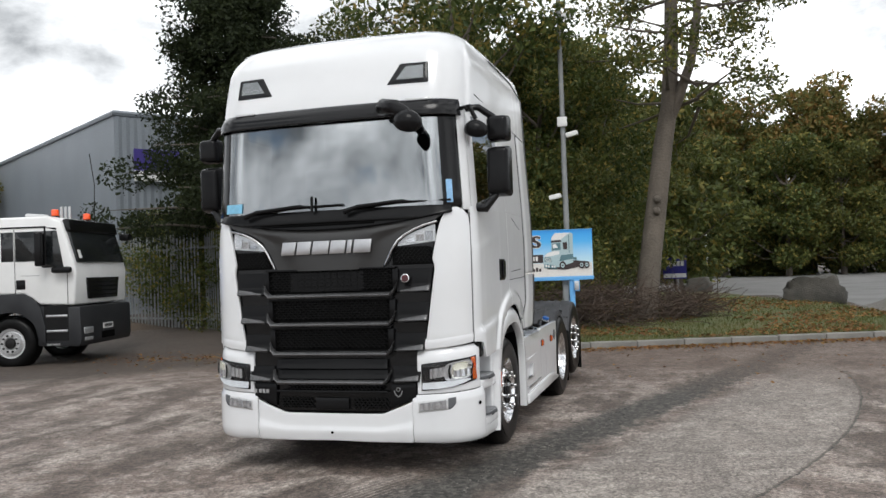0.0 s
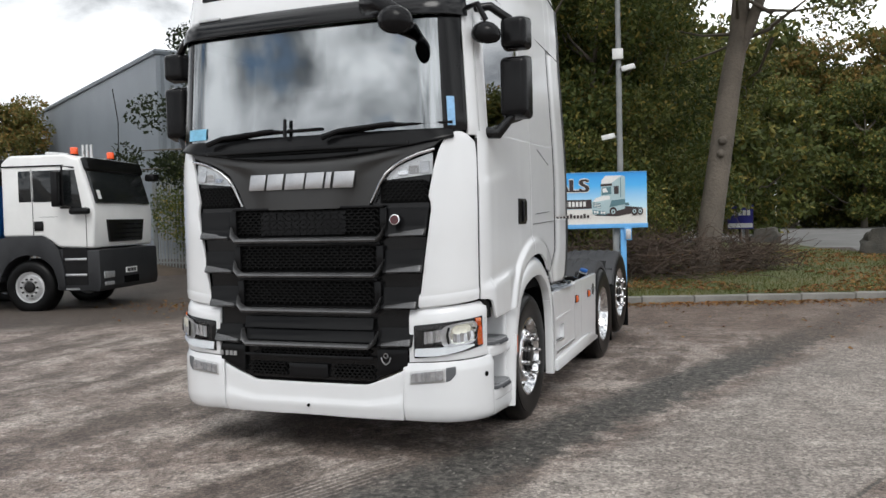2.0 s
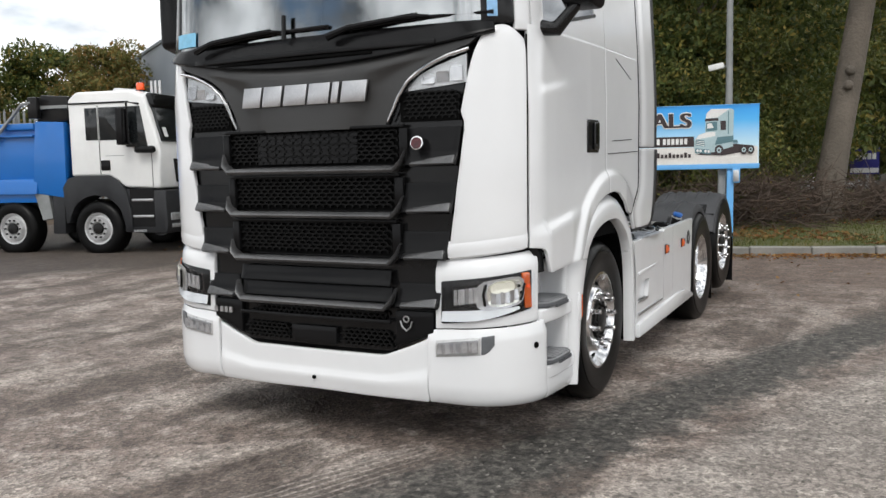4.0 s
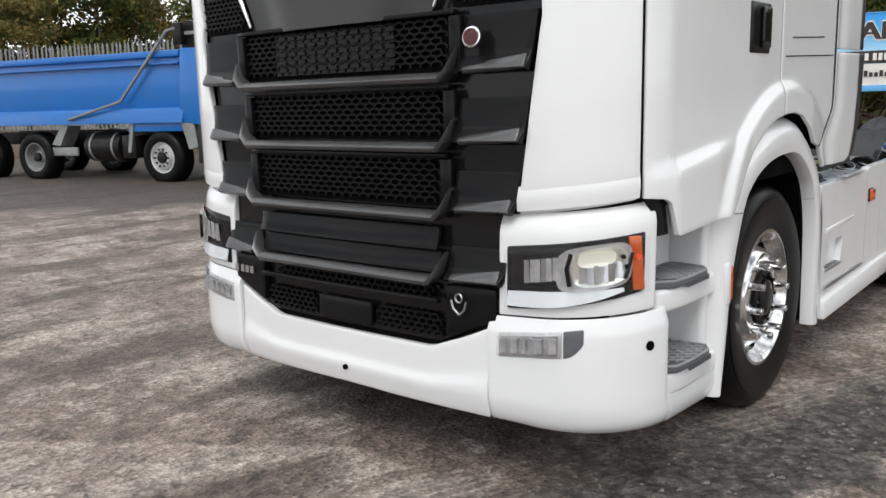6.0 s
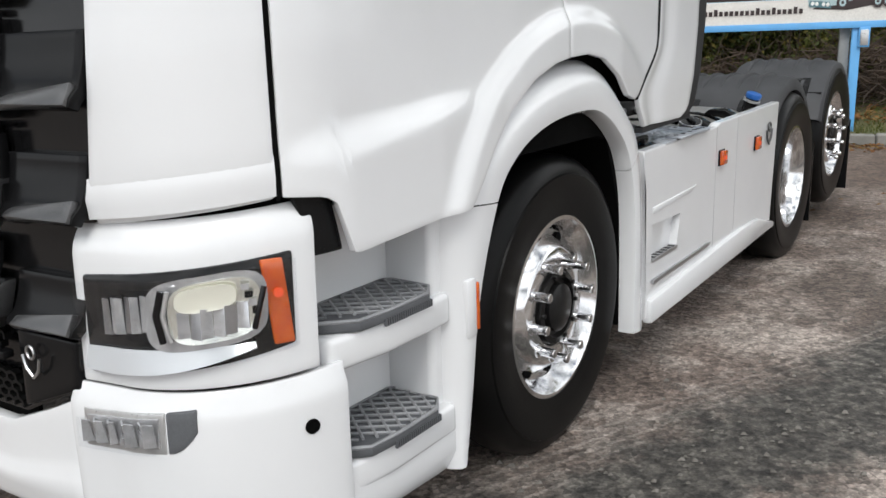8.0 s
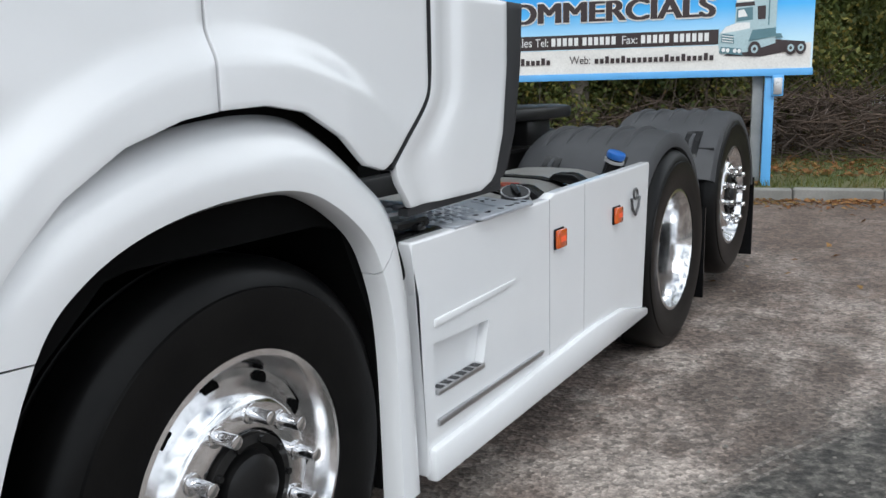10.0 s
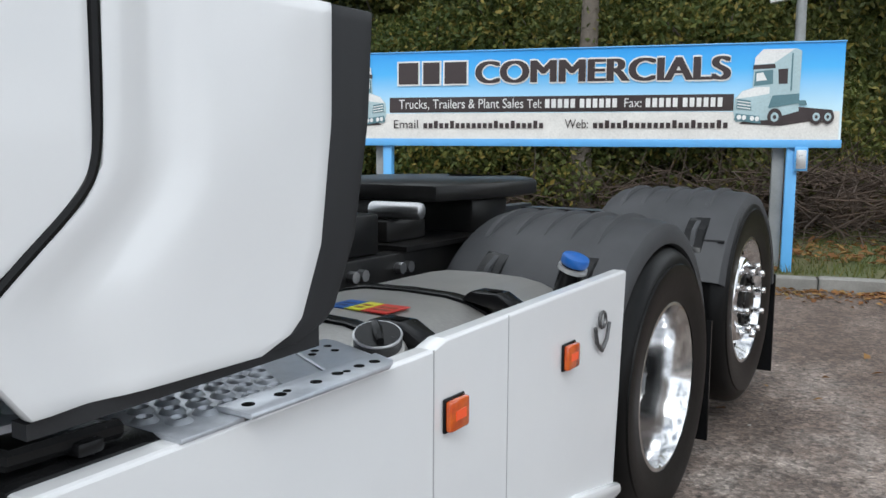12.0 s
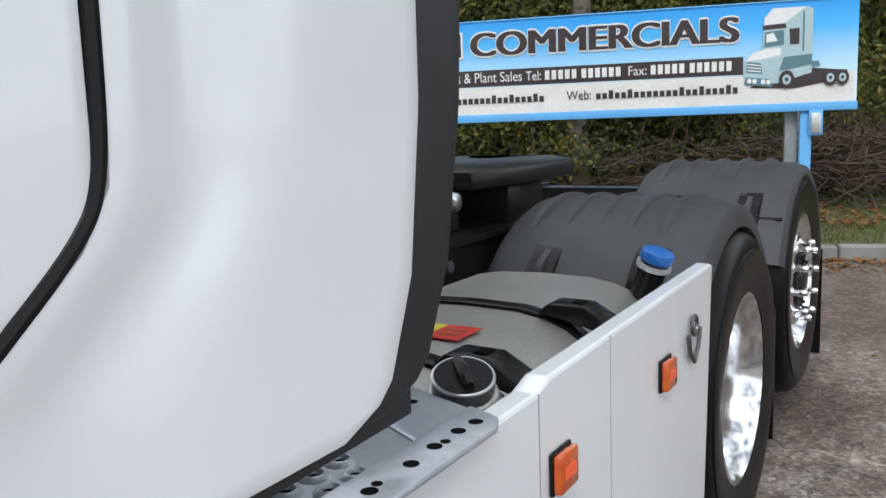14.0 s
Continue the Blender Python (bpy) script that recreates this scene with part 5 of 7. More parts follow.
    # black disc painted as a shaded hole
    part("side_hole", cyl(skin(sg * 1.272, 0.576, 0.028), skin(sg * 1.272, 0.576, 0.1) - skin(sg * 1.272, 0.576, 0.0), 0.017, 0.012, 14), VOID, truck)
    # wheel arch: front post, flare over the wheel, rear post
    inner = [(0.79, 0.25), (0.83, 0.45), (0.878, 0.70), (0.985, 0.945), (1.08, 1.045), (1.23, 1.108), (1.43, 1.135), (1.63, 1.12), (1.80, 1.02), (1.88, 0.90), (1.925, 0.70), (1.935, 0.27)]
    outer = [(0.735, 0.25), (0.74, 0.45), (0.742, 0.70), (0.752, 0.967), (0.90, 1.115), (1.09, 1.22), (1.36, 1.29), (1.64, 1.285), (1.86, 1.15), (1.985, 1.02), (2.035, 0.75), (2.075, 0.26)]
    n = len(inner)
    for i0, i1, nm in ((0, 3, "arch_post"), (3, 9, "arch_flare"), (9, 11, "arch_post")):
        grid = []
        fi, ys = np.linspace(i0, i1, 8 * (i1 - i0) + 1), range(n)
        if nm == "arch_post":
            fi = np.linspace(i0 + (0.02 if i0 else 0), i1 - (0 if i0 else 0.02), 12)
        for q in fi:
            pi, po = smooth_at(inner, q), smooth_at(outer, q)
            row = []
            for w, x in ((0.0, 1.185), (0.0, 1.225), (0.06, 1.245), (0.3, 1.25), (0.6, 1.245), (0.85, 1.22), (1.0, 1.185), (1.03, 1.10)):
                row.append((sg * x, pi[0] * (1 - w) + po[0] * w, pi[1] * (1 - w) + po[1] * w))
            grid.append(row if sg > 0 else row[::-1])
        part(nm, sheet(grid, 0.006), WHITE, truck, "white wheel-arch panel", angle=50)
    # black liner; the arch's deep shade is put into its colour too
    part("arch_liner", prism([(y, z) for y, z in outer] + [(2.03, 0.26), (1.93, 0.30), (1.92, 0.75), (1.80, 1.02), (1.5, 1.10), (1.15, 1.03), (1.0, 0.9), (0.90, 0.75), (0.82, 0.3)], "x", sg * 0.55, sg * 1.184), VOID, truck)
    # added inner wall, near-black in place of the shade behind the wheel
    part("arch_shade_wall", bx(sg * 0.5, sg * 0.53, 0.8, 2.1, 0.3, 1.3), VOID, truck)
    part("reflector_mount", bx(sg * 1.225, sg * 1.256, 0.795, 0.845, 0.605, 0.77), WHITE, truck, bevel=0.012)
    part("side_reflector", bx(sg * 1.235, sg * 1.258, 0.838, 0.85, 0.625, 0.755), AMBER, truck, "slim amber side reflector", bevel=0.003)


both(bumper_corner)


# mirrors
def mirror(sg):
    part("mirror_arm", tube([(sg * 1.12, 0.36, 3.03), (sg * 1.24, 0.40, 3.04), (sg * 1.36, 0.46, 2.95)], 0.03, 10), BLACK, truck)
    part("mirror_arm", tube([(sg * 1.17, 0.40, 2.20), (sg * 1.27, 0.42, 2.185), (sg * 1.36, 0.46, 2.30)], [0.045, 0.04, 0.03], 10), BLACK, truck)
    for z0, z1, x0 in ((2.275, 2.72, 1.275), (2.745, 2.975, 1.285)):
        bm = bx(sg * x0, sg * 1.495, 0.40, 0.55, z0, z1)
        for v in bm.verts:
            if v.co.y < 0.45:
                v.co.x = sg * (1.385 + (abs(v.co.x) - 1.385) * 0.8)
                v.co.z = (z0 + z1) / 2 + (v.co.z - (z0 + z1) / 2) * 0.86
        a = part("mirror_housing", bm, SATIN, truck, "black mirror housing", bevel=0.035, seg=4)
        part("mirror_glass", bx(sg * (x0 + 0.02), sg * 1.478, 0.551, 0.556, z0 + 0.025, z1 - 0.025), CHROME, a)


both(mirror)
def round_mirror(name, c, ax, r, label):
    bm = bmesh.new()
    bmesh.ops.create_uvsphere(bm, u_segments=24, v_segments=14, radius=r)
    m = Matrix.Translation(c) @ Vector((0, 0, 1)).rotation_difference(Vector(ax).normalized()).to_matrix().to_4x4() @ Matrix.Diagonal((1, 0.82, 0.85, 1))
    for v in bm.verts:
        v.co.z = max(v.co.z, -0.35 * r)
    bmesh.ops.transform(bm, matrix=m, verts=bm.verts)
    return part(name, bm, SATIN, truck, label)


round_mirror("kerb_mirror", (1.245, 0.28, 2.83), (0.2, -0.5, 0.7), 0.10, "black rounded kerb mirror")
part("kerb_mirror_arm", tube([(1.12, 0.28, 3.02), (1.2, 0.25, 3.03), (1.25, 0.27, 2.92)], 0.02, 8), BLACK, truck)
round_mirror("front_mirror", (0.85, -0.30, 2.84), (0.2, -0.6, 0.6), 0.115, "black front mirror on a drooping arm")
part("front_mirror_arm", tube([(0.55, -0.08, 3.0), (0.62, -0.2, 3.0), (0.74, -0.28, 2.97), (0.84, -0.30, 2.90)], [0.05, 0.062, 0.06, 0.05], 12), SATIN, truck)


# wheels
def tyre(parent, c, sg, w, R=0.51):
    prof = [(0.30, -0.02), (0.31, 0.015), (0.36, 0.022), (0.42, 0.03), (0.445, 0.028), (0.448, 0.022), (0.47, 0.016), (0.492, 0.0), (0.505, -0.02), (R, -0.045)]
    t = -0.045
    for k in range(4):
        a = t - 0.02 - k * (w - 0.09) / 4
        prof += [(R, a - (w - 0.09) / 4 + 0.03), (R - 0.012, a - (w - 0.09) / 4 + 0.026), (R - 0.012, a - (w - 0.09) / 4 + 0.018), (R, a - (w - 0.09) / 4 + 0.014)]
    prof += [(R, -w + 0.04), (0.49, -w), (0.42, -w - 0.03), (0.31, -w - 0.01), (0.30, -w + 0.05)]
    ty = part("tyre", rev(prof, c, sg, 72), RUBBER, parent, "black ribbed truck tyre", angle=30)
    return ty


def nut(bm, c, sg, a, r, x0, length, rad=0.016):
    p = (c[0] + sg * (x0 + length / 2), c[1] + r * math.cos(a), c[2] + r * math.sin(a))
    cyl(p, (1, 0, 0), rad, length, 12, bm)
    cyl((p[0] - sg * length / 2, p[1], p[2]), (1, 0, 0), rad * 1.5, 0.012, 14, bm)


def wheel(y, z, sg, deep, w=0.34, x=1.185):
    c = (sg * x, y, z)
    wh = thing("wheel", "", "")
    wh.parent = truck
    for key in ("label", "category"):
        if key in wh:
            del wh[key]
    wh["label"] = "deep-dished polished drive wheel" if deep else "polished wheel with long chrome nuts"
    tyre(wh, c, sg, w)
    if deep:
        prof = [(0.315, -0.01), (0.312, 0.012), (0.296, 0.014), (0.286, 0.0), (0.272, -0.03), (0.262, -0.10), (0.255, -0.19), (0.245, -0.215), (0.20, -0.222), (0.14, -0.222), (0.0, -0.222)]
        face, nx, nl = -0.222, -0.222, 0.05
    else:
        prof = [(0.315, -0.01), (0.312, 0.012), (0.296, 0.014), (0.284, 0.0), (0.268, -0.035), (0.258, -0.05), (0.24, -0.052), (0.222, -0.035), (0.205, -0.008), (0.19, 0.0), (0.135, 0.0), (0.128, -0.012), (0.0, -0.02)]
        face, nx, nl = 0.0, 0.0, 0.062
    rim = part("rim", rev(prof, c, sg, 64), CHROME, wh, "polished aluminium rim", angle=40)
    for k in range(10):
        a = 2 * math.pi * (k + 0.25) / 10
        bm = bmesh.new()
        nut(bm, c, sg, a, 0.168, nx, nl)
        part("wheel_nut", bm, CHROME, wh, bevel=0.003)
    for k in range(10):
        a = 2 * math.pi * (k + 0.75) / 10
        r = 0.236 if not deep else 0.215
        ax = -0.050 if not deep else -0.220
        # hand holes are black discs on the rim, shade as colour
        part("hand_hole", cyl((c[0] + sg * ax, c[1] + r * math.cos(a), c[2] + r * math.sin(a)), (1, 0, 0), 0.02, 0.012, 14), VOID, wh)
    hub = [(0.125, face - 0.01), (0.125, face + 0.012), (0.105, face + 0.016), (0.10, face - 0.005), (0.085, face - 0.008), (0.08, face + 0.02), (0.06, face + 0.03), (0.0, face + 0.03)]
    if deep:
        hub = [(0.13, face), (0.13, face + 0.10), (0.10, face + 0.12), (0.0, face + 0.12)]
    hb = part("hub", rev(hub, c, sg, 32), CHASSIS if not deep else SATIN, wh, "dark hub")
    for k in range(10):
        bm = bmesh.new()
        a = 2 * math.pi * k / 10
        cyl((c[0] + sg * (face + (0.018 if not deep else 0.112)), c[1] + 0.113 * math.cos(a), c[2] + 0.113 * math.sin(a)), (1, 0, 0), 0.008, 0.012, 6, bm)
        part("hub_bolt", bm, CHASSIS, wh)
    return wh


for sg in (1, -1):
    wheel(1.475, 0.495, sg, False, 0.36, 1.155)
    wheel(4.48, 0.495, sg, True, 0.56, 1.20)
    wheel(5.78, 0.615, sg, False, 0.36, 1.175)
for y, z in ((1.475, 0.495), (4.48, 0.495), (5.78, 0.615)):
    part("axle", cyl((0, y, z), (1, 0, 0), 0.07, 1.9, 16), CHASSIS, truck)

# chassis, fifth wheel, catwalk
for sg in (1, -1):
    part("frame_rail", bx(sg * 0.36, sg * 0.44, 0.7, 6.5, 0.72, 0.99), CHASSIS, truck, "black frame rail", bevel=0.006)
part("cross_member", bx(-0.40, 0.40, 3.4, 3.6, 0.75, 0.97), CHASSIS, truck)
part("cross_member", bx(-0.40, 0.40, 6.35, 6.5, 0.75, 0.97), CHASSIS, truck)
# gearbox in near-black, the shade under the cab put into its colour
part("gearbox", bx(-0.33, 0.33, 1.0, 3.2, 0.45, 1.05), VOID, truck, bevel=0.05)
for y in (3.61, 3.66, 3.87, 3.92):
    part("frame_bolt", cyl((0.452, y, 0.94), (1, 0, 0), 0.02, 0.03, 8), ALU, truck)
fw = [(-0.42, 4.15), (0.42, 4.15), (0.46, 4.6), (0.44, 4.95), (0.30, 5.15), (0.22, 5.22), (0.06, 4.95), (-0.06, 4.95), (-0.22, 5.22), (-0.30, 5.15), (-0.44, 4.95), (-0.46, 4.6)]
part("fifth_wheel", prism(fw, "z", 1.145, 1.215), CHASSIS, truck, "greasy black fifth-wheel plate", bevel=0.02)
part("fifth_wheel_mount", bx(-0.4, 0.4, 4.45, 4.75, 0.99, 1.15), CHASSIS, truck, bevel=0.02)
part("mounting_plate", bx(-0.46, 0.46, 3.9, 5.1, 0.992, 1.01), CHASSIS, truck)
part("air_bottle", cyl((0.33, 4.02, 1.125), (1, 0.1, 0), 0.032, 0.22, 20), ALU, truck, "small aluminium air bottle", bevel=0.015)
part("bottle_bracket", bx(-0.2, 0.4, 3.65, 3.82, 0.99, 1.13), CHASSIS, truck, bevel=0.01)
for k in range(4):
    part("air_line", tube([(0.1 - 0.08 * k, 2.6, 1.5 - 0.05 * k), (0.15 - 0.08 * k, 3.0, 1.1), (0.2 - 0.05 * k, 3.6, 1.15), (0.22, 4.1, 1.06)], 0.014, 8), SATIN, truck)
part("valve_block", bx(0.16, 0.34, 3.95, 4.2, 1.01, 1.09), CHASSIS, truck, bevel=0.012)
part("tail_beam", bx(-1.1, 1.1, 6.52, 6.6, 0.72, 0.9), CHASSIS, truck, bevel=0.01)


# rear mudguards with ribs and flaps
def guard(y, z, sg, R, a0, a1, name):
    xo, xi = 1.19, 0.52
    grid = []
    for t in np.linspace(radians(a0), radians(a1), 30):
        cy, cz = math.cos(t), math.sin(t)
        row = []
        for x, r in ((xi, R - 0.10), (xi, R - 0.02), (xi + 0.03, R), (0.8, R + 0.008), (xo - 0.06, R), (xo - 0.015, R - 0.015), (xo, R - 0.05), (xo, R - 0.085), (xo - 0.02, R - 0.09)):
            row.append((sg * x, y - r * cy * 1.03, z + r * cz))
        grid.append(row if sg < 0 else row[::-1])
    g = part(name, sheet(grid, 0.008), PLASTIC, truck, "dark grey ribbed plastic mudguard", angle=45)
    def strip_on(x0, x1, d0, d1, lift):
        grid = []
        for t in np.linspace(radians(d0), radians(d1), 14):
            e = lift * min(1.0, 6 * min(t - radians(d0), radians(d1) - t) + 0.15)
            row = [(sg * x, y - (R + r) * math.cos(t) * 1.03, z + (R + r) * math.sin(t)) for x, r in ((x0, 0.0), (x0 + 0.006, e), (x1 - 0.006, e), (x1, 0.0))]
            grid.append(row if sg < 0 else row[::-1])
        return sheet(grid, 0.01)

    for k in range(5):
        x = 0.60 + 0.105 * k
        part("rib", strip_on(x, x + 0.03, 62, 132, 0.018), PLASTIC, g)
    part("front_seam", strip_on(xi + 0.01, xo - 0.02, 41, 42, 0.006), SATIN, g)
    for x in (0.66, 0.98):
        fr = part("clip_frame", strip_on(x, x + 0.10, 35, 55, 0.014), SATIN, g)
        part("clip", strip_on(x + 0.034, x + 0.066, 37, 53, 0.028), PLASTIC, fr)
    return g


for sg in (1, -1):
    guard(4.48, 0.50, sg, 0.60, -12, 168, "drive_mudguard")
    guard(5.82, 0.545, sg, 0.595, 22, 172, "tag_mudguard")
    part("mudguard_skirt", bx(sg * 0.60, sg * 1.17, 5.08, 5.10, 0.33, 0.6), PLASTIC, truck)
    part("mud_flap", bx(sg * 0.56, sg * 1.19, 5.13, 5.145, 0.09, 0.62), SATIN, truck, "black rubber mud flap")
    part("mud_flap", bx(sg * 0.56, sg * 1.19, 6.42, 6.435, 0.11, 0.66), SATIN, truck, "black rubber mud flap")


SEAM = worn("pale_grey_groove", (0.33, 0.33, 0.34), (0.38, 0.38, 0.39), 0.5, 5, 60, 0.0)


# side skirt, tank, plates
def skirt(sg):
    X = 1.235
    sk = part("side_skirt", prism([(2.085, 0.275), (3.90, 0.305), (3.89, 0.36), (3.955, 0.988), (2.93, 0.972), (2.88, 0.958), (2.025, 0.952), (2.065, 0.8)], "x", sg * (X - 0.045), sg * X), WHITE, truck, "white side skirt panel", bevel=0.008)
    cutter = part("cutter", prism([(2.125, 0.505), (2.40, 0.505), (2.44, 0.645), (2.125, 0.655)], "x", sg * (X - 0.032), sg * (X + 0.05)), WHITE, None)
    mod = sk.modifiers.new("hollow", "BOOLEAN")
    mod.operation, mod.object, mod.solver = "DIFFERENCE", cutter, "EXACT"
    hollow = bpy.data.meshes.new_from_object(sk.evaluated_get(bpy.context.evaluated_depsgraph_get()))
    sk.modifiers.clear()
    for fc in hollow.polygons:
        fc.use_smooth = fc.area < 0.004
    sk.data = hollow
    bpy.data.objects.remove(cutter)
    part("skirt_foot", prism([(2.09, 0.262), (3.92, 0.295), (3.92, 0.33), (3.6, 0.40), (3.3, 0.405), (2.09, 0.36)], "x", sg * (X - 0.02), sg * (X + 0.022)), WHITE, sk, bevel=0.012)
    part("skirt_seam", bx(sg * (X - 0.001), sg * (X + 0.0012), 2.884, 2.887, 0.40, 0.956), SEAM, sk)
    part("skirt_seam", bx(sg * (X - 0.001), sg * (X + 0.0012), 3.2, 3.2025, 0.41, 0.974), SEAM, sk)
    part("foot_tread", bx(sg * (X - 0.030), sg * (X + 0.006), 2.135, 2.405, 0.502, 0.518), ALU, sk, "small grey foot tread", bevel=0.004)
    for k in range(6):
        part("tread_slot", bx(sg * (X - 0.026), sg * (X + 0.002), 2.15 + 0.042 * k, 2.175 + 0.042 * k, 0.517, 0.519), SATIN, sk)
    part("rub_strip", prism([(2.13, 0.415), (2.80, 0.425), (2.82, 0.44), (2.13, 0.435)], "x", sg * X, sg * (X + 0.012)), ALU, sk, "grey rub strip", bevel=0.003)
    part("skirt_crease", prism([(2.13, 0.70), (2.55, 0.715), (2.62, 0.735), (2.13, 0.722)], "x", sg * (X - 0.004), sg * (X + 0.006)), WHITE, sk, bevel=0.003)
    for y in (2.957, 3.534):
        mk = part("side_marker", bx(sg * X, sg * (X + 0.008), y - 0.040, y + 0.040, 0.773, 0.847), SATIN, sk, "amber side marker lamp", bevel=0.004)
        part("marker_lens", bx(sg * (X + 0.006), sg * (X + 0.022), y - 0.037, y + 0.037, 0.777, 0.843), AMBER, sk, "amber lens", bevel=0.006)
        part("marker_core", bx(sg * (X + 0.021), sg * (X + 0.0235), y - 0.02, y + 0.02, 0.80, 0.82), ORANGE, sk)
    v_badge((sg * (X + 0.01), 3.752, 0.838), (sg, 0, 0), (0, 1, 0), 0.115, sk)
    # tank
    prof = []
    for t in np.linspace(0, 2 * math.pi, 33)[:-1]:
        e = lambda v: math.copysign(abs(v) ** 0.6, v)
        prof.append((sg * (0.84 + 0.35 * e(math.cos(t))), 0.64 + 0.33 * e(math.sin(t))))
    tk = part("fuel_tank", prism(prof, "y", 2.56, 3.78), TANK, truck, "dull aluminium fuel tank", bevel=0.015)
    for y in (2.925, 3.345):
        big = [(sg * (0.84 + (px * sg - 0.84) * 1.02), 0.64 + (pz - 0.64) * 1.025) for px, pz in prof]
        part("tank_strap", prism(big, "y", y, y + 0.05), SATIN, tk, "black tank strap", bevel=0.006)
        part("strap_buckle", prism([(sg * 1.02, 0.968), (sg * 1.05, 0.994), (sg * 1.13, 0.992), (sg * 1.195, 0.955), (sg * 1.19, 0.93), (sg * 1.10, 0.955)], "y", y - 0.014, y + 0.064), SATIN, tk, bevel=0.01)
        # slot's shade as a black inlay
        part("buckle_slot", bx(sg * 1.095, sg * 1.12, y + 0.008, y + 0.042, 0.988, 0.9955), VOID, tk)
    ax = Vector((sg * 0.22, -0.30, 1)).normalized()
    base = Vector((sg * 1.115, 2.86, 0.935))
    nk = part("filler_neck", cyl(base, ax, 0.05, 0.10, 32), BAR, tk, "brushed filler neck with a black cap", bevel=0.003)
    u = ax.orthogonal().normalized()
    v = ax.cross(u)
    rc = base + ax * 0.05
    part("cap_rim", tube([rc + (u * math.cos(t) + v * math.sin(t)) * 0.0485 for t in np.linspace(0, 2 * math.pi, 33)], 0.003, 8), ALU, nk)
    part("filler_cap", cyl(rc + ax * 0.0005, ax, 0.0465, 0.006, 28), SATIN, nk)
    part("cap_grip", tube([rc + ax * 0.008 - v * 0.036, rc + ax * 0.012, rc + ax * 0.008 + v * 0.036], [0.008, 0.011, 0.008], 8), SATIN, nk)
    part("tank_boss", cyl(base - ax * 0.0, ax, 0.075, 0.05, 28, r2=0.055), TANK, tk, bevel=0.004)
    part("adblue_neck", cyl((sg * 1.12, 3.78, 0.955), (sg * 0.35, -0.1, 1), 0.036, 0.14, 20), SATIN, truck)
    bc = part("adblue_cap", cyl((sg * 1.148, 3.77, 1.031), (sg * 0.35, -0.1, 1), 0.041, 0.03, 24), CAPBLUE, truck, "blue fluid cap with a grey collar", bevel=0.008)
    part("cap_collar", cyl((sg * 1.139, 3.773, 1.007), (sg * 0.35, -0.1, 1), 0.044, 0.012, 24), SILVER, bc)
    for x0, x1, mt, nm in ((0.80, 0.858, CAPBLUE, "blue_sticker"), (0.86, 0.908, YELLOW, "yellow_sticker"), (0.91, 0.985, RED, "red_sticker")):
        st = part(nm, bx(sg * x0, sg * x1, 3.065, 3.165, 0.9705, 0.9725), mt, tk)
        for k in range(2):
            part("sticker_mark", bx(sg * (x0 + 0.012), sg * (x1 - 0.014), 3.09 + 0.03 * k, 3.105 + 0.03 * k, 0.9724, 0.973), flat_mat("dark_mark", tuple(q * 0.6 for q in ((0.4, 0.1, 0.03) if nm != "blue_sticker" else (0.02, 0.05, 0.2)))), st)
    # galvanised walk plates with punched, raised holes
    wp = part("walk_plate", prism([(sg * 0.80, 2.25), (sg * 1.238, 2.25), (sg * 1.238, 2.37), (sg * 1.21, 2.38), (sg * 1.21, 2.76), (sg * 1.03, 2.83), (sg * 0.80, 2.83)], "z", 0.953, 0.961), PLATE, truck, "punched galvanised walk plate", bevel=0.002)
    part("plate_edge", prism([(sg * 1.185, 2.36), (sg * 1.262, 2.36), (sg * 1.262, 2.70), (sg * 1.245, 2.735), (sg * 1.185, 2.76)], "z", 0.961, 0.972), PLATE, wp, bevel=0.005)
    part("plate_crease", prism([(sg * 1.03, 2.70), (sg * 1.18, 2.62), (sg * 1.18, 2.635), (sg * 1.03, 2.715)], "z", 0.960, 0.965), PLATE, wp, bevel=0.002)
    for j in range(4):
        for i in range(11):
            x, y = sg * (1.045 + 0.043 * j), 2.275 + 0.05 * i + (0.026 if j % 2 else 0)
            if y > 2.62 - 0.03 * j:
                continue
            part("punched_hole", rev_z((x, y, 0.960), 0.0145), PLATE, wp)
            # black disc in place of the hole's shaded depth
            part("hole_shade", cyl((x, y, 0.9598), (0, 0, 1), 0.0102, 0.004, 12), VOID, wp)
    # plain holes: only their shade, as black discs
    for x, y in ((1.02, 2.755), (1.055, 2.735), (1.05, 2.78), (1.085, 2.76), (1.07, 2.71)):
        part("hole_shade", cyl((sg * x, y, 0.9605), (0, 0, 1), 0.0085, 0.003, 12), VOID, wp)
    # edge holes, likewise shade painted as black discs
    for i, y in enumerate((2.39, 2.455, 2.475, 2.54, 2.60, 2.62, 2.66, 2.70)):
        part("plate_hole", cyl((sg * (1.224 + 0.004 * (i % 2)), y, 0.9715), (0, 0, 1), 0.0105 if i not in (2, 5) else 0.007, 0.0025, 12), VOID, wp)
    # black trays in front of the plate
    part("cable_tray", bx(sg * 1.08, sg * 1.20, 2.03, 2.245, 0.90, 0.962), SATIN, truck, bevel=0.02)
    part("tray_clip", bx(sg * 1.15, sg * 1.20, 2.12, 2.16, 0.965, 0.985), SATIN, truck, bevel=0.006)
    part("rear_catwalk", prism([(sg * 0.55, 1.9), (sg * 1.15, 1.92), (sg * 1.17, 2.24), (sg * 0.55, 2.3)], "z", 1.012, 1.022), PLATE, truck, "punched aluminium step plate")
    for j in range(4):
        for i in range(5):
            hx, hy = sg * (0.93 + 0.06 * j), 1.96 + 0.055 * i + 0.027 * (j % 2)
            part("punched_hole", rev_z((hx, hy, 1.021), 0.0145), PLATE, truck)
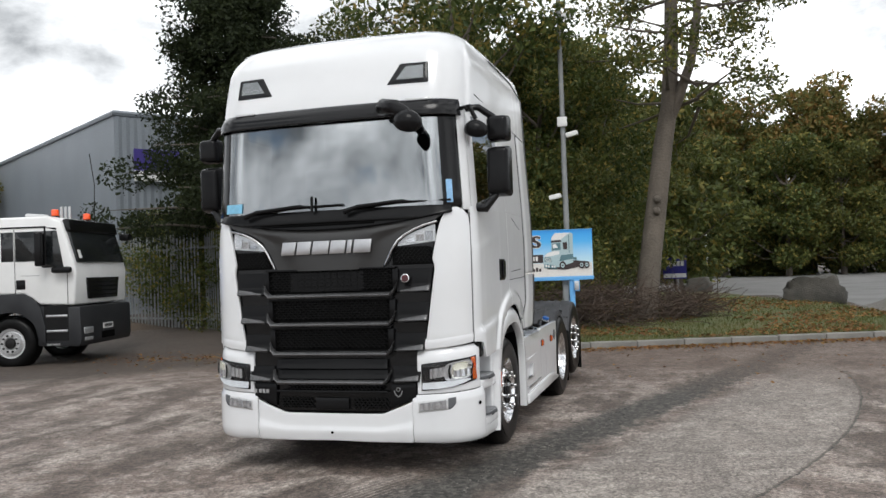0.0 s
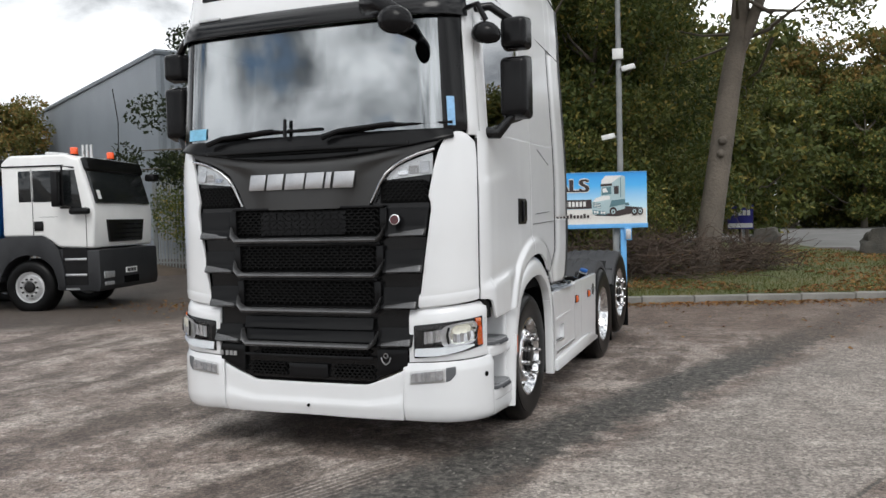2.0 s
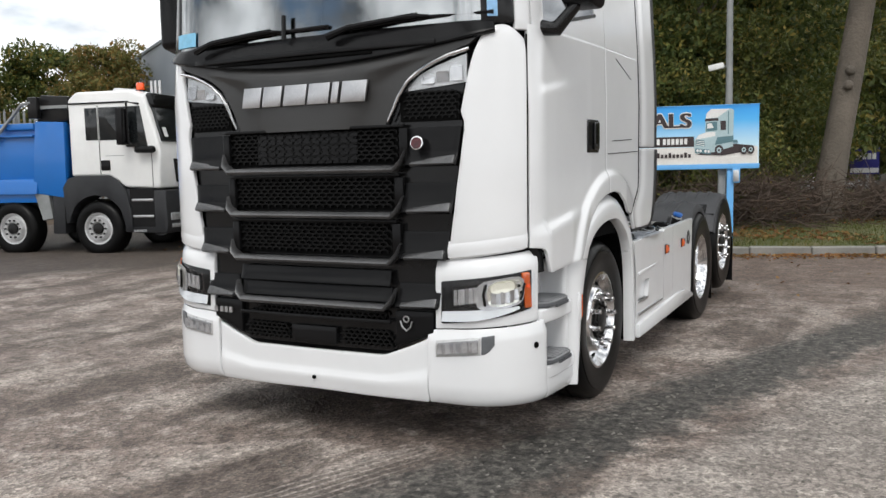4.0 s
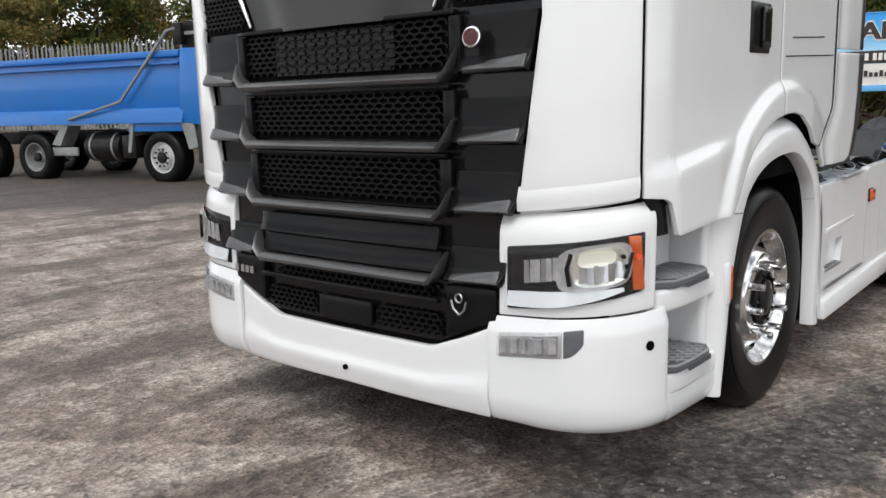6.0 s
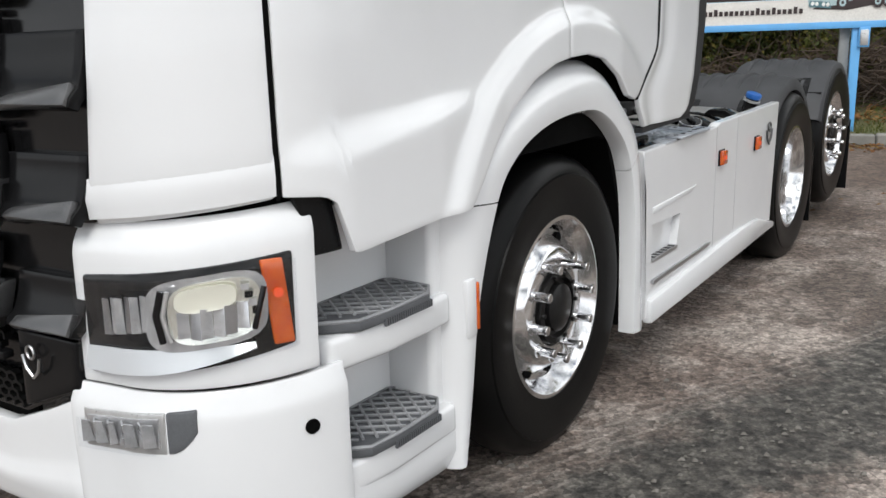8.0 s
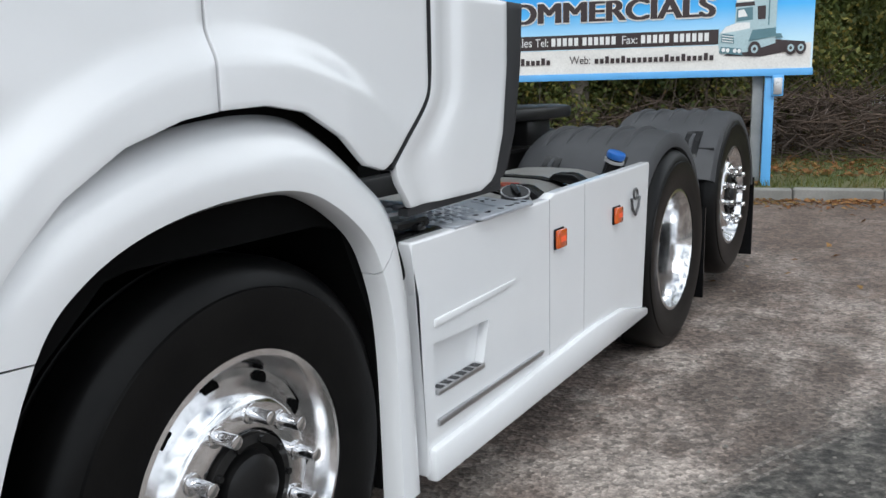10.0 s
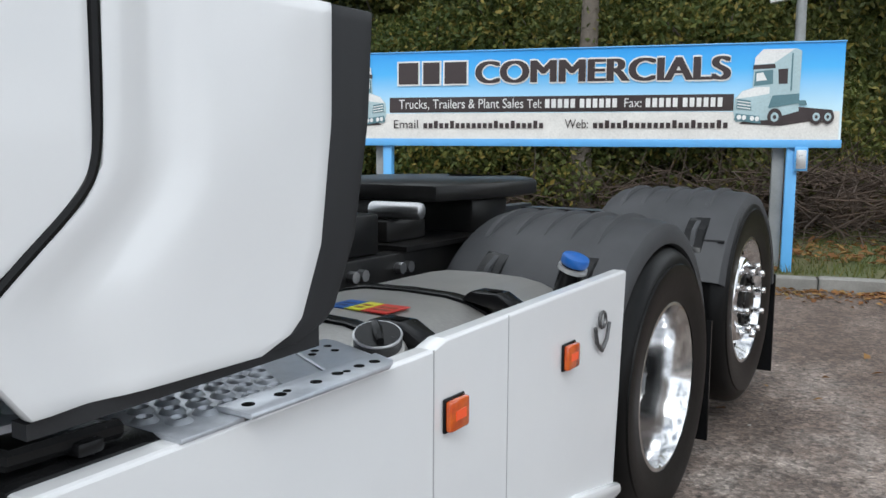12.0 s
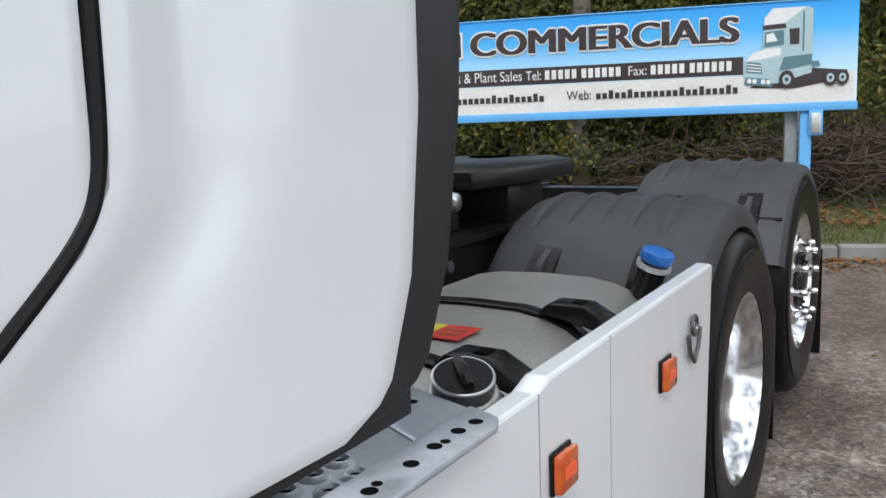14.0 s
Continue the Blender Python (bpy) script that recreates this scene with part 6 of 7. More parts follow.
            # disc for the shade inside the collar
            part("hole_shade", cyl((hx, hy, 1.0208), (0, 0, 1), 0.0102, 0.004, 12), VOID, truck)
    part("battery_tray", bx(sg * 0.92, sg * 1.2, 2.02, 2.30, 0.84, 0.96), SATIN, truck, bevel=0.02)
    part("tray_rail", tube([(sg * 1.0, 1.95, 1.02), (sg * 1.18, 2.04, 0.985), (sg * 1.17, 2.2, 0.98)], 0.014, 8), SATIN, truck)


def rev_z(c, r):
    """A punched hole: raised collar round a dark well."""
    bm = bmesh.new()
    prof = [(r * 1.5, 0.0), (r * 1.15, 0.006), (r * 0.85, 0.008), (r * 0.7, 0.003), (r * 0.66, -0.002)]
    rows = [[bm.verts.new((c[0] + q * math.cos(t), c[1] + q * math.sin(t), c[2] + h)) for t in (2 * math.pi * k / 14 for k in range(14))] for q, h in prof]
    for a, b in zip(rows, rows[1:]):
        for k in range(14):
            bm.faces.new((a[k], a[(k + 1) % 14], b[(k + 1) % 14], b[k]))
    bmesh.ops.recalc_face_normals(bm, faces=bm.faces[:])
    return bm


both(skirt)


# the eight-wheel tipper lorry; built along its own x (forwards) and y (to its far side), wheels' near faces at y = 0
def tipper():
    t = thing("tipper_lorry", "white four-axle tipper lorry with a blue tipping body", "truck", (-10.35, 7.3, -0.06), rz=14)
    W = 2.4
    # cab
    side = [(-0.52, 1.5), (0.3, 1.5), (0.62, 1.28), (1.33, 1.25), (1.37, 1.95), (1.31, 2.2), (1.09, 2.95), (0.8, 3.06), (-0.34, 3.06), (-0.52, 2.92)]
    cab = part("cab", prism(side, "y", 0.0, W), WHITE2, t, "white short cab", bevel=0.07, seg=4)
    part("roof_line", bx(-0.48, 0.78, -0.016, 0.004, 2.83, 2.86), SATIN, cab)
    part("side_window", prism([(0.14, 2.16), (0.60, 2.16), (0.70, 2.02), (1.13, 2.02), (1.0, 2.76), (0.14, 2.76)], "y", -0.012, 0.02), SGLASS_S, cab, "dark side window", bevel=0.004)
    part("rear_quarter_window", bx(-0.16, 0.10, -0.012, 0.02, 2.16, 2.76), SGLASS_S, cab, bevel=0.02)
    part("door_line", tube([(0.12, -0.004, 2.8), (0.12, -0.004, 1.52)], 0.006, 5), VOID, cab)
    part("door_line", tube([(1.2, -0.004, 2.05), (1.2, -0.004, 1.28)], 0.006, 5), VOID, cab)
    part("swage_line", tube([(0.25, -0.002, 1.87), (0.62, -0.002, 1.87)], 0.005, 5), STEEL, cab)
    part("door_handle", bx(0.14, 0.33, -0.02, 0.01, 1.60, 1.79), SATIN, cab, bevel=0.02)
    m = Matrix.Translation((1.245, W / 2, 2.52)) @ Matrix.Rotation(radians(-16.5), 4, "Y")
    part("windscreen", bx(-0.05, 0.02, -1.08, 1.08, -0.42, 0.30, None, m), SGLASS_S, cab, "dark windscreen", bevel=0.02)
    part("sun_visor", bx(-0.06, 0.07, -1.12, 1.12, 0.22, 0.50, None, m), BLACK, cab, bevel=0.05, seg=3)
    part("paper_notice", bx(0.02, 0.024, -1.0, -0.88, -0.34, -0.16, None, m), PRINTW, cab)
    part("grille", prism([(0.55, 1.36), (1.85, 1.36), (1.95, 1.80), (0.45, 1.80)], "x", 1.34, 1.395), BLACK, cab, "black front grille", bevel=0.01)
    for k in range(4):
        part("grille_slat", bx(1.38, 1.395, 0.56, 1.84, 1.42 + 0.09 * k, 1.445 + 0.09 * k), SATIN, cab)
    # bumper and steps
    bp = part("front_bumper", prism([(0.55, 0.45), (1.42, 0.42), (1.46, 0.55), (1.44, 1.22), (0.6, 1.25)], "y", 0.0, W), TRIM, t, "dark grey bumper", bevel=0.04)
    part("headlamp", bx(1.40, 1.475, 0.12, 0.52, 0.66, 0.80), LENSY, bp, bevel=0.02)
    part("fog_lamp", bx(1.40, 1.47, 0.14, 0.5, 0.52, 0.6), LENSY, bp, bevel=0.015)
    part("number_plate", bx(1.44, 1.47, 0.98, 1.42, 0.72, 0.83), WHITE2, bp, "plate with dark bars")
    for k in range(6):
        part("plate_bar", bx(1.468, 1.473, 1.02 + 0.062 * k, 1.065 + 0.062 * k, 0.74, 0.81), VOID, bp)
    # bumper slot as a black block, its shade in the colour
    part("grille_slot", bx(1.44, 1.468, 0.9, 1.5, 0.52, 0.66), VOID, bp)
    for z in (0.72, 1.02):
        part("step", bx(0.74, 1.18, -0.012, 0.1, z, z + 0.05), ALU, t, bevel=0.01)
    part("step_backing", bx(0.70, 1.20, -0.004, 0.1, 0.55, 1.26), SATIN, t)
    part("foot_step", bx(0.74, 1.02, 0.0, 0.2, 0.46, 0.50), ALU, t)
    # mirrors, beacons, roof gear
    part("mirror_arm", tube([(0.98, 0.0, 2.8), (0.86, -0.2, 2.82), (0.86, -0.2, 2.1), (1.0, 0, 2.02)], 0.02, 8), SATIN, t)
    part("mirror", bx(0.70, 0.84, -0.34, -0.12, 2.05, 2.72), SATIN, t, "black door mirror", bevel=0.03)
    part("wide_mirror", bx(0.95, 1.35, -0.2, -0.06, 1.90, 2.03), SATIN, t, bevel=0.05)
    part("front_mirror", bx(1.2, 1.42, W + 0.02, W + 0.3, 2.62, 2.78), SATIN, t, bevel=0.04)
    for y in (0.5, 1.9):
        bc = part("beacon", cyl((0.72, y, 3.15), (0, 0, 1), 0.075, 0.16, 18), ORANGE, t, "orange flashing beacon", bevel=0.02)
        part("beacon_base", cyl((0.72, y, 3.065), (0, 0, 1), 0.085, 0.06, 18), SATIN, bc)
    part("air_horn", tube([(-0.1, 0.9, 3.13), (0.35, 0.9, 3.13)], [0.07, 0.03], 10), SILVER, t)
    for k in range(3):
        part("stack", cyl((0.45 + 0.09 * k, 1.3, 3.2), (0, 0, 1), 0.03, 0.3, 10), SILVER, t)
    part("aerial", tube([(0.8, 2.1, 3.0), (0.82, 2.1, 3.9), (0.72, 2.1, 4.6)], 0.01, 5), SATIN, t)

    # wheel arches
    ring = [(0.60 * math.cos(a), 0.55 + 0.60 * math.sin(a)) for a in np.linspace(radians(0), radians(172), 18)]
    part("wheel_arch", prism([(-0.66, 0.62), (-0.70, 1.30), (-0.58, 1.46), (-0.4, 1.51), (0.26, 1.51), (0.47, 1.43), (0.64, 1.22), (0.73, 0.85), (0.74, 0.5)] + ring, "y", -0.03, 0.45), TRIM, t, "dark grey wheel arch", bevel=0.02)
    part("arch_rear", prism([(-1.0, 0.42), (-0.72, 0.42), (-0.70, 1.28), (-0.95, 1.2)], "y", 0.0, 0.4), TRIM, t, bevel=0.02)

    def wheel8(cx, y, rear):
        wh = new("wheel")
        wh.parent = t
        wh["label"] = "black tyre on a pale steel wheel"
        c = (cx, y, 0.52)
        def rv(prof, mat, nm, lab=""):
            bm = bmesh.new()
            rows = [[bm.verts.new((c[0] + r * math.cos(a), c[1] + d, c[2] + r * math.sin(a))) for a in (2 * math.pi * k / 40 for k in range(40))] for r, d in prof]
            for a, b in zip(rows, rows[1:]):
                for k in range(40):
                    bm.faces.new((a[k], a[(k + 1) % 40], b[(k + 1) % 40], b[k]))
            bmesh.ops.recalc_face_normals(bm, faces=bm.faces[:])
            return part(nm, bm, mat, wh, lab)
        rv([(0.28, 0.05), (0.30, 0.0), (0.42, -0.03), (0.49, 0.0), (0.52, 0.05), (0.52, 0.3), (0.28, 0.33)], RUBBER, "tyre")
        if rear:
            rim = rv([(0.30, -0.005), (0.28, 0.0), (0.26, 0.12), (0.24, 0.17), (0.12, 0.17), (0.12, 0.10), (0.0, 0.08)], STEEL, "rim", "grey dished rim")
        else:
            rim = rv([(0.30, -0.005), (0.28, 0.0), (0.25, 0.05), (0.22, 0.04), (0.19, -0.02), (0.13, -0.02), (0.12, 0.0), (0.10, 0.01), (0.0, 0.01)], SILVER, "rim", "silver trimmed rim")
            for k in range(10):
                bm = bmesh.new()
                a = 2 * math.pi * k / 10
                cyl((c[0] + 0.165 * math.cos(a), c[1] - 0.03, c[2] + 0.165 * math.sin(a)), (0, 1, 0), 0.02, 0.03, 8, bm)
                part("nut", bm, CHASSIS, wh)
        part("hub", cyl((c[0], c[1] + (0.06 if rear else -0.01), c[2]), (0, 1, 0), 0.10, 0.06, 20), CHASSIS, wh, bevel=0.01)

    for cx, rear in ((0.0, False), (-1.88, False), (-5.4, True), (-6.95, True)):
        wheel8(cx, 0.0, rear)
        wheel8(cx, W - 0.33, rear)
    for y in (0.75, 1.65):
        part("frame_rail", bx(-7.8, 0.9, y - 0.05, y + 0.05, 0.75, 1.02), CHASSIS, t)
    part("side_tank", cyl((-3.55, 0.35, 0.72), (1, 0, 0), 0.3, 0.95, 24), CHASSIS, t, "dark fuel tank", bevel=0.03)
    for x in (-3.85, -3.25):
        part("tank_strap", cyl((x, 0.35, 0.72), (1, 0, 0), 0.31, 0.05, 24), STEEL, t)
    part("side_guard", bx(-5.0, -4.2, 0.05, 0.1, 0.55, 0.72), STEEL, t, bevel=0.01)
    part("battery_box", bx(-2.95, -2.6, 0.05, 0.5, 0.5, 0.95), CHASSIS, t, bevel=0.02)
    part("mud_flap", prism([(-1.35, 1.18), (-1.05, 1.18), (-0.98, 0.72), (-1.2, 0.68)], "y", 0.0, 0.35), STEEL, t, "pale mudguard end")
    part("mud_flap", prism([(-2.65, 1.18), (-2.55, 1.18), (-2.68, 0.62), (-2.76, 0.62)], "y", 0.0, 0.35), STEEL, t, "pale mudguard end")
    part("mud_flap", prism([(-4.55, 1.15), (-4.35, 1.15), (-4.62, 0.75), (-4.85, 0.78)], "y", 0.0, 0.35), STEEL, t, "pale mudguard end")
    # body
    body = part("tipping_body", prism([(-8.0, 1.38), (-0.72, 1.38), (-0.68, 2.5), (-8.1, 2.5)], "y", 0.06, W - 0.06), BLUE, t, "blue steel tipping body", bevel=0.02)
    part("top_rail", bx(-8.1, -1.27, -0.02, 0.08, 2.40, 2.52), BLUE, body, bevel=0.015)
    part("edge_rail", bx(-8.05, -1.30, -0.03, 0.06, 2.27, 2.30), BLUE, body)
    part("bottom_rail", prism([(-0.06, 1.18), (0.10, 1.18), (0.10, 1.48), (0.0, 1.46)], "x", -8.0, -1.27), BLUE, body, bevel=0.01)
    part("front_post", prism([(-1.37, 1.2), (-0.64, 1.1), (-0.62, 2.52), (-1.24, 2.55)], "y", -0.01, 0.12), BLUE, body, bevel=0.015)
    part("underside_skirt", prism([(-2.75, 1.02), (-1.3, 1.02), (-1.2, 1.2), (-2.65, 1.2)], "y", 0.02, 0.3), BLUE, body, bevel=0.01)
    part("head_board", prism([(-1.30, 2.5), (-0.60, 2.55), (-0.58, 3.0), (-1.17, 3.05)], "y", 0.1, W - 0.1), CHASSIS, body, "dark folded sheet cover", bevel=0.02)
    part("cover_edge", bx(-1.24, -0.56, 0.05, 0.12, 2.78, 2.84), STEEL, body)
    part("sheet_arm", tube([(-1.27, -0.04, 2.9), (-1.47, -0.06, 2.86), (-2.75, -0.09, 1.6), (-4.2, -0.09, 1.28)], 0.03, 8), STEEL, t, "grey sheeting arm")
    part("arm_pivot", bx(-1.34, -1.14, -0.06, 0.06, 2.6, 3.0), CHASSIS, t, bevel=0.02)


SGLASS_S = worn("smoked_window", (0.012, 0.014, 0.015), (0.02, 0.022, 0.023), 0.06, 2, 40, 0.0)
LENSY = worn("clear_lamp_unit", (0.55, 0.56, 0.57), (0.4, 0.41, 0.42), 0.15, 20, 60, 0.0, metal=0.5)
tipper()


# roadside hoarding: local x along the board (0 at its free end), y out towards the yard is negative
INK = flat_mat("dark_brown_ink", (0.035, 0.022, 0.022))
PALE = flat_mat("cream_print", (0.76, 0.74, 0.70))
PRINTG = flat_mat("teal_grey_print", (0.10, 0.20, 0.23))
PRINTL = flat_mat("pale_teal_print", (0.42, 0.55, 0.58))


def grad_mat():
    m = Mat("sky_blue_print", (0.2, 0.5, 0.8), 0.35)
    sp = m.add("ShaderNodeSeparateXYZ")
    m.link(m.co, sp.inputs[0])
    mr = m.add("ShaderNodeMapRange")
    mr.inputs[1].default_value, mr.inputs[2].default_value = 1.42, 2.35
    m.link(sp.outputs["Z"], mr.inputs[0])
    c = m.ramped(mr.outputs[0], [(0.0, (0.70, 0.78, 0.80)), (0.35, (0.50, 0.72, 0.84)), (0.75, (0.08, 0.42, 0.82)), (1.0, (0.03, 0.30, 0.75))])
    m.color(m.mix(0.2, c, m.ramped(m.noise(1.5, 4), [(0.3, (0.75,) * 3), (0.7, (1, 1, 1))]), "MULTIPLY"))
    return m.m


def text(body, x, z, h, width, mat, parent, name="lettering", bold=0.0):
    """Raised lettering, fitted to a height and a width, in the board's plane."""
    cu = bpy.data.curves.new(name, "FONT")
    cu.body, cu.size, cu.extrude, cu.offset = body, 1.0, 0.0, bold
    ob = bpy.data.objects.new(name, cu)
    scene.collection.objects.link(ob)
    dg = bpy.context.evaluated_depsgraph_get()
    me = bpy.data.meshes.new_from_object(ob.evaluated_get(dg))
    bpy.data.objects.remove(ob)
    co = np.array([v.co[:] for v in me.vertices])
    lo, hi = co.min(0), co.max(0)
    for v in me.vertices:
        u, w = (v.co.x - lo[0]) / (hi[0] - lo[0]), (v.co.y - lo[1]) / (hi[1] - lo[1])
        v.co = Vector((x + u * width, TEXT_Y[0], z + w * h))
    me.materials.clear()
    me.materials.append(mat)
    o = new(name, me)
    o.parent = parent
    return o


TEXT_Y = [-0.03]


def small_truck(parent, x0, s, mirror=False):
    """A printed lorry, in flat layers."""
    lay = [0]

    def shape(poly, mat):
        lay[0] += 1
        pts = [((x0 + (1 - u if mirror else u) * s), 1.47 + v * s) for u, v in poly]
        y = -0.028 - 0.0006 * lay[0]
        part("printed_lorry", prism(pts, "y", y, y + 0.0004), mat, parent)
    shape([(0.08, 0.12), (0.5, 0.10), (0.98, 0.18), (0.985, 0.26), (0.6, 0.30), (0.3, 0.26)], INK)
    shape([(0.02, 0.24), (0.03, 0.38), (0.10, 0.46), (0.22, 0.50), (0.36, 0.52), (0.66, 0.50), (0.66, 0.25), (0.36, 0.16), (0.05, 0.14)], PRINTL)
    shape([(0.04, 0.38), (0.10, 0.455), (0.22, 0.495), (0.37, 0.51), (0.37, 0.43), (0.2, 0.40)], PRINTW)
    shape([(0.20, 0.50), (0.21, 0.74), (0.29, 0.88), (0.62, 0.885), (0.665, 0.86), (0.66, 0.44), (0.40, 0.42), (0.37, 0.50)], PRINTL)
    shape([(0.21, 0.73), (0.215, 0.80), (0.29, 0.885), (0.60, 0.885), (0.40, 0.74)], PRINTW)
    shape([(0.20, 0.68), (0.20, 0.725), (0.41, 0.735), (0.42, 0.69)], INK)
    shape([(0.215, 0.51), (0.22, 0.66), (0.395, 0.675), (0.40, 0.53)], PRINTG)
    shape([(0.235, 0.56), (0.235, 0.64), (0.30, 0.65), (0.34, 0.57)], PRINTW)
    shape([(0.455, 0.53), (0.445, 0.68), (0.54, 0.685), (0.54, 0.53)], INK)
    shape([(0.57, 0.46), (0.57, 0.84), (0.585, 0.84), (0.585, 0.46)], PRINTG)
    shape([(0.36, 0.28), (0.66, 0.33), (0.66, 0.43), (0.40, 0.41)], PRINTG)
    shape([(0.66, 0.31), (0.66, 0.36), (0.72, 0.36), (0.74, 0.31)], PRINTG)
    shape([(0.05, 0.28), (0.055, 0.38), (0.19, 0.36), (0.20, 0.26)], PRINTG)
    for k in range(3):
        shape([(0.06, 0.29 + 0.03 * k), (0.06, 0.302 + 0.03 * k), (0.19, 0.282 + 0.03 * k), (0.19, 0.27 + 0.03 * k)], PRINTW)
    shape([(0.03, 0.16), (0.05, 0.23), (0.28, 0.20), (0.30, 0.12)], PRINTG)
    for cx in (0.08, 0.13, 0.21, 0.26):
        shape([(cx + 0.022 * math.cos(a), 0.19 - 0.1 * (cx - 0.08) + 0.026 * math.sin(a)) for a in np.linspace(0, 2 * math.pi, 11)[:-1]], PRINTW)
    for cx, r in ((0.43, 0.09), (0.83, 0.08), (0.94, 0.075)):
        shape([(cx + r * math.cos(a) * 0.8, 0.19 + r * math.sin(a)) for a in np.linspace(0, 2 * math.pi, 17)[:-1]], INK)
        shape([(cx + 0.55 * r * math.cos(a) * 0.8, 0.19 + 0.55 * r * math.sin(a)) for a in np.linspace(0, 2 * math.pi, 13)[:-1]], PRINTL)
        shape([(cx + 0.25 * r * math.cos(a) * 0.8, 0.19 + 0.25 * r * math.sin(a)) for a in np.linspace(0, 2 * math.pi, 9)[:-1]], INK)


def hoarding():
    b = thing("hoarding", "long blue advertising board on pale blue steel posts", "sign", (0.93, 10.44, 0), rz=16)
    L0 = 5.55
    part("board", bx(-L0, 0, -0.02, 0.02, 1.37, 2.35), grad_mat(), b, "board with a printed blue sky")
    for z0, z1 in ((1.352, 1.43), (2.346, 2.36)):
        part("frame", bx(-L0 - 0.01, 0.01, -0.032, 0.04, z0, z1), SIGNBLUE, b, bevel=0.004)
    part("cream_band", bx(-L0 + 0.12, -0.02, -0.0235, -0.018, 1.43, 1.70), PALE, b)
    part("dark_band", bx(-4.56, -0.98, -0.025, -0.018, 1.71, 1.872), INK, b)
    # heading: the word that can be read, with its pale edge; the firm's initials as plain blocks
    for k, (dx, dz) in enumerate(((-0.024, -0.014), (0.024, -0.014), (-0.024, 0.014), (0.024, 0.014), (0, 0.018), (0, -0.018))):
        TEXT_Y[0] = -0.028 - 0.0003 * k
        text("COMMERCIALS", -3.575 + dx, 2.012 + dz, 0.228, 2.54, PRINTW, b)
    for k, dx in enumerate((-0.018, -0.012, -0.006, 0.0, 0.006, 0.012, 0.018)):
        TEXT_Y[0] = -0.0315 - 0.0003 * k
        text("COMMERCIALS", -3.575 + dx, 2.012, 0.228, 2.54, INK, b)
    TEXT_Y[0] = -0.0325
    for x, w in ((-4.47, 0.26), (-4.19, 0.22), (-3.95, 0.28)):
        part("initial_block", bx(x, x + w, -0.031, -0.02, 1.995, 2.257), PRINTW, b, "plain dark block")
        part("initial_block", bx(x + 0.018, x + w - 0.018, -0.0335, -0.02, 2.012, 2.24), INK, b, "plain dark block")
    text("Trucks, Trailers & Plant Sales", -4.45, 1.735, 0.115, 1.38, PRINTW, b)
    text("Tel:", -3.03, 1.75, 0.09, 0.15, PRINTW, b)
    text("Fax:", -2.03, 1.75, 0.09, 0.17, PRINTW, b)
    for x0, n in ((-2.84, 11), (-1.82, 11)):
        for k in range(n):
            x = x0 + 0.066 * k + (0.03 if k > 4 else 0)
            part("number_bar", bx(x, x + 0.045, -0.0325, -0.022, 1.75, 1.84), PRINTW, b)
    text("Email", -4.51, 1.54, 0.09, 0.28, INK, b)
    text("Web:", -2.63, 1.54, 0.09, 0.24, INK, b)
    for x0, n in ((-4.17, 22), (-2.34, 22)):
        for k in range(n):
            x = x0 + 0.0605 * k
            h = 0.055 + (0.025 if k in (2, 5, 13, 16, 20) else 0)
            part("address_bar", bx(x, x + 0.042, -0.0325, -0.022, 1.54, 1.54 + h), INK, b)
    small_truck(b, -1.0, 0.93)
    small_truck(b, -5.48, 0.9, True)
    for x in (-0.42, -4.6):
        part("post", bx(x - 0.05, x + 0.05, 0.0, 0.10, 0.0, 1.38), SIGNBLUE, b, "pale blue steel post", bevel=0.006)
        part("rear_strut", bx(x - 0.17, x - 0.06, 0.10, 0.22, 0.0, 1.5), STEEL, b, bevel=0.006)
    bxp = part("junction_box", bx(-0.40, -0.28, -0.045, 0.0, 1.13, 1.36), SIGNBLUE, b, bevel=0.004)
    part("box_plate", bx(-0.385, -0.295, -0.06, -0.04, 1.15, 1.33), SILVER, bxp, bevel=0.008)


hoarding()


# pole with cameras behind the board
def camera_pole():
    x, y = 0.02, 13.2
    p = thing("camera_pole", "tall slim grey pole carrying white security cameras", "pole", (x, y, gz(x, y)))
    part("shaft", tube([(0, 0, 0), (0, 0, 4), (0, 0, 9.0)], [0.075, 0.06, 0.05], 14), STEEL, p, "slim grey steel shaft")
    part("equipment_box", bx(-0.11, 0.11, -0.12, -0.03, 4.75, 4.97), PRINTW, p, "white equipment box", bevel=0.01)
    for z, sx, tilt in ((4.55, 1, -12), (3.12, -1, 10), (7.3, 1, 0)):
        m = Matrix.Translation((sx * 0.22, -0.1, z)) @ Matrix.Rotation(radians(tilt * sx), 4, "Y")
        c = part("camera_housing", bx(-0.14, 0.14, -0.06, 0.06, -0.05, 0.06, None, m), PRINTW, p, "white camera housing", bevel=0.02)
        part("bracket", tube([(0, 0, z), (sx * 0.1, -0.06, z + 0.02), (sx * 0.2, -0.1, z)], 0.02, 8), STEEL, c)


camera_pole()


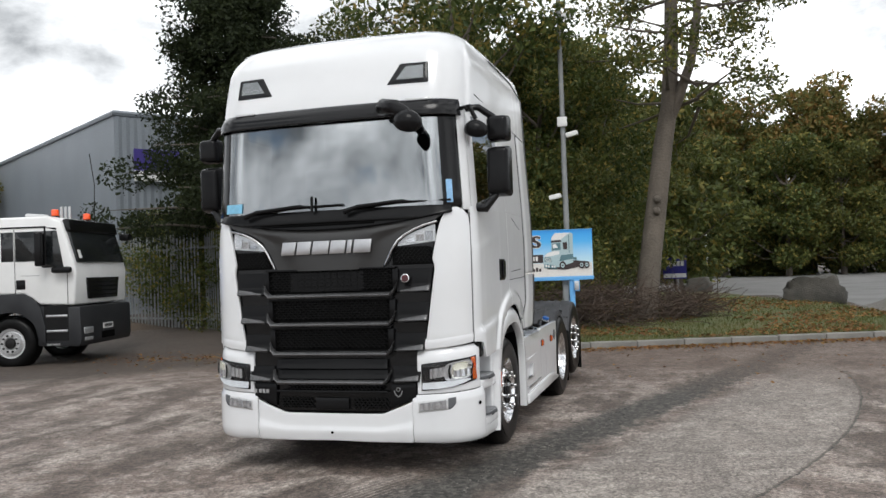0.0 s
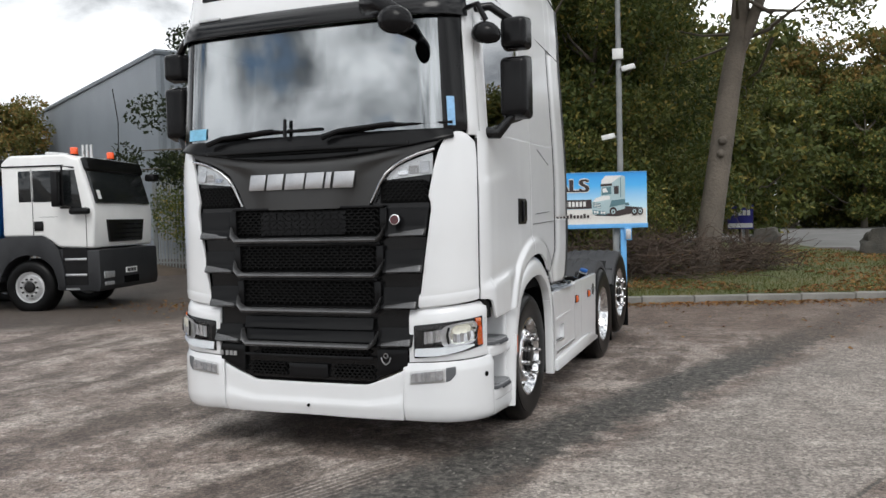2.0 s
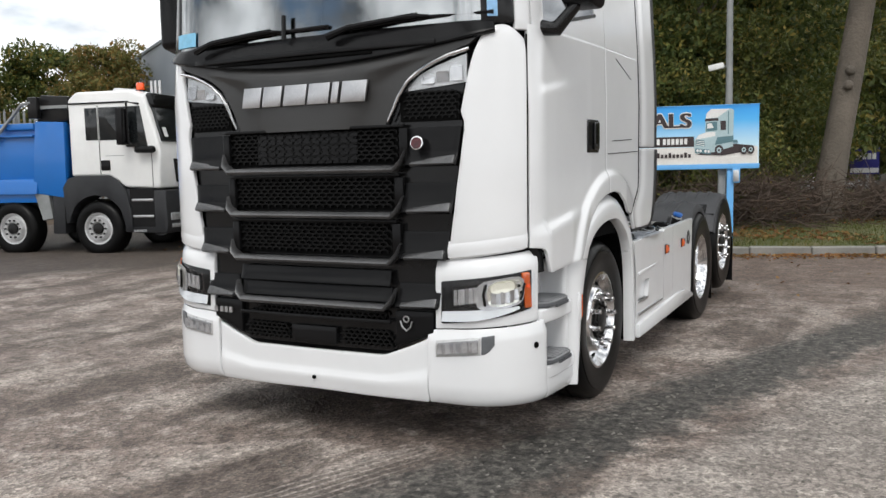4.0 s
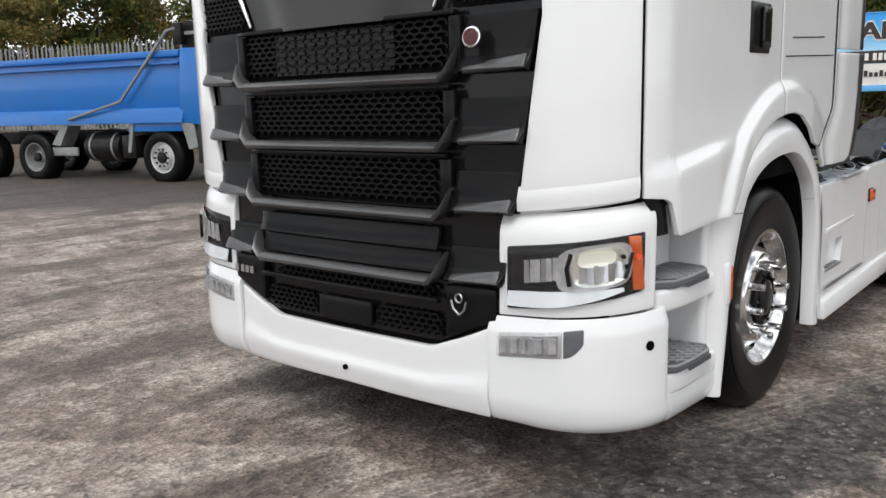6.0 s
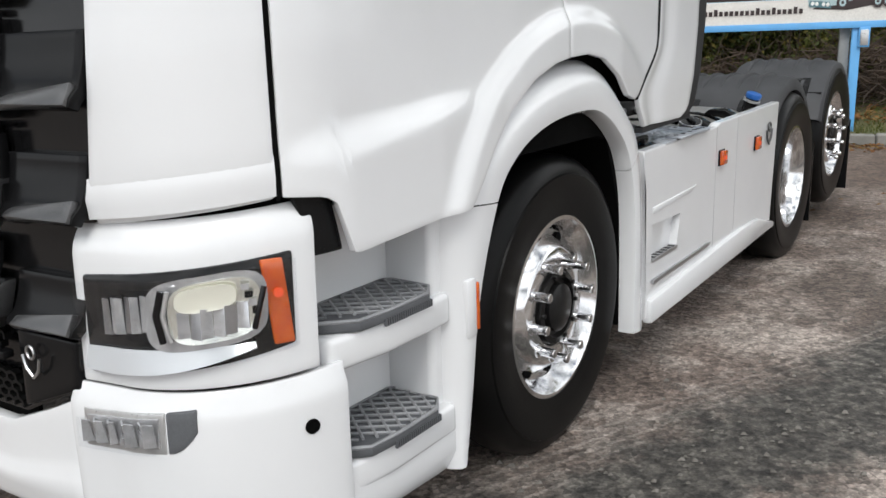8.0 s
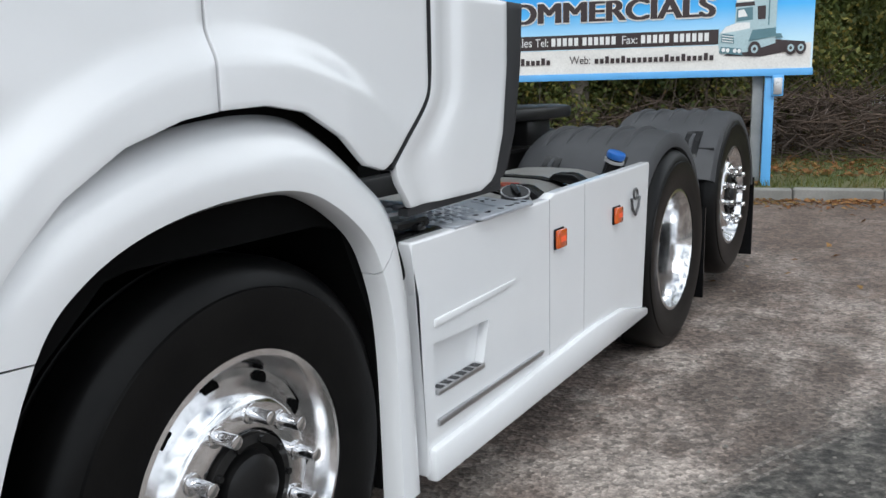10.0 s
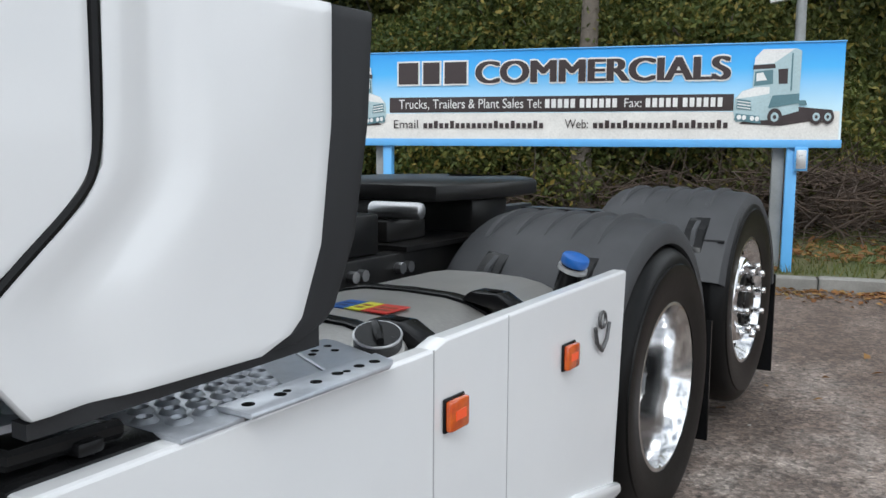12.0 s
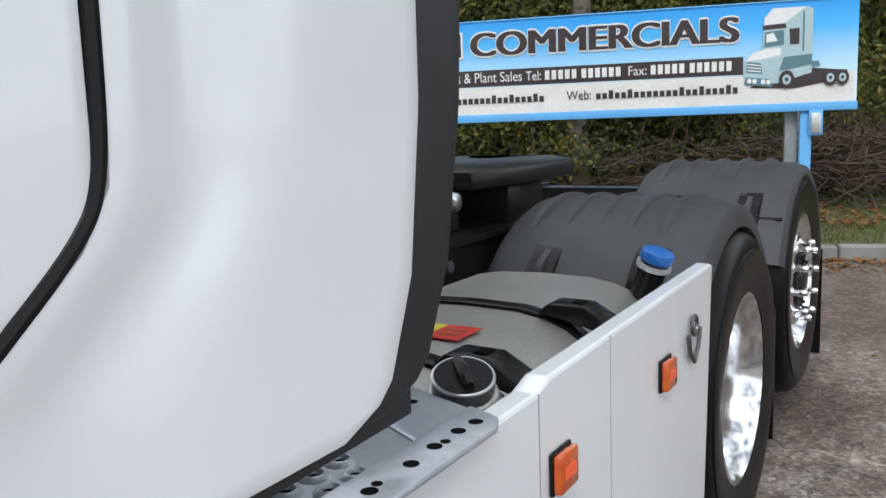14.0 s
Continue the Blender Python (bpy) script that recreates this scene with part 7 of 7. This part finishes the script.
# small blue dealer board by the road; its name as plain blocks
def dealer_board():
    x, y = 1.95, 32.0
    b = thing("dealer_board", "small dark blue sign board on a post beside the road", "sign", (x, y, gz(x, y)), rz=-6)
    part("board", bx(-0.6, 0.4, -0.03, 0.03, 0.55, 1.55), flat_mat("dark_blue_print", (0.03, 0.03, 0.22)), b)
    part("white_band", bx(-0.58, 0.38, -0.04, -0.02, 0.6, 0.78), PRINTW, b)
    for k in range(5):
        part("name_block", bx(-0.5 + 0.165 * k, -0.37 + 0.165 * k, -0.04, -0.02, 1.1, 1.32), PRINTW, b, "plain white block")
    part("post", bx(-0.05, 0.05, 0.0, 0.08, 0.0, 0.6), STEEL, b)


dealer_board()


def street_lamp(x, y, h, rz, label):
    s = thing("street_lamp", label, "street lamp", (x, y, gz(x, y)), "street lamps", rz)
    part("column", tube([(0, 0, 0), (0, 0, h * 0.3), (0, 0, h)], [0.11, 0.08, 0.05], 12), PRINTW, s)
    part("lantern", bx(-0.75, 0.1, -0.1, 0.1, h - 0.02, h + 0.1), STEEL, s, bevel=0.03)


street_lamp(3.3, 52, 4.6, 0, "slim pale street lamp across the road")
street_lamp(14.4, 50, 8.4, 0, "tall pale street lamp by the road")


# plants
def branch(V, F, pts, rs, seg=7):
    base = len(V)
    pts = [np.array(p, float) for p in pts]
    for i, p in enumerate(pts):
        d = pts[min(i + 1, len(pts) - 1)] - pts[max(i - 1, 0)]
        d /= np.linalg.norm(d) + 1e-9
        u = np.cross(d, (0.3, 0.9, 0.1))
        u /= np.linalg.norm(u) + 1e-9
        w = np.cross(d, u)
        for k in range(seg):
            a = 2 * math.pi * k / seg
            V.append(p + rs[i] * (math.cos(a) * u + math.sin(a) * w))
    for i in range(len(pts) - 1):
        for k in range(seg):
            F.append((base + i * seg + k, base + i * seg + (k + 1) % seg, base + (i + 1) * seg + (k + 1) % seg, base + (i + 1) * seg + k))


def leaf_cloud(rng, clumps, n, size):
    """Folded leaves spread through clumps of (x, y, z, radius), thicker towards each clump's skin."""
    C = np.array(clumps)
    w = C[:, 3] ** 2
    idx = rng.choice(len(C), n, p=w / w.sum())
    d = rng.normal(size=(n, 3))
    d /= np.linalg.norm(d, axis=1, keepdims=True)
    r = C[idx, 3] * (0.35 + 0.75 * rng.uniform(size=n) ** 0.6)
    P = C[idx, :3] + d * r[:, None] * np.array([1.0, 1.0, 0.72])
    s = size * rng.uniform(0.55, 1.25, n)[:, None]
    a = rng.normal(size=(n, 3)) + d * 0.6
    a /= np.linalg.norm(a, axis=1, keepdims=True)
    b = np.cross(a, rng.normal(size=(n, 3)))
    b /= np.linalg.norm(b, axis=1, keepdims=True)
    c = np.cross(a, b)
    V = np.stack([P - a * s, P + b * s * 0.5 + c * s * 0.12, P + a * s, P - b * s * 0.5 + c * s * 0.12], 1).reshape(-1, 3)
    return V, np.arange(4 * n).reshape(n, 4)


def tree(name, label, h, crown_r, crown_z, trunk_r, n, size, leaf, seed, loc, clumps=26, lean=(0, 0), stuff_group="woodland"):
    rng = np.random.default_rng(seed)
    t = thing(name, label, "tree", loc, stuff_group)
    V, F = [], []
    top = np.array([lean[0], lean[1], h * 0.8])
    k = 6
    axis = [np.array([lean[0] * (i / k) ** 1.2 + rng.normal(0, 0.06), lean[1] * (i / k) + rng.normal(0, 0.06), h * 0.8 * i / k]) for i in range(k + 1)]
    axis[0] = np.array([0, 0, -0.2])
    branch(V, F, axis, [trunk_r * (1.25 if i == 0 else 1 - 0.8 * i / k) for i in range(k + 1)], 10)
    cl = []
    for i in range(clumps):
        z = crown_z + (h - crown_z) * rng.uniform(0.02, 0.98)
        f = (z - crown_z) / (h - crown_z)
        rr = crown_r * (0.55 + 0.45 * math.sin(math.pi * min(1, f * 0.85 + 0.2))) * rng.uniform(0.25, 1.0)
        a = rng.uniform(0, 2 * math.pi)
        c = np.array([lean[0] * z / h + rr * math.cos(a), lean[1] * z / h + rr * math.sin(a), z])
        cl.append((*c, crown_r * rng.uniform(0.2, 0.42)))
        if i % 2 == 0:
            j = min(k, max(1, int(k * (z - 0.8) / (h * 0.8))))
            s = axis[j]
            mid = (s + c) / 2 + np.array([0, 0, -0.2]) + rng.normal(0, 0.15, 3)
            branch(V, F, [s, mid, c], [trunk_r * 0.35, trunk_r * 0.2, 0.015], 5)
    raw("trunk", np.array(V), F, BARK, t, "bark-covered trunk and limbs", True)
    LV, LF = leaf_cloud(rng, cl, n, size)
    raw("crown", LV, LF, leaf, t, "dense foliage with gaps")
    return t


# near ash or sycamore with the pale trunk, standing in the verge
def trunk_tree():
    x, y = 1.62, 14.7
    t = thing("roadside_tree", "tall tree with bare grey trunk leaning over the verge", "tree", (x, y, gz(x, y) + 0.08))
    rng = np.random.default_rng(4)
    V, F = [], []
    main = [(0, 0, -0.2), (0.03, 0, 0.3), (0.19, 0.05, 1.5), (0.41, 0.1, 3.0), (0.58, 0.1, 4.2), (0.77, 0.1, 5.2), (0.88, 0.2, 7.0), (0.95, 0.3, 9.5), (1.0, 0.3, 12)]
    branch(V, F, main, [0.36, 0.29, 0.26, 0.245, 0.23, 0.2, 0.17, 0.12, 0.05], 14)
    limb = [(0.70, 0.1, 4.7), (0.98, 0.05, 5.3), (1.32, 0.0, 6.2), (1.5, 0, 7.3), (1.55, -0.1, 8.6), (1.9, 0, 10.5)]
    branch(V, F, limb, [0.15, 0.13, 0.115, 0.10, 0.08, 0.03], 10)
    cl = []
    for i in range(34):
        z = rng.uniform(5.6, 12)
        s = np.array([0.75 if rng.uniform() < 0.5 else 1.45, 0.1, z - rng.uniform(0.3, 1.0)])
        a = rng.uniform(0, 2 * math.pi)
        r = rng.uniform(0.8, 3.0)
        c = s + np.array([r * math.cos(a), r * math.sin(a), rng.uniform(-0.6, 0.8)])
        branch(V, F, [s, (s + c) / 2 + rng.normal(0, 0.12, 3), c], [0.05, 0.03, 0.01], 5)
        for q in range(3):
            e = c + rng.normal(0, 0.35, 3)
            branch(V, F, [c, e], [0.012, 0.005], 4)
            cl.append((*e, rng.uniform(0.25, 0.55)))
    raw("trunk", np.array(V), F, BARK, t, "grey knotted trunk and limbs", True)
    LV, LF = leaf_cloud(rng, cl, 14000, 0.065)
    raw("crown", LV, LF, LEAF_A, t, "thin airy foliage")
    for z, dx in ((2.62, 0.02), (2.9, 0.05)):
        bm = bmesh.new()
        bmesh.ops.create_icosphere(bm, subdivisions=2, radius=0.10, matrix=Matrix.Translation((0.36 + dx, -0.17, z)))
        part("knot", bm, BARK, t)


trunk_tree()
# second pale trunk seen past the board
tree("birch_tree", "slender tree with a pale brown trunk behind the hoarding", 10, 2.6, 5.5, 0.17, 6000, 0.10, LEAF_A, 21, (-2.75, 12.8, 0.2), 20, (0.3, 0.2))

# woodland behind the board: a few kinds, then copies
A = tree("broadleaf_tree", "dense green broadleaf tree in early autumn", 9.5, 3.0, 0.8, 0.2, 42000, 0.085, LEAF_A, 31, (-5.0, 18.6, 0.25), 60)
B = tree("broadleaf_tree", "dense green broadleaf tree in early autumn", 8.0, 2.8, 0.5, 0.18, 42000, 0.08, LEAF_A, 32, (-1.3, 17.6, 0.25), 60)
C = tree("autumn_tree", "broadleaf tree turning yellow and brown", 10.5, 3.4, 1.2, 0.22, 14000, 0.16, LEAF_B, 33, (24, 58, 0.3), 50)
FA = tree("broadleaf_tree", "green roadside tree in early autumn", 9.5, 3.2, 0.8, 0.2, 12000, 0.17, LEAF_A, 35, (12, 60, 0.3), 50)
FD = tree("hedge_tree", "leafy undergrowth beside the road", 4.2, 2.4, 0.1, 0.08, 6000, 0.15, LEAF_A, 36, (8, 57, 0.3), 40)
D = tree("hedge_tree", "leafy undergrowth reaching to the ground", 4.2, 2.3, 0.1, 0.08, 25000, 0.062, LEAF_A, 34, (-0.75, 16.4, 0.25), 55)
places = [(A, -8.6, 19.6, 40, 1.05), (A, -2.8, 21.5, 110, 0.9), (B, -0.9, 20.5, 200, 1.0), (A, -12.0, 21.0, 75, 1.0), (B, -4.4, 16.6, 140, 0.8), (B, -1.0, 26.5, 20, 1.1), (A, -1.8, 26.0, 260, 0.95), (C, -7.0, 27.0, 30, 1.1), (FA, -2.5, 30.0, 80, 1.1), (FA, 2.0, 33.0, 140, 0.95), (C, -12.5, 28.0, 200, 1.05), (FA, 4.5, 56.0, 10, 1.0), (FA, 8.5, 54.0, 60, 0.95), (FA, 12.0, 55.0, 90, 0.9), (FA, 0.5, 46.0, 90, 1.1), (FD, 2.0, 45.0, 90, 1.1),
          (D, -2.2, 15.2, 60, 1.0), (D, -4.8, 14.6, 150, 1.05), (D, -7.4, 14.9, 250, 1.1), (D, -1.9, 17.0, 320, 1.1), (D, -0.8, 18.2, 30, 0.9), (D, -9.8, 17.2, 100, 1.2), (D, -1.6, 23.0, 200, 0.9),
          (B, -6.4, 16.9, 310, 0.95), (D, -6.0, 13.6, 15, 0.8), (D, -9.9, 15.9, 70, 0.85), (D, -11.6, 16.6, 170, 0.9), (D, -13.4, 17.4, 260, 0.85), (D, -3.4, 13.9, 190, 0.85), (D, -1.2, 14.4, 280, 0.8)]
for i in range(19):
    f = i / 18
    places.append((C if i % 2 else FA, 3 + 44 * f + random.uniform(-1, 1), 62 - 6 * f + random.uniform(-2.5, 2.5), random.uniform(0, 360), random.uniform(1.12, 1.4)))
for i in range(14):
    places.append((FD, 4 + 42 * i / 13, 59 - 5 * i / 13, random.uniform(0, 360), random.uniform(1.0, 1.5)))
for i in range(16):
    a, r = radians(47 + 2.2 * i), random.uniform(46, 58)
    places.append((C if i % 3 else FA, 2.5 - r * math.sin(a), -3 + r * math.cos(a), random.uniform(0, 360), random.uniform(0.6, 0.88)))
for src, x, y, rz, k in places:
    o = copy_thing(src, pose(x, y, gz(x, y) - 0.05, 0, 0, rz))
    o.scale = (k, k, k)


# dark conifer by the fence
def conifer():
    x, y = -9.3, 14.6
    t = thing("conifer", "big dark evergreen with ragged drooping boughs behind the fence", "tree", (x, y, 0.2))
    rng = np.random.default_rng(9)
    V, F, cl = [], [], []
    branch(V, F, [(0, 0, -0.2), (0, 0, 5), (0, 0, 13)], [0.3, 0.22, 0.04], 10)
    for i in range(120):
        z = rng.uniform(2.6, 12.8)
        r = (13.6 - z) / 10.0 * rng.uniform(2.2, 3.9)
        a = rng.uniform(0, 2 * math.pi)
        e = np.array([r * math.cos(a), r * math.sin(a), z + rng.uniform(-0.5, 0.3)])
        s = np.array([0, 0, z - 0.2])
        branch(V, F, [s, (s + e) / 2 + (0, 0, 0.15), e], [0.05, 0.03, 0.01], 5)
        for q in np.linspace(0.35, 1.0, 4):
            cl.append((*(s + (e - s) * q + rng.normal(0, 0.18, 3)), rng.uniform(0.35, 0.7)))
    raw("trunk", np.array(V), F, BARK, t, "dark trunk and boughs", True)
    LV, LF = leaf_cloud(rng, cl, 105000, 0.068)
    raw("crown", LV, LF, LEAF_C, t, "dark ragged needle foliage")


conifer()


# brushwood heaps and creeper
def brush(x, y, w, h, n, seed, label):
    rng = np.random.default_rng(seed)
    V, F = [], []
    for i in range(n):
        p = np.array([rng.normal(0, w * 0.45), rng.normal(0, w * 0.3), rng.uniform(0.02, h * 0.7)])
        d = rng.normal(size=3) * np.array([1, 0.7, 0.45])
        d /= np.linalg.norm(d)
        L0 = rng.uniform(0.3, 1.0)
        q = p + d * L0 + np.array([0, 0, 0.1])
        q[2] = max(q[2], 0.02)
        branch(V, F, [p, (p + q) / 2 + rng.normal(0, 0.05, 3), q], [0.010, 0.007, 0.003], 4)
    o = raw("brushwood_heap", np.array(V), F, TWIG)
    o.matrix_basis = pose(x, y, gz(x, y) + 0.08)
    tagged(o, label, "branches", kind="stuff")


brush(0.2, 13.6, 2.2, 1.2, 1300, 3, "heap of cut brown brushwood under the trees")
brush(2.5, 14.9, 1.0, 0.8, 420, 4, "small heap of brushwood beside the tree")
brush(-2.8, 13.2, 2.4, 0.9, 900, 5, "brown brushwood and dead stems below the trees")
cr = tree("creeper_bush", "yellow-green bush growing behind the fence", 4.2, 1.4, 0.3, 0.05, 7000, 0.06, LEAF_A, 41, (-11.9, 16.7, 0.1), 30)
